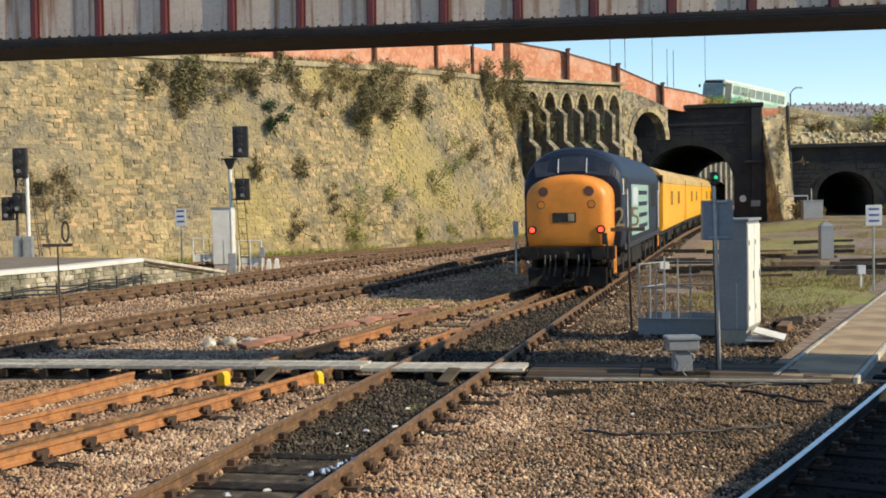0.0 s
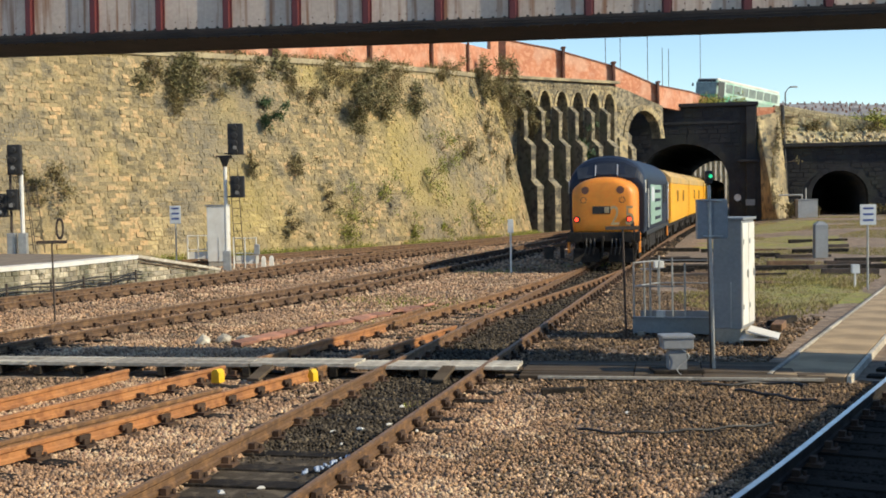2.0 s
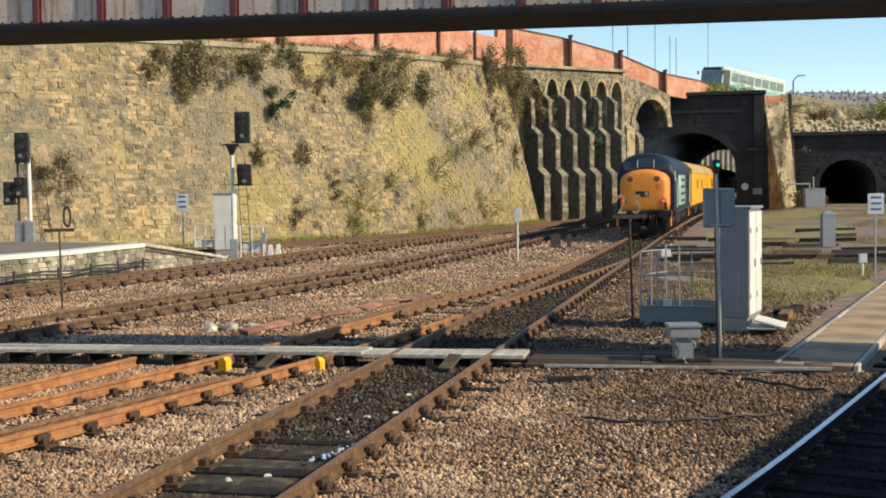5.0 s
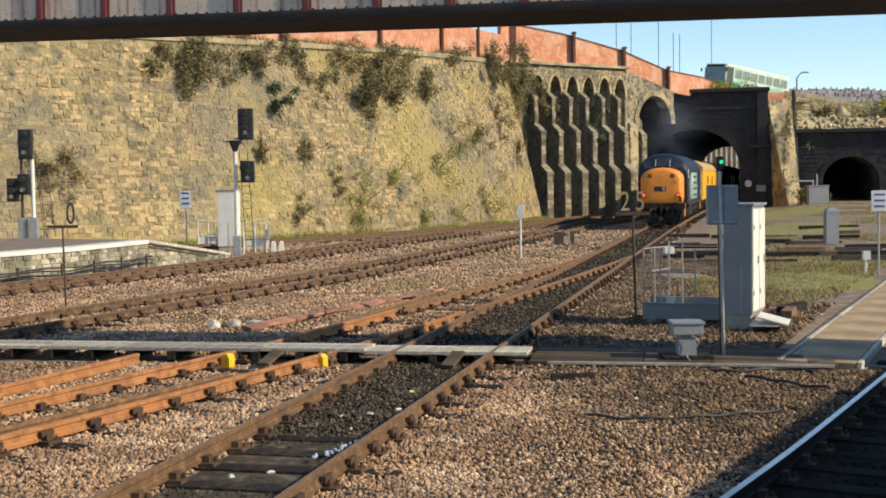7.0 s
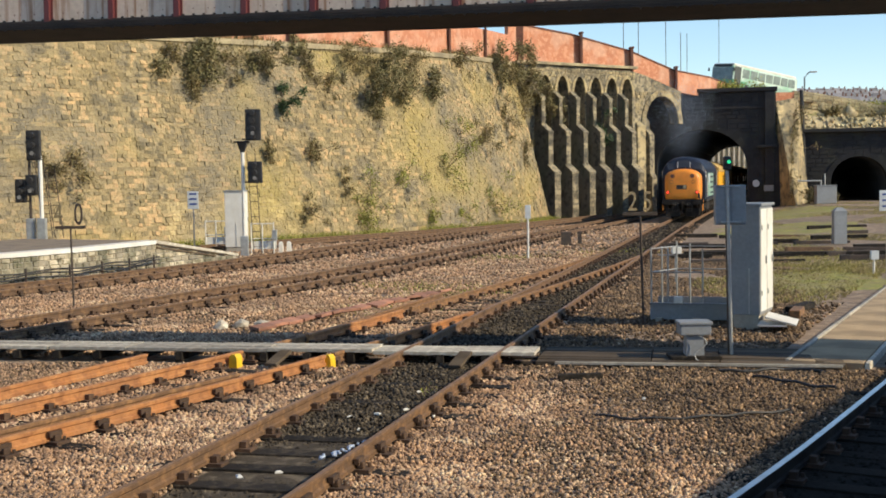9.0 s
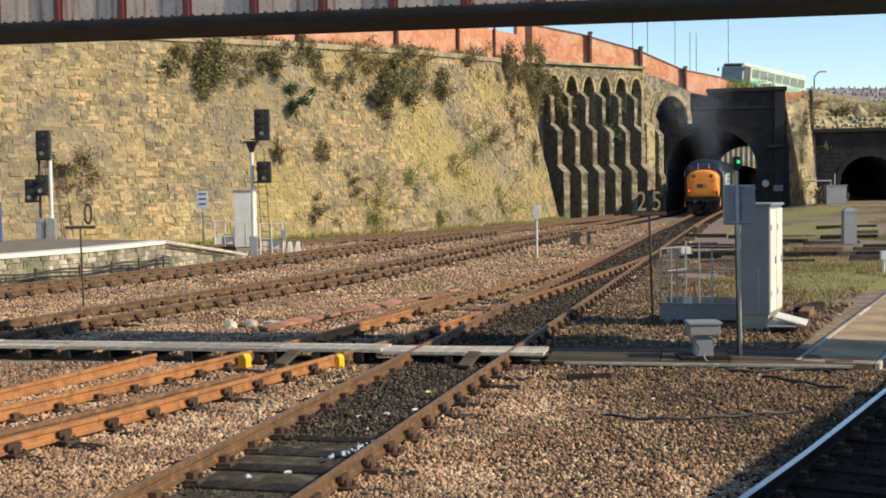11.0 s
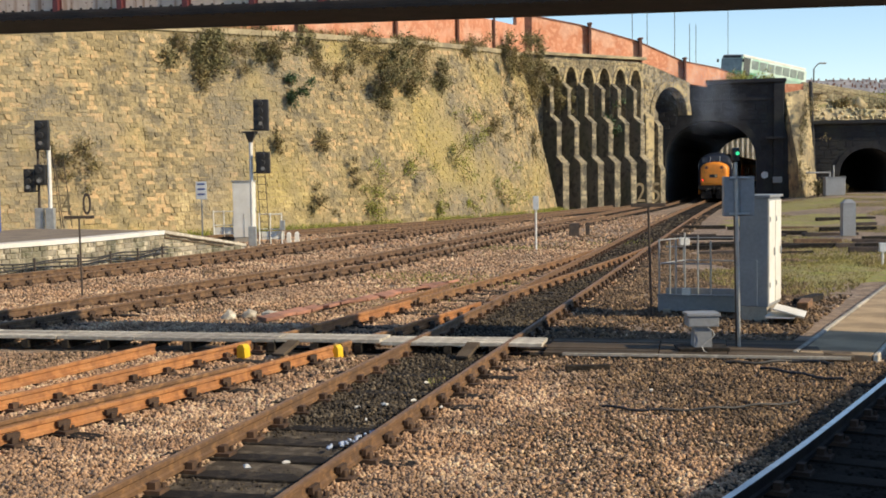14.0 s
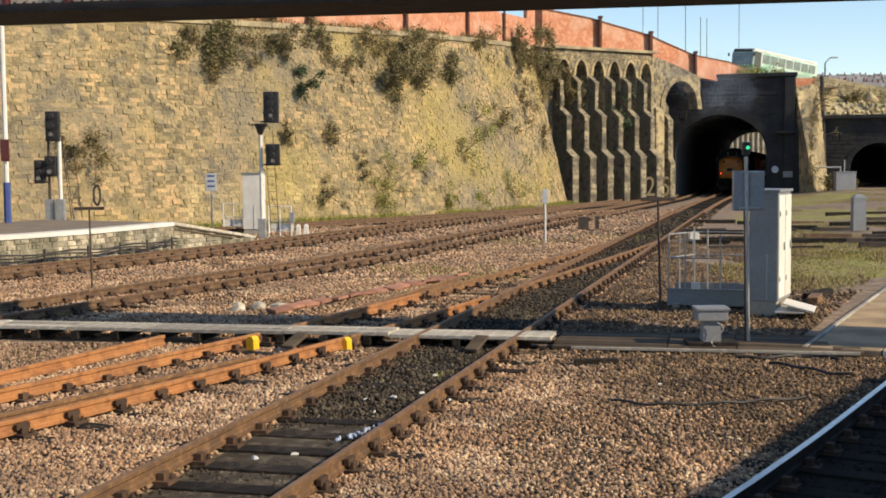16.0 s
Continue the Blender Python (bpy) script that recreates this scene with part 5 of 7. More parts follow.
def notice_sign(m, h, w, hh, label, bars=3):
    t = thing("notice_sign", m, label, "sign")
    part("post", rods(0.03, ((0, 0, 0), (0, 0, h))), M_STEEL, t)
    b = part("sign_board", boxes(((0, -0.04, h - hh / 2 + 0.03), (w, 0.03, hh), 0.006)), M_SIGNGREY, t)
    for k in range(bars):
        part("text_bar", boxes(((0, -0.058, h - 0.08 - k * hh / (bars + 0.5)), (w * 0.66, 0.006, hh * 0.1))), M_BLUEPOLE, b)


notice_sign(Matrix.Translation((11.75, 33.9, BED)), 2.3, 0.44, 0.56, "grey notice board with blue lettering bars on a post")
notice_sign(Matrix.Translation((-11.0, 52.3, BED)), 2.5, 0.46, 0.75, "pale blue notice board on a white post beside the platform ramp")


def marker_post(m, h, label, head):
    t = thing("marker_post", m, label, "marker post")
    part("post", rods(0.035, ((0, 0, -0.03), (0, 0, h))), M_WHITE, t)
    part("plate", boxes(((0, -0.04, h - 0.1), head, 0.01)), M_SIGNGREY, t)


marker_post(Matrix.Translation((2.58, 43.9, BED)), 1.75, "white marker post with a small grey plate in the ballast", (0.2, 0.08, 0.48))
marker_post(Matrix.Translation((11.77, 35.0, BED)), 0.6, "short white post with a plate beside the path", (0.22, 0.12, 0.25))


def stump(m, w, h, mat, label, name="bollard", peak=0.0):
    t = thing(name, m, label, name.replace("_", " "))
    part("shaft", loft([[Vector((x * w / 2, y * w / 2.6, z)) for x, y in ((-1, -1), (1, -1), (1, 1), (-1, 1))] for z in (-0.05, h)]), mat, t)
    part("cap", loft([[Vector((x * w * k, y * w * k, z)) for x, y in ((-1, -0.8), (1, -0.8), (1, 0.8), (-1, 0.8))] for k, z in ((0.52, h), (0.5, h + 0.05), (0.2, h + 0.06 + peak))]), mat, t)


stump(Matrix.Translation((15.3, 49.6, -0.12)), 0.5, 1.22, M_GREYCAB, "grey pillar case with a peaked cap standing in grass", "pillar_case", 0.12)
stump(Matrix.Translation((4.68, 52.4, BED)), 0.4, 0.5, M_IRON, "short dark iron stump beside the line", "bollard")
stump(Matrix.Translation((5.3, 52.9, BED)), 0.16, 0.5, M_IRON, "thin dark iron stump beside the line", "bollard")


def colour_light(m, label, heads, h, bracket=True, paint=None):
    """A mast with heads (x, z, width, height) and a ladder behind."""
    t = thing("colour_light_signal", m, label, "railway signal", "mast signals")
    part("mast", rods(0.075 if paint is None else 0.05, ((0, 0, -0.05), (0, 0, h))), paint or M_WHITE, t, "" if paint else "white painted mast")
    part("base_case", boxes(((0, 0, 0.35), (0.3, 0.25, 0.8), 0.02)), M_STEEL, t)
    for x, z, w, hh in heads:
        hd = part("signal_head", boxes(((x, -0.12, z), (w, 0.22, hh), 0.04), ((x, -0.02, z), (w * 0.6, 0.25, hh * 0.8), 0.03)), M_BLACK, t, "black signal head")
        n = max(2, int(hh / 0.28))
        for k in range(n):
            zz = z - hh / 2 + hh * (k + 0.5) / n
            bm = bmesh.new()
            rod(bm, (x, -0.22, zz), (x, -0.42, zz - 0.02), min(0.1, w * 0.25), n=12)
            part("hood", bm, M_BLACK, hd)
        part("lens", rod(bmesh.new(), (x + 0.02, -0.43, z - hh * 0.27), (x + 0.02, -0.435, z - hh * 0.27), 0.075, n=14), M_ROOF, hd, "unlit grey lens")
        part("arm", rods(0.03, ((0, 0, z - hh * 0.45), (x, -0.02, z - hh * 0.45))), M_BLACK, t)
    if bracket:
        part("bracket", boxes(((-0.02, 0, heads[0][1] - heads[0][3] / 2 - 0.04), (0.6, 0.4, 0.05), 0.01)), M_BLACK, t)
        part("gusset", loft([[Vector((x * k, y * k, z)) for x, y in ((-1, -1), (1, -1), (1, 1), (-1, 1))] for k, z in ((0.07, heads[0][1] - heads[0][3] / 2 - 0.45), (0.2, heads[0][1] - heads[0][3] / 2 - 0.06))]), M_BLACK, t)
    for s in (-0.16, 0.16):
        part("ladder_stile", rods(0.015, ((0.42 + s, 0.6, 0), (0.3 + s, 0.15, h - 0.4))), M_IRON, t)
    rung = None
    for k in range(int((h - 0.6) / 0.3)):
        f = (0.3 + k * 0.3) / (h - 0.4)
        c = Vector((0.42 - 0.12 * f, 0.6 - 0.45 * f, 0.3 + k * 0.3))
        if rung is None:
            rung = part("ladder_rung", rods(0.011, ((-0.16, 0, 0), (0.16, 0, 0))), M_IRON, t)
            rung.location = c
        else:
            share("ladder_rung", rung, Matrix.Translation(c), t)


colour_light(Matrix.Translation((-8.28, 48.8, BED)), "white signal mast with two black colour-light heads", [(0.46, 5.1, 0.6, 1.22), (0.5, 3.25, 0.55, 0.85)], 4.4)
colour_light(Matrix.Translation((-14.92, 44.8, 0.73)), "white platform signal mast with black heads and ladder", [(-0.17, 3.38, 0.5, 1.08)], 3.0, False)
colour_light(Matrix.Translation((-15.35, 44.9, 0.73)), "dark platform signal post with small black heads", [(0.12, 1.95, 0.42, 0.75), (-0.28, 1.75, 0.4, 0.85)], 3.2, False, M_IRON)


def lamp_post_platform():
    t = thing("platform_lamp_post", Matrix.Translation((-16.05, 42.6, 0.73)), "white platform lamp post with a blue base band", "lamp post")
    part("column", rods(0.09, ((0, 0, 1.35), (0, 0, 8.0))), M_WHITE, t, "white painted column")
    part("base_band", rods(0.13, ((0, 0, 0), (0, 0, 1.4))), M_BLUEPOLE, t, "dark blue lower column")
    part("nameplate", boxes(((0.02, -0.12, 2.5), (0.3, 0.04, 0.75), 0.01)), M_MAROON, t)


lamp_post_platform()


def wall_side_rails(m, label):
    t = thing("guard_rails", m, label, "railing")
    for x in (0, 0.45, 0.9):
        part("post", rods(0.028, ((x, 0, -0.03), (x, 0, 1.25))), M_WHITE, t)
    for z in (0.6, 1.2):
        part("rail", rods(0.022, ((0, 0, z), (0.9, 0, z))), M_WHITE, t)
    part("kick_panel", boxes(((0.5, 0.05, 0.35), (1.0, 0.03, 0.32), 0.005)), M_WHITE, t)
    part("case", boxes(((0.95, -0.1, 0.75), (0.2, 0.16, 0.4), 0.01)), M_STEEL, t)


wall_side_rails(Matrix.Translation((-8.15, 49.6, BED)), "white tubular guard rails beside the signal mast")
wall_side_rails(Matrix.Translation((-10.9, 54.2, BED)), "white tubular guard rails beside the cabinet")


def small_post_pair():
    for x, y in ((-7.05, 50.2), (-6.75, 50.4)):
        t = thing("cable_marker", Matrix.Translation((x, y, BED)), "stubby white cable marker post in the ballast", "marker post", "stubby marker posts")
        part("post", loft([[Vector((a * w, b * w, z)) for a, b in ((-1, -1), (1, -1), (1, 1), (-1, 1))] for w, z in ((0.09, -0.03), (0.08, 0.38), (0.03, 0.45))]), M_WHITE, t)


small_post_pair()


def platform_cables():
    e = spline([(-19.6, 23.7), (-12.5, 34.95), (-11.22, 37.5), (-10.0, 41.8)], 0.4)
    t = thing("cable_run", Matrix(), "sagging black cables on brackets along the platform wall", "cables")
    base = side_of(e, 0.16)
    for k, z in ((0, 0.18), (1, 0.10), (2, 0.0)):
        pts = [p + Vector((0, 0, z + 0.035 * math.sin(i * 0.9 + k))) for i, p in enumerate(base)]
        prof = [(0.025 * math.cos(a), 0.025 * math.sin(a)) for a in [i * math.pi / 3 for i in range(6)]]
        secs = []
        for i, p in enumerate(pts):
            d = (pts[min(i + 1, len(pts) - 1)] - pts[max(i - 1, 0)]).normalized()
            r = Vector((d.y, -d.x, 0))
            secs.append([p + r * a + Vector((0, 0, b)) for a, b in prof])
        part("cable", loft(secs), M_BLACK, t)
    br = None
    for p in base[2::4]:
        if br is None:
            br = part("bracket", boxes(((0, 0, 0.08), (0.06, 0.06, 0.42), 0.008)), M_IRON, t)
            br.location = p
        else:
            share("bracket", br, Matrix.Translation(p), t)


platform_cables()


def crossing_bits():
    for x, y in ((-3.36, 18.72), (-1.92, 18.52)):
        t = thing("yellow_rail_block", Matrix.Translation((x, y, -0.1)) @ Matrix.Rotation(radians(-22), 4, "Z"), "yellow painted block against a rusty rail at the boards", "rail block", "yellow rail blocks")
        part("block", loft([[Vector((a * w, b * 0.08, z)) for a, b in ((-1, -1), (1, -1), (1, 1), (-1, 1))] for w, z in ((0.07, -0.1), (0.065, 0.05), (0.03, 0.1))]), M_SAFETY, t)
    for x, y in ((-2.7, 18.65), (0.05, 18.2)):
        t = thing("timber_ramp", Matrix.Translation((x, y, -0.06)) @ Matrix.Rotation(radians(-22), 4, "Z"), "grey timber wedge ramp leaning on the crossing boards", "timber ramp", "timber wedge ramps")
        part("plank", box(bmesh.new(), (0, 0, 0), (0.2, 0.5, 0.05), 0.01, Matrix.Rotation(0.3, 4, "X")), M_BOARD_D, t)
    rng = random.Random(9)
    for x, y, s in ((2.3, 15.25, 0.06), (-0.28, 14.3, 0.035), (-0.62, 14.75, 0.05), (-0.95, 14.5, 0.06), (-1.25, 14.35, 0.05), (-1.1, 13.6, 0.04), (-0.05, 15.8, 0.035), (-0.5, 16.0, 0.04), (-0.95, 12.95, 0.05), (-2.05, 11.45, 0.09), (-1.7, 11.6, 0.05)):
        t = thing("litter", Matrix.Translation((x, y, BED + 0.035)) @ Matrix.Rotation(rng.uniform(0, 3), 4, "Z"), "scrap of white litter lying in the ballast", "litter", "litter scraps")
        part("scrap", loft([[Vector((a * s * w, b * s * w * 0.45, z)) for a, b in ((-1, -1), (1, -0.7), (0.8, 1), (-0.9, 0.8))] for w, z in ((0.7, 0), (0.8, 0.012), (0.4, 0.025))]), M_WHITE, t)
    c = np.array([(-1.36 + 0.017 * i + rng.uniform(-.05, .05), 12.2 + 0.03 * i + rng.uniform(-.06, .06), BED + 0.04) for i in range(40)])
    clumps("crumpled_plastic", c, np.full(40, 0.03), material("blue_white_plastic", [(0.6, 0.66, 0.75), (0.25, 0.33, 0.5)], 0.4, scale=12, fine=30), "crumpled blue and white plastic shreds by the rail", "litter", np.random.default_rng(1))


crossing_bits()


def ballast_cable(points, r, label):
    """A limp cable lying on the ballast."""
    t = thing("loose_cable", Matrix(), label, "cable", "loose cables")
    pts = spline(points, 0.12)
    pts = [p + Vector((0, 0, BED + 0.03 + 0.012 * math.sin(i * 1.3))) for i, p in enumerate(pts)]
    secs = []
    for i, p in enumerate(pts):
        d = (pts[min(i + 1, len(pts) - 1)] - pts[max(i - 1, 0)]).normalized()
        q = Vector((d.y, -d.x, 0))
        secs.append([p + q * (r * math.cos(k * math.pi / 3)) + Vector((0, 0, r * math.sin(k * math.pi / 3))) for k in range(6)])
    part("sheath", loft(secs), M_BLACK, t)


ballast_cable([(1.59, 14.31), (2.06, 14.05), (2.69, 14.08), (3.36, 14.26), (3.98, 14.45)], 0.016, "thin black cable lying loose on the ballast")
ballast_cable([(3.7, 17.5), (4.1, 17.42), (4.7, 17.55), (5.2, 17.2)], 0.022, "black cable lying beside the walkway edge")
ballast_cable([(4.05, 16.95), (4.3, 16.7), (4.65, 16.1), (4.9, 15.95)], 0.02, "short black cable end on the ballast")


def timber(m, size, label, mat=None):
    t = thing("old_timber", m, label, "timber", "discarded timbers")
    part("beam", box(bmesh.new(), (0, 0, size[2] / 2), size, 0.02), mat or M_SLEEPER, t)


timber(Matrix.Translation((6.75, 24.6, BED - 0.02)) @ Matrix.Rotation(1.2, 4, "Z"), (0.9, 0.22, 0.16), "short brown timber offcut beside the path", M_RAIL)
timber(Matrix.Translation((7.1, 25.6, BED - 0.02)) @ Matrix.Rotation(1.0, 4, "Z"), (1.3, 0.24, 0.14), "old brown timber beside the path")
for x, y, l, a in ((12.5, 43, 3.5, -0.12), (15.6, 43.2, 3.0, 0.04), (13, 52, 2.6, -0.2), (17, 47, 4, 0.08), (9.5, 49, 2.2, -0.25), (9.0, 44, 1.8, -0.12), (11.0, 58, 2.4, -0.15), (19, 62, 3, 0.1), (16.5, 53.5, 2.4, 0.0)):
    timber(Matrix.Translation((x, y, ground_height(x, y) - 0.03)) @ Matrix.Rotation(a, 4, "Z"), (l, 0.28, 0.2), "long dark rotting timber in rough grass")
rng = random.Random(61)
for y, x0, n in ((40.5, 8.6, 4), (43.0, 8.2, 4), (46.0, 10.2, 4), (50.5, 9.6, 3), (57.0, 12.6, 3)):
    for i in range(n):
        x = x0 + i * 2.5 + rng.uniform(-0.5, 0.5)
        timber(Matrix.Translation((x, y + rng.uniform(-0.35, 0.35), ground_height(x, y) - 0.03)) @ Matrix.Rotation(rng.uniform(-0.14, 0.06), 4, "Z") @ Matrix.Rotation(rng.uniform(-0.03, 0.03), 4, "Y"),
               (rng.uniform(1.4, 2.9), rng.uniform(0.1, 0.24), rng.uniform(0.1, 0.22)), "half-buried brown timber in rough grass", rng.choice((M_SLEEPER, M_IRON, M_RAIL_D)))
timber(Matrix.Translation((1.7, 17.1, BED - 0.02)) @ Matrix.Rotation(0.1, 4, "Z"), (0.62, 0.12, 0.1), "short dark timber block on the ballast")
for x, y in ((-4.2, 24.1), (-4.55, 23.85), (-3.8, 24.0)):
    t = thing("pale_rock", Matrix.Translation((x, y, BED)), "pale broken stone lying by the track", "stone", "pale broken stones")
    bm = bmesh.new()
    bmesh.ops.create_icosphere(bm, subdivisions=1, radius=0.17)
    for v in bm.verts:
        v.co *= 1 + 0.5 * noise.noise(v.co * 7 + Vector((x, y, 0)))
        v.co.z = v.co.z * 0.6 + 0.05
    part("rock", bm, M_BOARD, t)


# ---- plants ----
def leaf_cloud(centres, size, rng):
    """(verts, faces) of small bent leaves at centres."""
    n = len(centres)
    a = rng.normal(size=(n, 3))
    a /= np.linalg.norm(a, axis=1)[:, None]
    b = np.cross(a, rng.normal(size=(n, 3)))
    b /= np.linalg.norm(b, axis=1)[:, None]
    c = np.cross(a, b)
    s = size * rng.uniform(0.6, 1.4, (n, 1))
    v = np.stack([centres - a * s, centres + b * s * 0.45 + c * s * 0.15, centres + a * s, centres - b * s * 0.45 + c * s * 0.15], 1).reshape(-1, 3)
    return [tuple(p) for p in v], [(4 * i, 4 * i + 1, 4 * i + 2, 4 * i + 3) for i in range(n)]


def shrub(place, out, r, mat, label, seed, count=500, squash=1.3, leaf=0.1):
    rng = np.random.default_rng(seed)
    t = thing("wall_shrub", Matrix.Translation(place), label, "shrub", "shrubs on the wall")
    o = np.array(out)
    k = 9
    lobes = rng.normal(size=(k, 3)) * np.array([0.5, 0.5, 0.55 * squash]) * r
    lobes += o * np.abs(lobes @ o)[:, None] * 0.6
    pts = lobes[rng.integers(0, k, count)] + rng.normal(size=(count, 3)) * r * 0.21
    pts += o * (r * 0.18)
    depth = pts @ o
    pts += o * np.maximum(0, 0.05 - depth)[:, None]
    tagged(part("leaves", leaf_cloud(pts, leaf, rng), mat, t), kind="stuff")
    bm = bmesh.new()
    for q in lobes:
        rod(bm, -o * 0.1, Vector(q + o * r * 0.2), 0.022, 0.008, 5)
        for _ in range(3):
            e = Vector(q + o * r * 0.25 + rng.normal(size=3) * r * 0.4)
            rod(bm, Vector(q + o * r * 0.2) * 0.7, e, 0.009, 0.004, 4)
    tagged(part("twig_tangle", bm, M_TWIG, t), kind="stuff")


def wall_hit(px, py):
    """The place on the wall's face on the line of sight at the start that leaves by px, py of a unit picture."""
    m = pose(*EYE, *TURNS[0][1:])
    half = math.tan(radians(39.23) / 2)
    way = m.to_3x3() @ Vector(((2 * px - 1) * half, (0.5625 - 2 * py * 0.5625) * half, -1))
    best = None
    for i in range(0, int(WLEN * 2)):
        s = i * 0.5
        p, d, n = wall_at(s, 0.0)
        side = way.x * p.y - way.y * p.x
        if best is None or abs(side) < best[0]:
            k = (p.x * way.x + p.y * way.y) / (way.x ** 2 + way.y ** 2)
            best = (abs(side), s, EYE[2] + way.z * k)
    s, z = best[1], best[2]
    for _ in range(3):
        p, d, n = wall_at(s, z)
        den = way.x * d.y - way.y * d.x
        ds = -(way.x * p.y - way.y * p.x) / den
        s = max(0, min(WLEN, s + ds))
        p, d, n = wall_at(s, z)
        k = (p.x * way.x + p.y * way.y) / (way.x ** 2 + way.y ** 2)
        z = EYE[2] + way.z * k
    return wall_at(s, max(0, z))


SHRUBS = [(275, 122, .5, 2), (328, 150, 1.4, 0), (318, 190, .7, 2), (425, 130, .8, 0), (478, 212, .6, 3), (502, 112, .6, 0), (445, 150, .5, 2), (590, 130, 1.1, 2), (655, 180, 1.5, 0), (637, 225, .7, 0), (700, 140, 1.1, 2), (735, 185, .9, 0), (790, 135, 1.0, 2),
          (850, 150, 1.2, 0), (880, 175, 1.1, 2), (915, 165, 1.0, 0), (930, 205, .9, 2), (105, 330, .8, 2), (530, 305, .6, 2), (585, 355, .5, 2), (520, 400, .6, 2), (830, 275, .8, 2), (640, 390, 1.1, 1), (620, 410, .9, 1), (770, 330, 1.0, 1), (850, 390, 1.0, 1),
          (790, 270, .9, 1), (800, 410, .7, 1), (690, 350, .8, 1), (560, 175, .7, 2), (620, 150, .8, 2), (905, 300, .7, 2), (60, 330, .5, 2), (450, 300, .4, 2), (740, 420, .6, 1), (870, 240, .8, 2), (520, 150, .6, 2), (380, 145, .7, 2)]
M_LEAF_G = material("dark_green_leaf", [(0.035, 0.07, 0.025), (0.06, 0.1, 0.03)], 0.6, scale=1.5, fine=10, bump=0, island=0.5)
for i, (px, py, r, kind) in enumerate(SHRUBS):
    p, d, n = wall_hit(px / 1568, py / 882)
    shrub(p, n, r, (M_LEAF, M_LEAF_Y, M_LEAF_B, M_LEAF_G)[kind],
          ("straggling dark shrub rooted in the stone wall", "yellow-green creeper hanging on the stone wall", "dry brown twiggy shrub on the stone wall", "small dark green bush on the stone wall")[kind],
          i, int((2300, 900, 1300, 2000)[kind] * r * r + 300), 1.4, (0.075, 0.05, 0.06, 0.08)[kind])


def blades(name, spots, height, mat, label, seed):
    """Very many grass blades as one mesh; spots: (x, y, z)."""
    rng = np.random.default_rng(seed)
    a = np.array(spots)
    n = len(a)
    th = rng.uniform(0, math.pi, n)
    w = rng.uniform(0.008, 0.02, n)
    h = height * rng.uniform(0.4, 1.3, n)
    side = np.stack([np.cos(th) * w, np.sin(th) * w, np.zeros(n)], 1)
    tip = np.stack([rng.normal(size=n) * h * 0.35, rng.normal(size=n) * h * 0.35, h], 1)
    v = np.stack([a - side, a + side, a + tip * 0.6 + side * 0.5, a + tip, a + tip * 0.6 - side * 0.5], 1).reshape(-1, 3)
    tagged(part(name, ([tuple(q) for q in v], [tuple(5 * i + k for k in range(5)) for i in range(n)]), mat), label, "grass", kind="stuff")


def weeds():
    rng = random.Random(21)
    spots = []
    for _ in range(9000):
        s = rng.uniform(20, WLEN)
        p, d, n = wall_at(s, 0, 0.1 + abs(rng.gauss(0, 0.5)))
        if noise.noise((s * 0.3, 0, 7)) > -0.15:
            spots.append((p.x, p.y, BED - 0.02))
    tops = []
    for _ in range(7000):
        s = rng.uniform(18, WLEN)
        p, d, n = wall_at(s, wall_top(s), rng.uniform(-0.2, 0.16))
        if noise.noise((s * 0.45, 3, 7)) > -0.1:
            tops.append((p.x, p.y, p.z + (0.26 if rng.random() < 0.6 else -0.15)))
    blades("wall_top_weeds", tops, 0.34, M_LEAF_B, "dry brown weeds along the top of the wall", 8)
    blades("wall_foot_weeds", spots, 0.32, M_LEAF_Y, "yellow-green weeds along the foot of the wall", 5)
    spots = []
    for _ in range(110000):
        y = rng.uniform(27, 96)
        x = rng.uniform(0.2, 0.40) * y + rng.uniform(0, 3)
        o = x - 0.243 * y
        path = x - (4.55 + (y - 18.15) * 0.47)
        if o > 0.5 and not -0.4 < path < 2.0 and noise.noise((x * 0.22, y * 0.16, 2)) > -0.02:
            spots.append((x, y, ground_height(x, y) - 0.01))
    for _ in range(12000):
        a, k = rng.uniform(0, 2 * math.pi), math.sqrt(rng.random()) * 1.15
        x, y = 9.4 + 2.7 * k * math.cos(a) + 1.3 * k * math.sin(a), 33.0 + 5.4 * k * math.sin(a)
        if x < 4.1 + (y - 18.15) * 0.47 and noise.noise((x * 0.7, y * 0.5, 4)) > -0.2:
            spots.append((x, y, ground_height(x, y) + 0.01))
    blades("rough_grass", spots, 0.075, M_BLADE, "rough yellow-green grass beside the lines", 6)
    spots = []
    for cx, cy, r, k in ((0.2, 31, 1.6, 900), (-1.5, 33, 1.2, 500), (2.0, 45, 1.5, 500), (6.0, 47, 2, 500), (-0.35, 16.2, 0.45, 30), (-1.6, 27.0, 1.2, 350)):
        for _ in range(k):
            spots.append((cx + rng.gauss(0, r * 0.6), cy + rng.gauss(0, r * 0.6), BED - 0.02))
    blades("track_weeds", spots, 0.07, M_LEAF_Y, "low green weeds among the ballast", 7)


weeds()


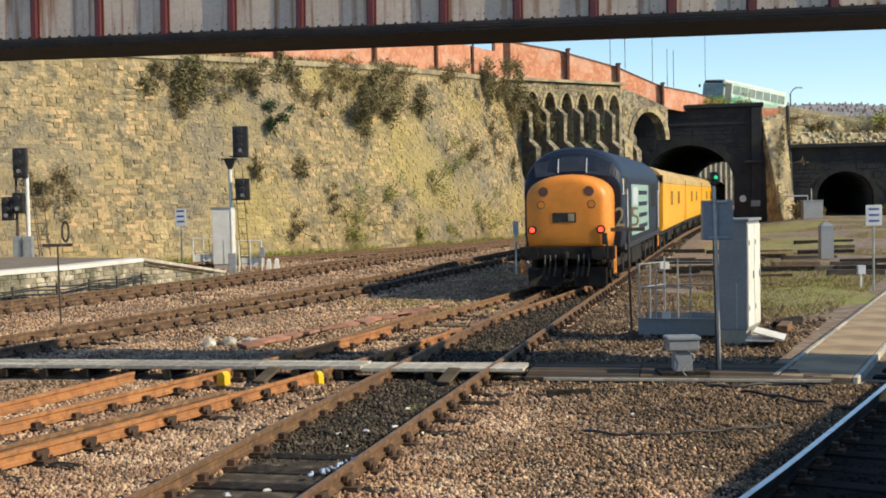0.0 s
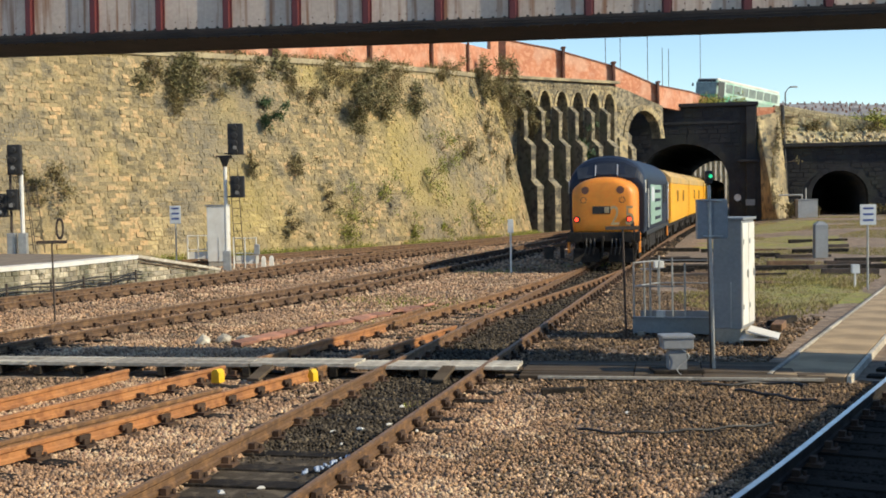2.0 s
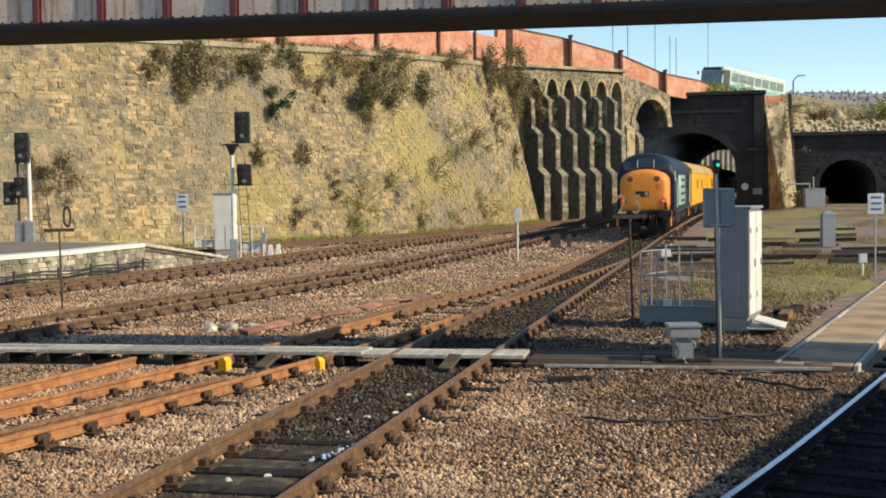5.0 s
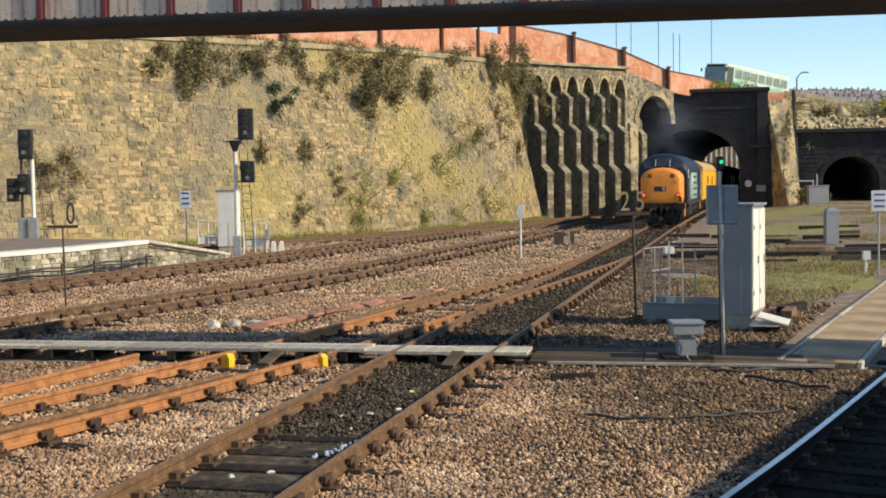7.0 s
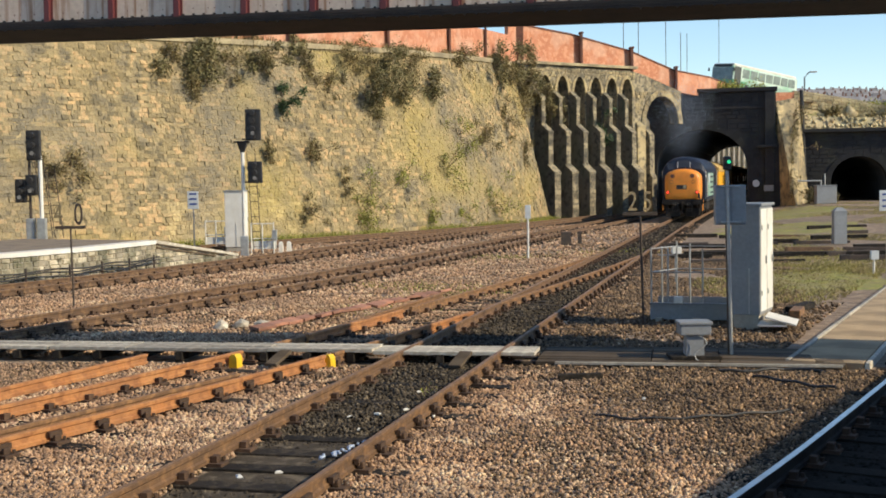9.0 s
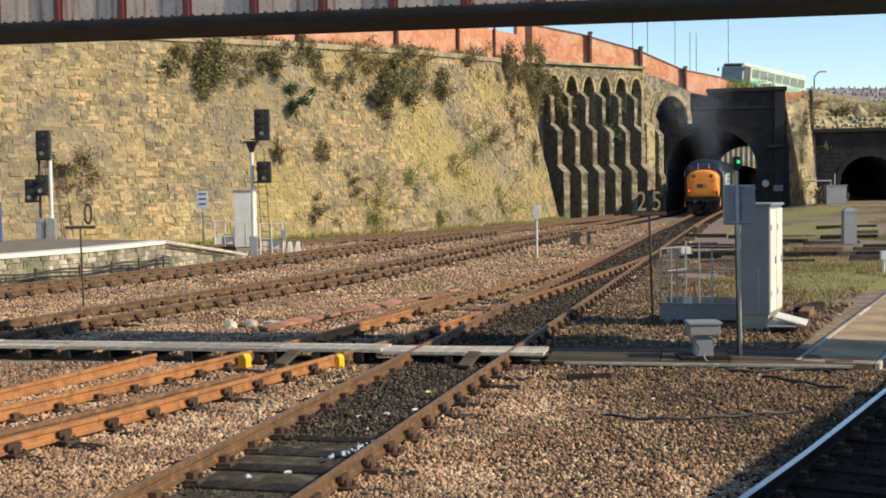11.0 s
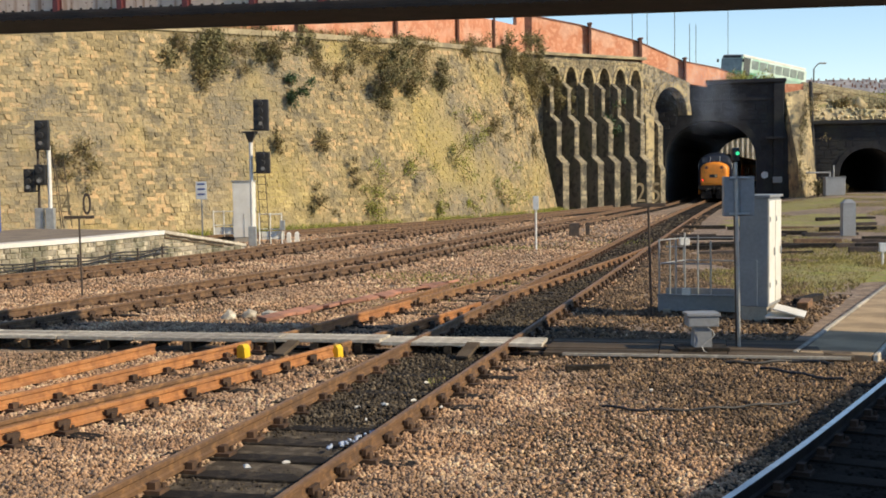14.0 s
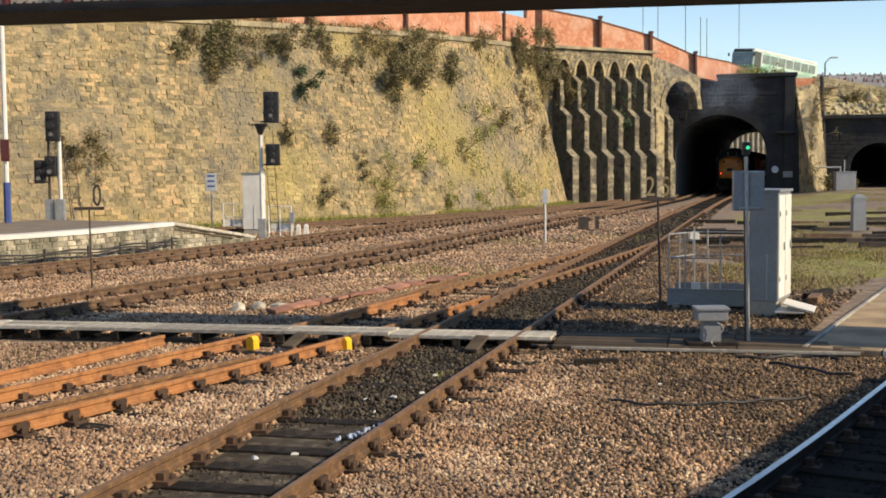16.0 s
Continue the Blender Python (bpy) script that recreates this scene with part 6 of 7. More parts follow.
def turf():
    rng = random.Random(3)
    for cx, cy, rx, ry in ((9.6, 33.0, 2.6, 5.2), (17.5, 64, 5.5, 9.0), (23.0, 84, 5.0, 11)):
        n = 40
        vs = [(cx, cy, ground_height(cx, cy) + 0.05)]
        for ring in (0.5, 1.0):
            for i in range(n):
                a = 2 * math.pi * i / n
                k = ring * (1 + 0.3 * noise.noise((math.cos(a) * 2, math.sin(a) * 2, cx)) + 0.25 * noise.noise((math.cos(a) * 7, math.sin(a) * 7, cx)))
                x, y = cx + rx * k * math.cos(a) + 0.25 * ry * k * math.sin(a), cy + ry * k * math.sin(a)
                vs.append((x, y, ground_height(x, y) + (0.04 if ring < 1 else -0.06)))
        fs = [(0, 1 + i, 1 + (i + 1) % n) for i in range(n)] + [(1 + i, 1 + n + i, 1 + n + (i + 1) % n, 1 + (i + 1) % n) for i in range(n)]
        tagged(part("turf_patch", (vs, fs), M_GRASS_G, smooth=True), "mossy yellow-green turf beside the tracks", "grass", kind="structure")


turf()


# ---- right-hand tunnel, hill and skyline ----
def right_tunnel():
    t = thing("right_portal", Matrix(), "tunnel mouth in shade-dark stone with a pale coping", "tunnel portal", kind="structure")
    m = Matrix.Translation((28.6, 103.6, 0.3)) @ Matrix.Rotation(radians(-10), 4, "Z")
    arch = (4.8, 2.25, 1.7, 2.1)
    # shade on this face is put into the near-black stone colour
    part("face", slab_with_arches(-0.2, 16, -0.6, 5.8, [arch], 1.0, m), M_NEARBLACK, t)
    voussoirs(*arch, m, M_NEARBLACK, t, 13, 0.4, 0.08)
    ashlar("blocks", t, m, 0.0, 15.8, -0.2, 5.5, M_NEARBLACK, in_arch(*arch, 0.4), seed=6)
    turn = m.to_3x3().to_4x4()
    part("coping", box(bmesh.new(), m @ Vector((7.8, 0.2, 5.95)), (16.4, 1.4, 0.3), 0.04, turn), M_NEARBLACK, t)
    part("lining", loft([[m @ Vector((x, y, z)) for x, z in ([(2.55, -0.5)] + arch_pts(*arch) + [(7.05, -0.5), (9, -0.5), (9, 5), (1.9, 5), (1.9, -0.5)])] for y in (1.0, 40)]), M_LINING, t)
    part("upper_wall", loft([[m @ Vector((x, y, z)) for y, z in ((0.8, 6.1), (2.2, 7.3 - 0.045 * x), (7, 7.3 - 0.045 * x), (7, 6.1))] for x in (-0.4, 16)]), M_BANKSTONE, t)
    part("pipe", rods(0.16, (m @ Vector((0.55, -0.35, -0.4)), m @ Vector((0.2, -0.2, 9.3)))), M_BLACK, t)


right_tunnel()


def wing():
    """Sunlit raking wall between the two tunnel mouths."""
    t = thing("wing_wall", Matrix(), "sunlit raking stone wing wall between the tunnel mouths", "wing wall", kind="structure")
    b0, b1 = Vector((26.95, 98.0, -0.3)), Vector((29.2, 102.5, -0.3))
    c0, c1 = PORTAL @ Vector((1.55, 0.3, 8.6)), Vector((28.4, 103.2, 9.0))
    core = [[b0, c0, c0 + Vector((-1, 4, 0)), b0 + Vector((-1.0, 8, 0))], [b1, c1, c1 + Vector((-1, 3, 0)), b1 + Vector((-1.0, 3, 0))]]
    part("core", loft(core), M_BUTTRESS, t)
    rng = random.Random(17)
    vs, fs = [], []
    n = (b1 - b0).cross(c0 - b0).normalized()
    if n.x < 0:
        n = -n
    rows = 24
    for r in range(rows):
        x = 0.0
        while x < 1:
            w = min(rng.uniform(0.07, 0.16), 1 - x)
            q = [b0.lerp(b1, a).lerp(c0.lerp(c1, a), z) for a, z in ((x + 0.006, (r + 0.05) / rows), (x + w - 0.006, (r + 0.05) / rows), (x + w - 0.006, (r + 0.95) / rows), (x + 0.006, (r + 0.95) / rows))]
            c = sum(q, Vector()) / 4
            o, pr = len(vs), rng.uniform(0.02, 0.09)
            vs += [p - n * 0.02 for p in q] + [c + (p - c) * 0.88 + n * pr for p in q]
            fs += [tuple(i + o for i in f) for f in ((4, 5, 6, 7), (0, 1, 5, 4), (1, 2, 6, 5), (2, 3, 7, 6), (3, 0, 4, 7))]
            x += w
    tagged(part("blocks", (vs, fs), M_BUTTRESS, t), kind="stuff")
    part("brick_parapet", box(bmesh.new(), (27.2, 103.6, 9.0), (2.0, 0.5, 0.9), 0.03, Matrix.Rotation(radians(10), 4, "Z")), M_BRICK, t)
    # dark raking buttress at the portal's corner
    x0 = 1.4
    poly = [(x0, -0.3), (x0 + 1.7, -0.3), (x0 + 0.1, 6.4), (x0, 6.4)]
    part("raking_buttress", prism(poly, 2.0, PORTAL @ Matrix.Translation((0, -0.2, 0))), M_NEARBLACK, t)


wing()


def upper_parapet():
    """The brick parapet over the arcade, falling towards the portal, then on along the road."""
    line = [(wall_at(WLEN, wall_top(WLEN))[0] - Vector((0.3, 0, 0)), 10.9, 13.6), (arcade_m(0.05) @ Vector((0, 0.5, 0)), 11.1, 13.7), (arcade_m(0.35) @ Vector((0, 0.5, 0)), 11.1, 13.25), (arcade_m(0.71) @ Vector((0, 0.5, 0)), 10.7, 12.3),
            (arcade_m(1.0) @ Vector((0, 0.5, 0)), 9.4, 11.0), (Vector((21.5, 105, 0)), 9.2, 10.9), (Vector((27, 118, 0)), 9.0, 10.8)]
    secs = []
    for p, z0, z1 in line:
        a = Vector((p.x, p.y, 0))
        secs.append([a + Vector((0, 0, z0)), a + Vector((0, 0, z1)), a - AN * 0.4 + Vector((0, 0, z1)), a - AN * 0.4 + Vector((0, 0, z0))])
    part("brickwork", loft(secs), M_BRICK, PARAPET)
    secs = [[q + AN * 0.06 if i < 2 else q - AN * 0.06 for i, q in enumerate((s[1], s[1] + Vector((0, 0, 0.1)), s[2] + Vector((0, 0, 0.1)), s[2]))] for s in secs]
    part("coping", loft(secs), M_BRICK_D, PARAPET)

    def pier(p, z0, z1, w, mat):
        part("pier", boxes(((p.x, p.y, (z0 + z1) / 2), (w, 0.7, z1 - z0), 0.03), ((p.x, p.y, z1 + 0.05), (w + 0.12, 0.8, 0.14), 0.03)), mat, PARAPET)

    pier(arcade_m(0.045) @ Vector((0, 0.3, 0)), 10.9, 13.9, 0.55, M_BRICK_D)
    pier(arcade_m(0.40) @ Vector((0, 0.3, 0)), 11.0, 13.35, 0.2, M_BRICK_D)
    pier(arcade_m(0.71) @ Vector((0, 0.3, 0)), 10.7, 12.5, 0.22, M_BRICK_D)
    pier(arcade_m(1.0) @ Vector((0, 0.3, 0)), 9.4, 11.2, 0.16, M_BRICK_D)
    for s in (WLEN - 5.2, WLEN - 11.0, WLEN - 18, WLEN - 26):
        p, d, n = wall_at(s, wall_top(s))
        pier(p - n * 0.2, wall_top(s) + 0.2, wall_top(s) + 2.4, 0.14, M_BRICK_D)


upper_parapet()


def hill_z(x, y):
    """Height of the near bank over the right tunnel, which falls away to the right."""
    return max(4.5, float(np.interp(y, [108, 112, 118, 126, 140, 160], [6.6, 9.2, 10.2, 10.6, 10.6, 10.0])) - 0.19 * max(0.0, x - 30.0))


def upper_ground():
    """Road and hillside behind the walls."""
    vs, fs = [], []
    rows = []
    for i in range(61):
        s = WLEN * i / 60
        p, d, n = wall_at(s, wall_top(s))
        rows.append((p - n * 0.9, -n, p.z - 0.1))
    secs = [[p + Vector((0, 0, z - p.z)), p + b * 12 + Vector((0, 0, z + 0.2 - p.z)), p + b * 60 + Vector((0, 0, z + 0.5 - p.z)), p + b * 60 + Vector((0, 0, -p.z - 0.5)), p + b * 4 + Vector((0, 0, -p.z - 0.5))] for p, b, z in rows]
    tagged(part("upper_road", loft(secs), M_TARMAC), "asphalt road along the top of the retaining wall", "road", kind="structure")
    a = [Vector(q) for q in ((4, 90.4, 10.3), (9.2, 94.2, 10.3), (17.0, 104.5, 9.0))] + [PORTAL @ Vector((-6.5, 1.6, 9.0)), PORTAL @ Vector((1.4, 1.6, 8.8))]
    b = [Vector(q) for q in ((-14, 140, 11), (0, 150, 11), (14, 160, 10.8), (24, 165, 10.8), (60, 150, 9.8))]
    secs = [[p, p.lerp(q, 0.35) + Vector((0, 0, 0.3)), q, Vector((q.x, q.y, 8.7)), Vector((p.x, p.y, 8.7)) + Vector((0, 1.2, 0))] for p, q in zip(a, b)]
    tagged(part("bridge_road", loft(secs), M_TARMAC), "asphalt road carried over the tunnel mouth", "road", kind="structure")
    # hillside to the right
    xs = [27.5 + 4 * i for i in range(60)]
    ys = [108, 112, 118, 126, 140, 160, 190, 240, 300, 450, 700, 1000, 1300]
    far = [(190, 11.8), (240, 14.0), (300, 17.0), (450, 26.0), (700, 41.0), (1000, 66.0), (1300, 64.0)]
    vs = []
    for y in ys:
        for x in xs:
            q = 27.5 + (x - 27.5) * (1 + max(0, y - 160) / 200) + (y - 108) * 0.28
            if y <= 160:
                z = hill_z(q, y)
            else:
                h = float(np.interp(y, [f[0] for f in far], [f[1] for f in far]))
                z = (2 + (h - 2) * min(1.0, (x - 27.4) / 26) if y < 280 else h) - 0.03 * (x - 27)
            vs.append((q, y, z + 0.35 * noise.noise((x * 0.15, y * 0.15, 1))))
    w = len(xs)
    fs = [(j * w + i, j * w + i + 1, (j + 1) * w + i + 1, (j + 1) * w + i) for j in range(len(ys) - 1) for i in range(w - 1)]
    tagged(part("hillside", (vs, fs), M_RUBBLE, smooth=True), "stony grassy hillside with terraces behind the tunnel mouths", "hill", kind="structure")


upper_ground()
rr = np.random.default_rng(13)
k = 260
xx = rr.uniform(28.3, 45, k)
f = rr.uniform(0, 1, k)
yy = 104.4 + 1.4 * f - 0.176 * (xx - 28.6)
clumps("wall_rubble", np.stack([xx, yy, 6.35 + (1.3 - 0.045 * (xx - 28.6)) * f], 1), rr.uniform(0.12, 0.32, k), M_BANKSTONE, "rough sandstone blocks above the right tunnel mouth", "rubble", rr)
rr = np.random.default_rng(12)
k = 900
yy = rr.uniform(110, 150, k)
xx = 31 + (yy - 108) * 0.28 + rr.uniform(0, 34, k)
zz = np.array([hill_z(x, y) for x, y in zip(xx, yy)])
clumps("hillside_rubble", np.stack([xx, yy, zz], 1), rr.uniform(0.3, 1.1, k), M_BANKSTONE, "tumbled sandstone rubble on the hillside", "rubble", rr)


def terrace_wall(x, y, z, length, h, turn, label):
    t = thing("terrace_wall", Matrix.Translation((x, y, z)) @ Matrix.Rotation(0.187, 4, "Y") @ Matrix.Rotation(turn, 4, "Z"), label, "terrace wall", "terrace walls", "structure")
    part("core", boxes(((length / 2, 0.4, h / 2), (length, 0.7, h), 0.03)), M_COPING, t)
    ashlar("blocks", t, Matrix(), 0, length, 0, h, M_BANKSTONE, None, (0.55, 0.26), int(x))


terrace_wall(30.0, 111.6, 8.3, 20, 1.9, -0.05, "sunlit sandstone terrace wall on the hillside")
terrace_wall(33.0, 119.5, 9.3, 24, 1.4, -0.08, "sunlit sandstone terrace wall higher on the hillside")


def house(m, w, d, h, label, wallm):
    t = thing("house", m, label, "house", "far terraced houses")
    part("wall", boxes(((w / 2, d / 2, h / 2 - 1), (w, d, h + 2))), wallm, t)
    r = part("roof", loft([[Vector((x, -0.3, h)), Vector((x, d / 2, h + d * 0.42)), Vector((x, d + 0.3, h)), Vector((x, d / 2, h - 0.1))] for x in (-0.2, w + 0.2)]), M_FARROOF, t)
    part("chimney", boxes(((w * 0.85, d / 2, h + d * 0.5), (0.8, 0.6, 1.6))), M_BRICK_D, r)
    for k in range(2):
        for z in (h * 0.28, h * 0.72):
            win = part("window", boxes(((w * (0.28 + 0.44 * k), -0.02, z), (1.1, 0.08, 1.3))), M_WHITE, t)
            part("pane", boxes(((w * (0.28 + 0.44 * k), -0.07, z), (0.9, 0.04, 1.1))), M_GLASSD, win)


def houses():
    rng = random.Random(31)
    for row, (y, z, n, x0) in enumerate(((640, 36.5, 34, 175), (710, 42.5, 36, 195), (780, 48.5, 38, 212), (850, 55.0, 38, 232), (930, 62.0, 40, 255))):
        for i in range(n):
            x = x0 + i * 5.6 + rng.uniform(-0.8, 0.8)
            house(Matrix.Translation((x, y + i * 0.5, z - 0.012 * (x - 200) + rng.uniform(-0.8, 0.8))) @ Matrix.Rotation(-0.06 + rng.uniform(-0.05, 0.05), 4, "Z"), 5.2, 5.5, 3.6,
                  "far terraced house with a dark pitched roof", (M_FARWALL, M_FARWALL, M_BRICK_D)[rng.randrange(3)])


houses()


def street_lamp(x, y, z, h, arm, label):
    t = thing("street_lamp", Matrix.Translation((x, y, z)), label, "street lamp", "street lamps")
    part("column", rods(0.075, ((0, 0, -0.2), (0, 0, h))), M_IRON, t)
    part("arm", rods(0.05, ((0, 0, h), (arm * 0.5, 0, h + 0.5)), ((arm * 0.5, 0, h + 0.5), (arm, 0, h + 0.6))), M_IRON, t)
    part("lantern", boxes(((arm * 1.15, 0, h + 0.6), (0.8, 0.3, 0.16), 0.05)), M_STEEL, t)


street_lamp(37.9, 135, hill_z(37.9, 135), 14.0 - hill_z(37.9, 135) - 0.9, 0.8, "grey street lamp on the hillside road")


def thin_pole(x, y, z, h, label):
    t = thing("pole", Matrix.Translation((x, y, z)), label, "pole", "thin dark poles")
    part("shaft", rods(0.028, ((0, 0, -0.3), (0, 0, h))), M_IRON, t)
    part("collar", rods(0.07, ((0, 0, -0.1), (0, 0, 0.9))), M_IRON, t)


for px, top, y in ((1080, 55, 104), (1106, 60, 106), (1154, 60, 108), (1180, 88, 110), (1191, 90, 112), (1247, 55, 126)):
    x = (px - 779) / 2200 * y
    thin_pole(x + 0.02 * y * 0.0, y, 9.6, (342 - top) / 2200 * y + 2.56 - 9.6 + (1.0 if top < 70 else 0), "thin dark pole on the road above the tunnel")


def bush_heap(x, y, z, r, label, seed, mat, count=1500):
    rng = np.random.default_rng(seed)
    t = thing("bush", Matrix.Translation((x, y, z)), label, "bush", "bushes on the bank")
    k = 14
    lobes = rng.normal(size=(k, 3)) * np.array([0.55, 0.4, 0.3]) * r
    lobes[:, 2] = np.abs(lobes[:, 2]) + 0.2 * r
    pts = lobes[rng.integers(0, k, count)] + rng.normal(size=(count, 3)) * r * 0.17
    pts[:, 2] = np.maximum(pts[:, 2], 0.02)
    tagged(part("leaves", leaf_cloud(pts, 0.13, rng), mat, t), kind="stuff")
    bm = bmesh.new()
    for q in lobes:
        rod(bm, (0, 0, -0.15), tuple(q), 0.03, 0.01, 5)
    tagged(part("twig_tangle", bm, M_TWIG, t), kind="stuff")


bush_heap(23.9, 107.6, 9.4, 1.9, "yellow-green bush on top of the tunnel portal", 1, M_LEAF_Y)
bush_heap(22.0, 104, 8.9, 0.9, "brown scrub on top of the tunnel portal", 2, M_LEAF_B, 500)
bush_heap(37.2, 101.0, 0.4, 1.2, "bare brown scrub beside the tunnel mouth", 3, M_LEAF_B, 700)
bush_heap(28.2, 97.5, 0.35, 1.1, "bare brown scrub below the wing wall", 4, M_LEAF_B, 600)
bush_heap(41.5, 118, hill_z(41.5, 118), 2.0, "green bush on the hillside", 5, M_LEAF_Y)
bush_heap(45, 135, hill_z(45, 135), 2.2, "green bush on the hillside", 6, M_LEAF)
for i in range(6):
    a = arcade_m(0.02 + 0.045 * i)
    shrub(a @ Vector((0, -0.15, 9.9 - 0.5 * i)), -a.col[1].xyz.normalized(), 0.9 - 0.06 * i, (M_LEAF_B, M_LEAF)[i % 2], "dry brown creeper at the end of the stone wall", 90 + i, 420, 1.6, 0.09)
a = arcade_m(0.46)
shrub(a @ Vector((0, -0.9, 6.2)), -a.col[1].xyz.normalized(), 0.9, M_LEAF_G, "green ivy growing between the buttresses", 120, 500, 1.9, 0.09)


for i, (x, y, z, r, mat) in enumerate(((26.9, 99.6, 4.6, 0.8, 2), (27.3, 100.6, 6.4, 0.9, 0), (26.6, 98.7, 2.0, 0.7, 2), (27.7, 101.5, 7.6, 0.7, 2))):
    shrub(Vector((x, y, z)), Vector((0.9, -0.43, 0)), r, (M_LEAF, M_LEAF_Y, M_LEAF_B)[mat], "dry creeper growing on the wing wall", 140 + i, 420, 1.5, 0.07)
bush_heap(41.8, 112.0, hill_z(41.8, 112), 2.4, "yellow-green bush on the hillside", 7, M_LEAF_Y, 2600)
bush_heap(38.0, 111.0, hill_z(38, 111), 1.3, "low brown scrub on the hillside", 8, M_LEAF_B, 1000)
bush_heap(33.5, 110.5, hill_z(33.5, 110.5), 0.9, "low brown scrub on the hillside", 9, M_LEAF_B, 700)
bush_heap(36.5, 122, hill_z(36.5, 122), 1.1, "low green scrub on the hillside", 10, M_LEAF, 800)


def far_case(x, y, w, h, label):
    t = thing("relay_case", Matrix.Translation((x, y, ground_height(x, y))), label, "equipment cabinet")
    part("cabinet_body", boxes(((0, 0, h / 2), (w, 0.7, h), 0.02)), M_GREYCAB, t)
    part("cap", boxes(((0, 0, h + 0.03), (w + 0.1, 0.8, 0.06), 0.02)), M_GREYCAB, t)


far_case(28.1, 94.5, 1.5, 1.35, "grey relay case beside the tunnel mouth")
t = thing("pipe_frame", Matrix.Translation((27.6, 97, 0.4)), "grey bent pipe rail beside the relay case", "railing")
part("pipe", rods(0.06, ((-0.9, 0, 1.75), (0.9, 0, 1.75)), ((0.9, 0, 1.8), (0.9, 0, -0.1)), ((1.2, 0, 2.3), (1.2, 0, -0.1))), M_STEEL, t)
t = thing("portal_sign", PORTAL @ Matrix.Translation((0.0, -0.32, 2.0)), "round pale sign plate on the portal wall", "sign")
part("plate", rod(bmesh.new(), (0, 0.2, 0), (0, -0.2, 0), 0.28, n=20), M_SIGNGREY, t)
part("plate_frame", boxes(((1.0, 0, -0.4), (0.75, 0.3, 0.5), 0.03)), M_GREYCAB, t)


def beyond_tunnel():
    """The lit cutting seen through the tunnel."""
    t = thing("cutting_wall", Matrix(), "sunlit ribbed pale wall of the cutting beyond the tunnel", "cutting wall", kind="structure")
    m = PORTAL @ Matrix.Translation((-16, 100, 0)) @ Matrix.Rotation(radians(35), 4, "Z")
    part("core", box(bmesh.new(), m @ Vector((14, 0.5, 5)), (46, 0.8, 12), 0, m.to_3x3().to_4x4()), M_COPING, t)
    rib = None
    for i in range(40):
        mm = m @ Matrix.Translation((-6 + i * 1.0, -0.1, 5))
        if rib is None:
            rib = part("rib", boxes(((0, 0, 0), (0.35, 0.5, 12), 0.05)), M_CONC, t)
            rib.matrix_basis = mm
        else:
            share("rib", rib, mm, t)


beyond_tunnel()


# ---- bus ----
def bus():
    t = thing("bus", Matrix(), "green and white single-decker bus on the upper road", "bus")
    L, W = 12.0, 2.5
    part("lower_body", boxes(((0, L / 2, 0.85), (W, L, 0.95), 0.12)), M_BUSG, t, "green lower panels")
    part("body", boxes(((0, L / 2, 1.75), (W - 0.02, L - 0.04, 1.75), 0.2)), M_BUSBODY, t, "white upper body with green swirls")
    part("roof", boxes(((0, L / 2, 2.72), (W - 0.2, L - 0.4, 0.24), 0.1)), M_WHITE, t)
    part("windscreen", boxes(((0, 0.02, 1.85), (W - 0.2, 0.06, 1.15), 0.02)), M_BUSGLASS, t)
    part("destination_box", boxes(((0, 0.03, 2.6), (W - 0.5, 0.06, 0.25), 0.02)), M_BLACK, t)
    part("bumper", boxes(((0, 0.0, 0.5), (W - 0.1, 0.16, 0.3), 0.04)), M_BLACK, t)
    for s in (-1, 1):
        part("headlight", boxes(((s * 0.95, -0.02, 0.8), (0.35, 0.08, 0.2), 0.03)), M_SIGNGREY, t)
        for k in range(7):
            part("window", boxes(((s * W / 2, 2.2 + k * 1.42, 2.0), (0.04, 1.22, 0.82), 0.01)), M_BUSGLASS, t)
        part("door", boxes(((s * W / 2, 0.75, 1.6), (0.04, 1.1, 1.9), 0.01)), M_GLASSD, t)
        part("stripe", boxes(((s * (W / 2 + 0.012), 6.4, 1.1), (0.02, 7.8, 0.4))), M_MINT, t)
        for y in (2.4, 9.2):
            w = part("wheel", rod(bmesh.new(), (s * 1.0, y, 0.48), (s * 1.27, y, 0.48), 0.48, n=20), M_BLACK, t)
            part("hub", rod(bmesh.new(), (s * 1.27, y, 0.48), (s * 1.29, y, 0.48), 0.26, n=16), M_STEEL, w)
        part("mirror", boxes(((s * 1.42, -0.2, 2.2), (0.16, 0.1, 0.34), 0.03)), M_BLACK, t)
    return t


BUS = bus()


# ---- exhaust haze ----
M_HAZE = material("exhaust_soot_haze", [(0.3, 0.36, 0.46), (0.36, 0.42, 0.52)], 1.0, scale=1, fine=5, bump=0, gloss=0.0)


def smoke():
    """Puffs of very fine soot flakes, let out one after another by the exhaust."""
    rng = np.random.default_rng(41)
    n = 8000
    core = rng.normal(size=(7, 3)) * np.array([0.45, 0.55, 0.4])
    c = core[rng.integers(0, 7, n)] + rng.normal(size=(n, 3)) * np.array([0.42, 0.5, 0.4])
    first = part("smoke_puff", leaf_cloud(c, 0.0092, rng), M_HAZE)
    tagged(first, "thin drifting puff of blue-grey diesel exhaust", "smoke", "exhaust puffs", "stuff")
    out = [first]
    for _ in range(13):
        o = new("smoke_puff", first.data)
        out.append(tagged(o, "thin drifting puff of blue-grey diesel exhaust", "smoke", "exhaust puffs", "stuff"))
    return out


SMOKE = smoke()


# ---- what moves ----
RUN = [(0.0, 32.4), (1.5, 40.2), (3.5, 50.4), (7.0, 67.0), (9.0, 78.4), (12.5, 96.4), (14.5, 105.2), (16.0, 112.0)]


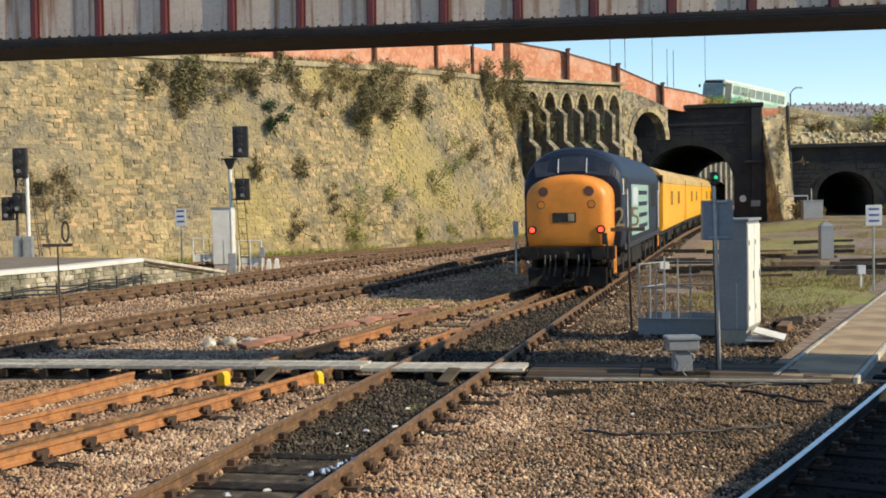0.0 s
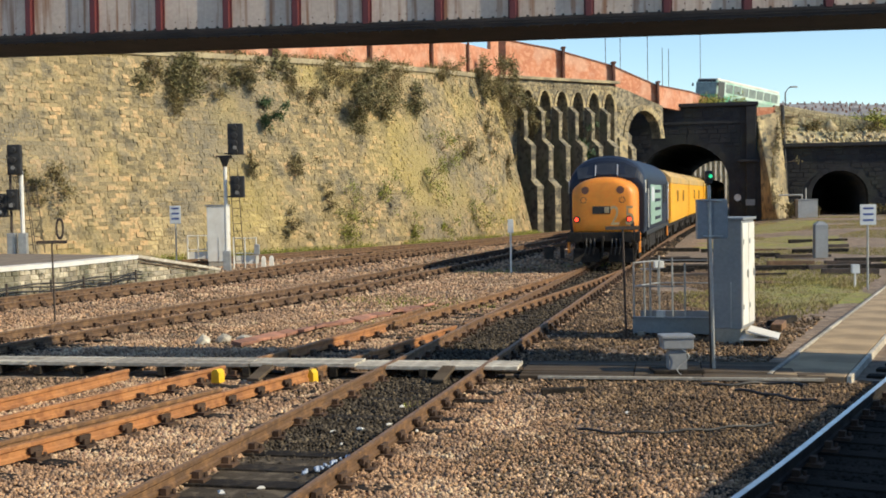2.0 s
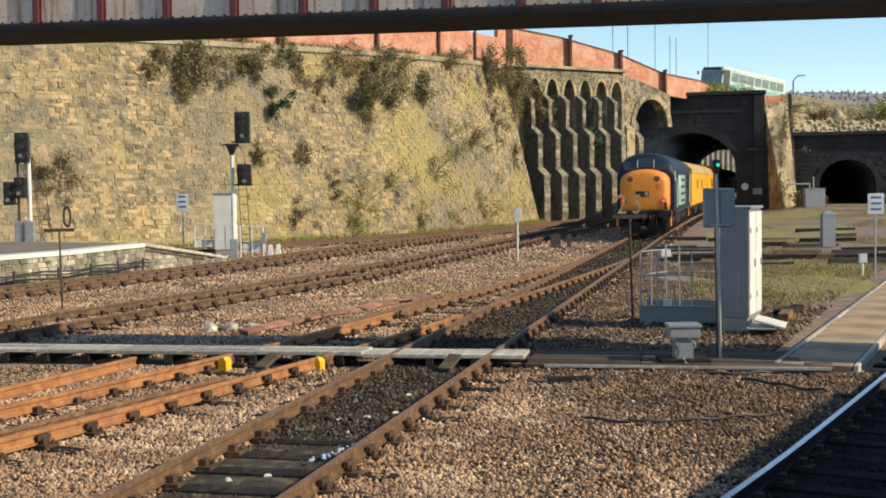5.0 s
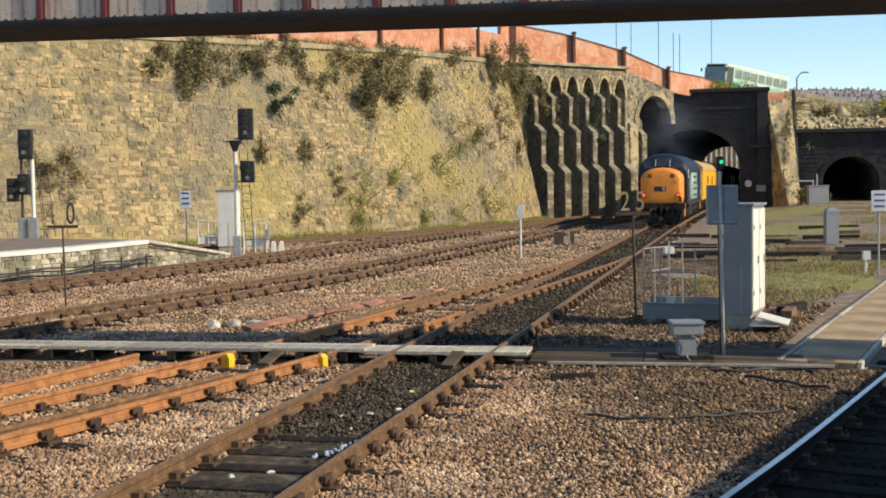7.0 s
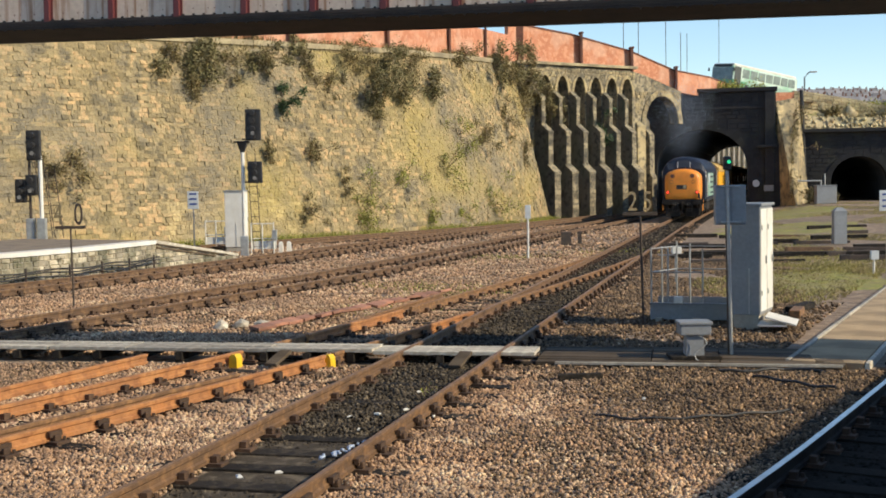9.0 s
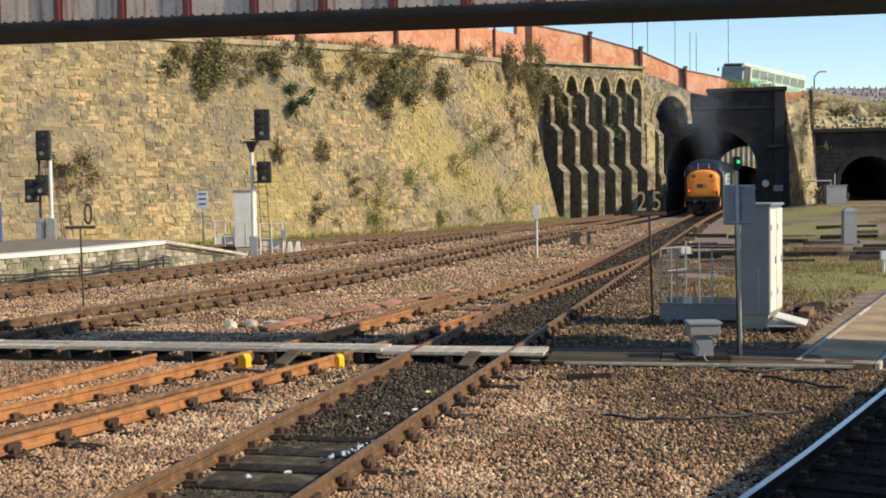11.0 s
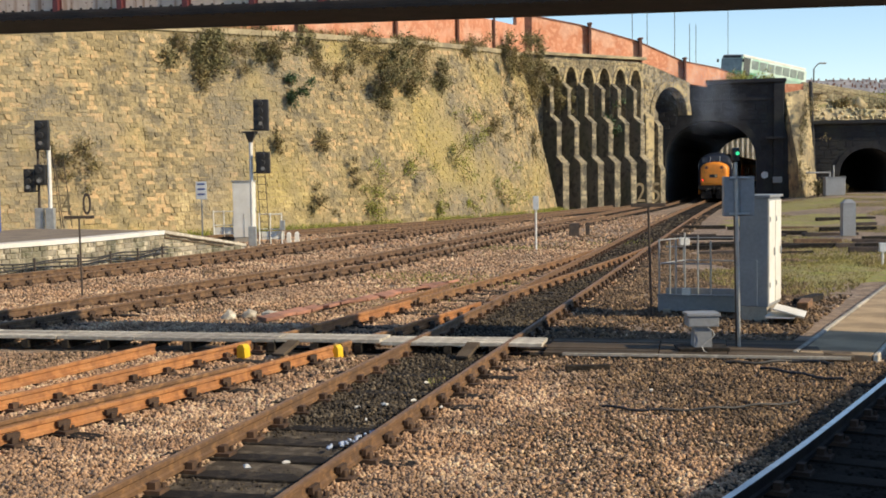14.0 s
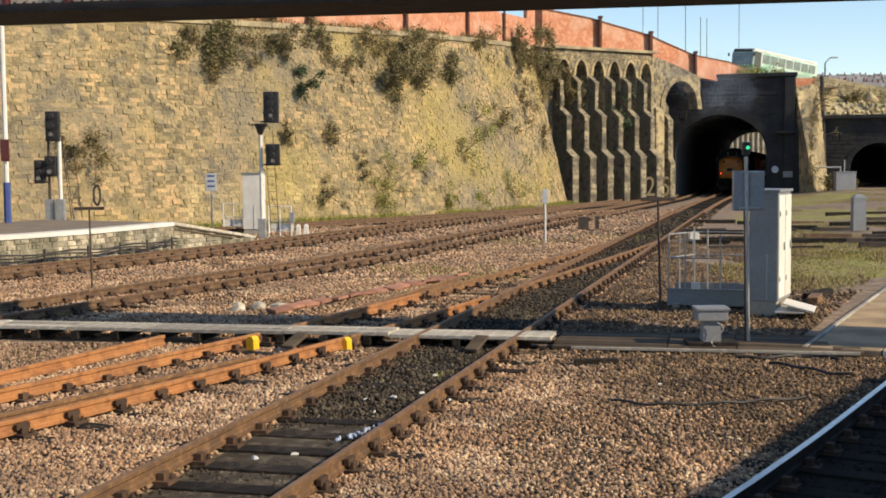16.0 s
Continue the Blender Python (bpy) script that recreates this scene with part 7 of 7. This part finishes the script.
def run_at(t):
    """The loco's place along the line at t, smoothly."""
    for i in range(len(RUN) - 1):
        (t0, a0), (t1, a1) = RUN[i], RUN[i + 1]
        if t <= t1 or i == len(RUN) - 2:
            def slope(j):
                j0, j1 = max(j - 1, 0), min(j + 1, len(RUN) - 1)
                return (RUN[j1][1] - RUN[j0][1]) / (RUN[j1][0] - RUN[j0][0])
            h, k = t1 - t0, (t - t0) / (t1 - t0)
            return ((2 * k ** 3 - 3 * k ** 2 + 1) * a0 + (k ** 3 - 2 * k ** 2 + k) * h * slope(i)
                    + (-2 * k ** 3 + 3 * k ** 2) * a1 + (k ** 3 - k ** 2) * h * slope(i + 1))


def vehicle_pose(a, length):
    p, q = line_at(a + 0.15 * length).translation, line_at(a + 0.85 * length).translation
    d = q - p
    return Matrix.Translation(p - d.normalized() * 0.15 * length) @ Matrix.Rotation(-math.atan2(d.x, d.y), 4, "Z")


def motions():
    times = [0.5 * i for i in range(33)]
    walk(LOCO, [(t, vehicle_pose(run_at(t), 17.6)) for t in times])
    for k, c in enumerate(COACHES):
        walk(c, [(t, vehicle_pose(run_at(t) + 18.5 + 20.3 * k, 19.6)) for t in times])
    at = Matrix.Translation((26.3, 121.0, 10.7)) @ Matrix.Rotation(radians(5.5), 4, "Y") @ Matrix.Rotation(radians(-45), 4, "Z")
    walk(BUS, [(t, Matrix.Translation((-0.5 * min(1.0, t / 5.0) ** 0.8, -0.4 * min(1.0, t / 5.0) ** 0.8, 0)) @ at) for t in times])
    # each puff rides inside the engine room until it is let out, then slows, rises and drifts
    for k, e in enumerate(SMOKE):
        out = 4.6 + 0.72 * k

        def at_time(t):
            if t <= out:
                return vehicle_pose(run_at(t), 17.6) @ Matrix.Translation((0, 8.5, 2.55))
            u = t - out
            a = run_at(out) + 8.5
            ahead = 3.0 * (1 - math.exp(-u / 0.6)) + 1.9 * u
            a = 102.6 - (102.6 - a) * math.exp(-ahead / (102.6 - a)) if a < 102 else a + ahead
            p = line_at(a, 0).translation
            rise = 2.0 * (1 - math.exp(-u / 0.5)) + (4.6 if a < 103 else 1.2) * (1 - math.exp(-u / 5))
            return Matrix.Translation(p + Vector((math.sin(k * 2.3) * (0.3 * min(1.0, u) + (0.22 * u if a < 103 else 0)), 0, 2.55 + rise))) @ Matrix.Rotation(0.9 * k + 0.12 * u, 4, "Z")
        walk(e, [(t, at_time(t)) for t in [0.25 * i for i in range(65)]])
    spin = [i / 15 for i in range(241)]
    for c in COACHES[:3]:
        for e in [o for o in c.children if o.name.startswith("wheelset")]:
            at_rest = Matrix.Translation(e.location)
            walk(e, [(t, at_rest @ Matrix.Rotation(-(run_at(t) - run_at(0)) / 0.46, 4, "X")) for t in spin])
    for e, y, r in LOCO_WHEELS:
        walk(e, [(t, Matrix.Translation((0, y, r)) @ Matrix.Rotation(-(run_at(t) - run_at(0)) / r, 4, "X")) for t in spin])


motions()
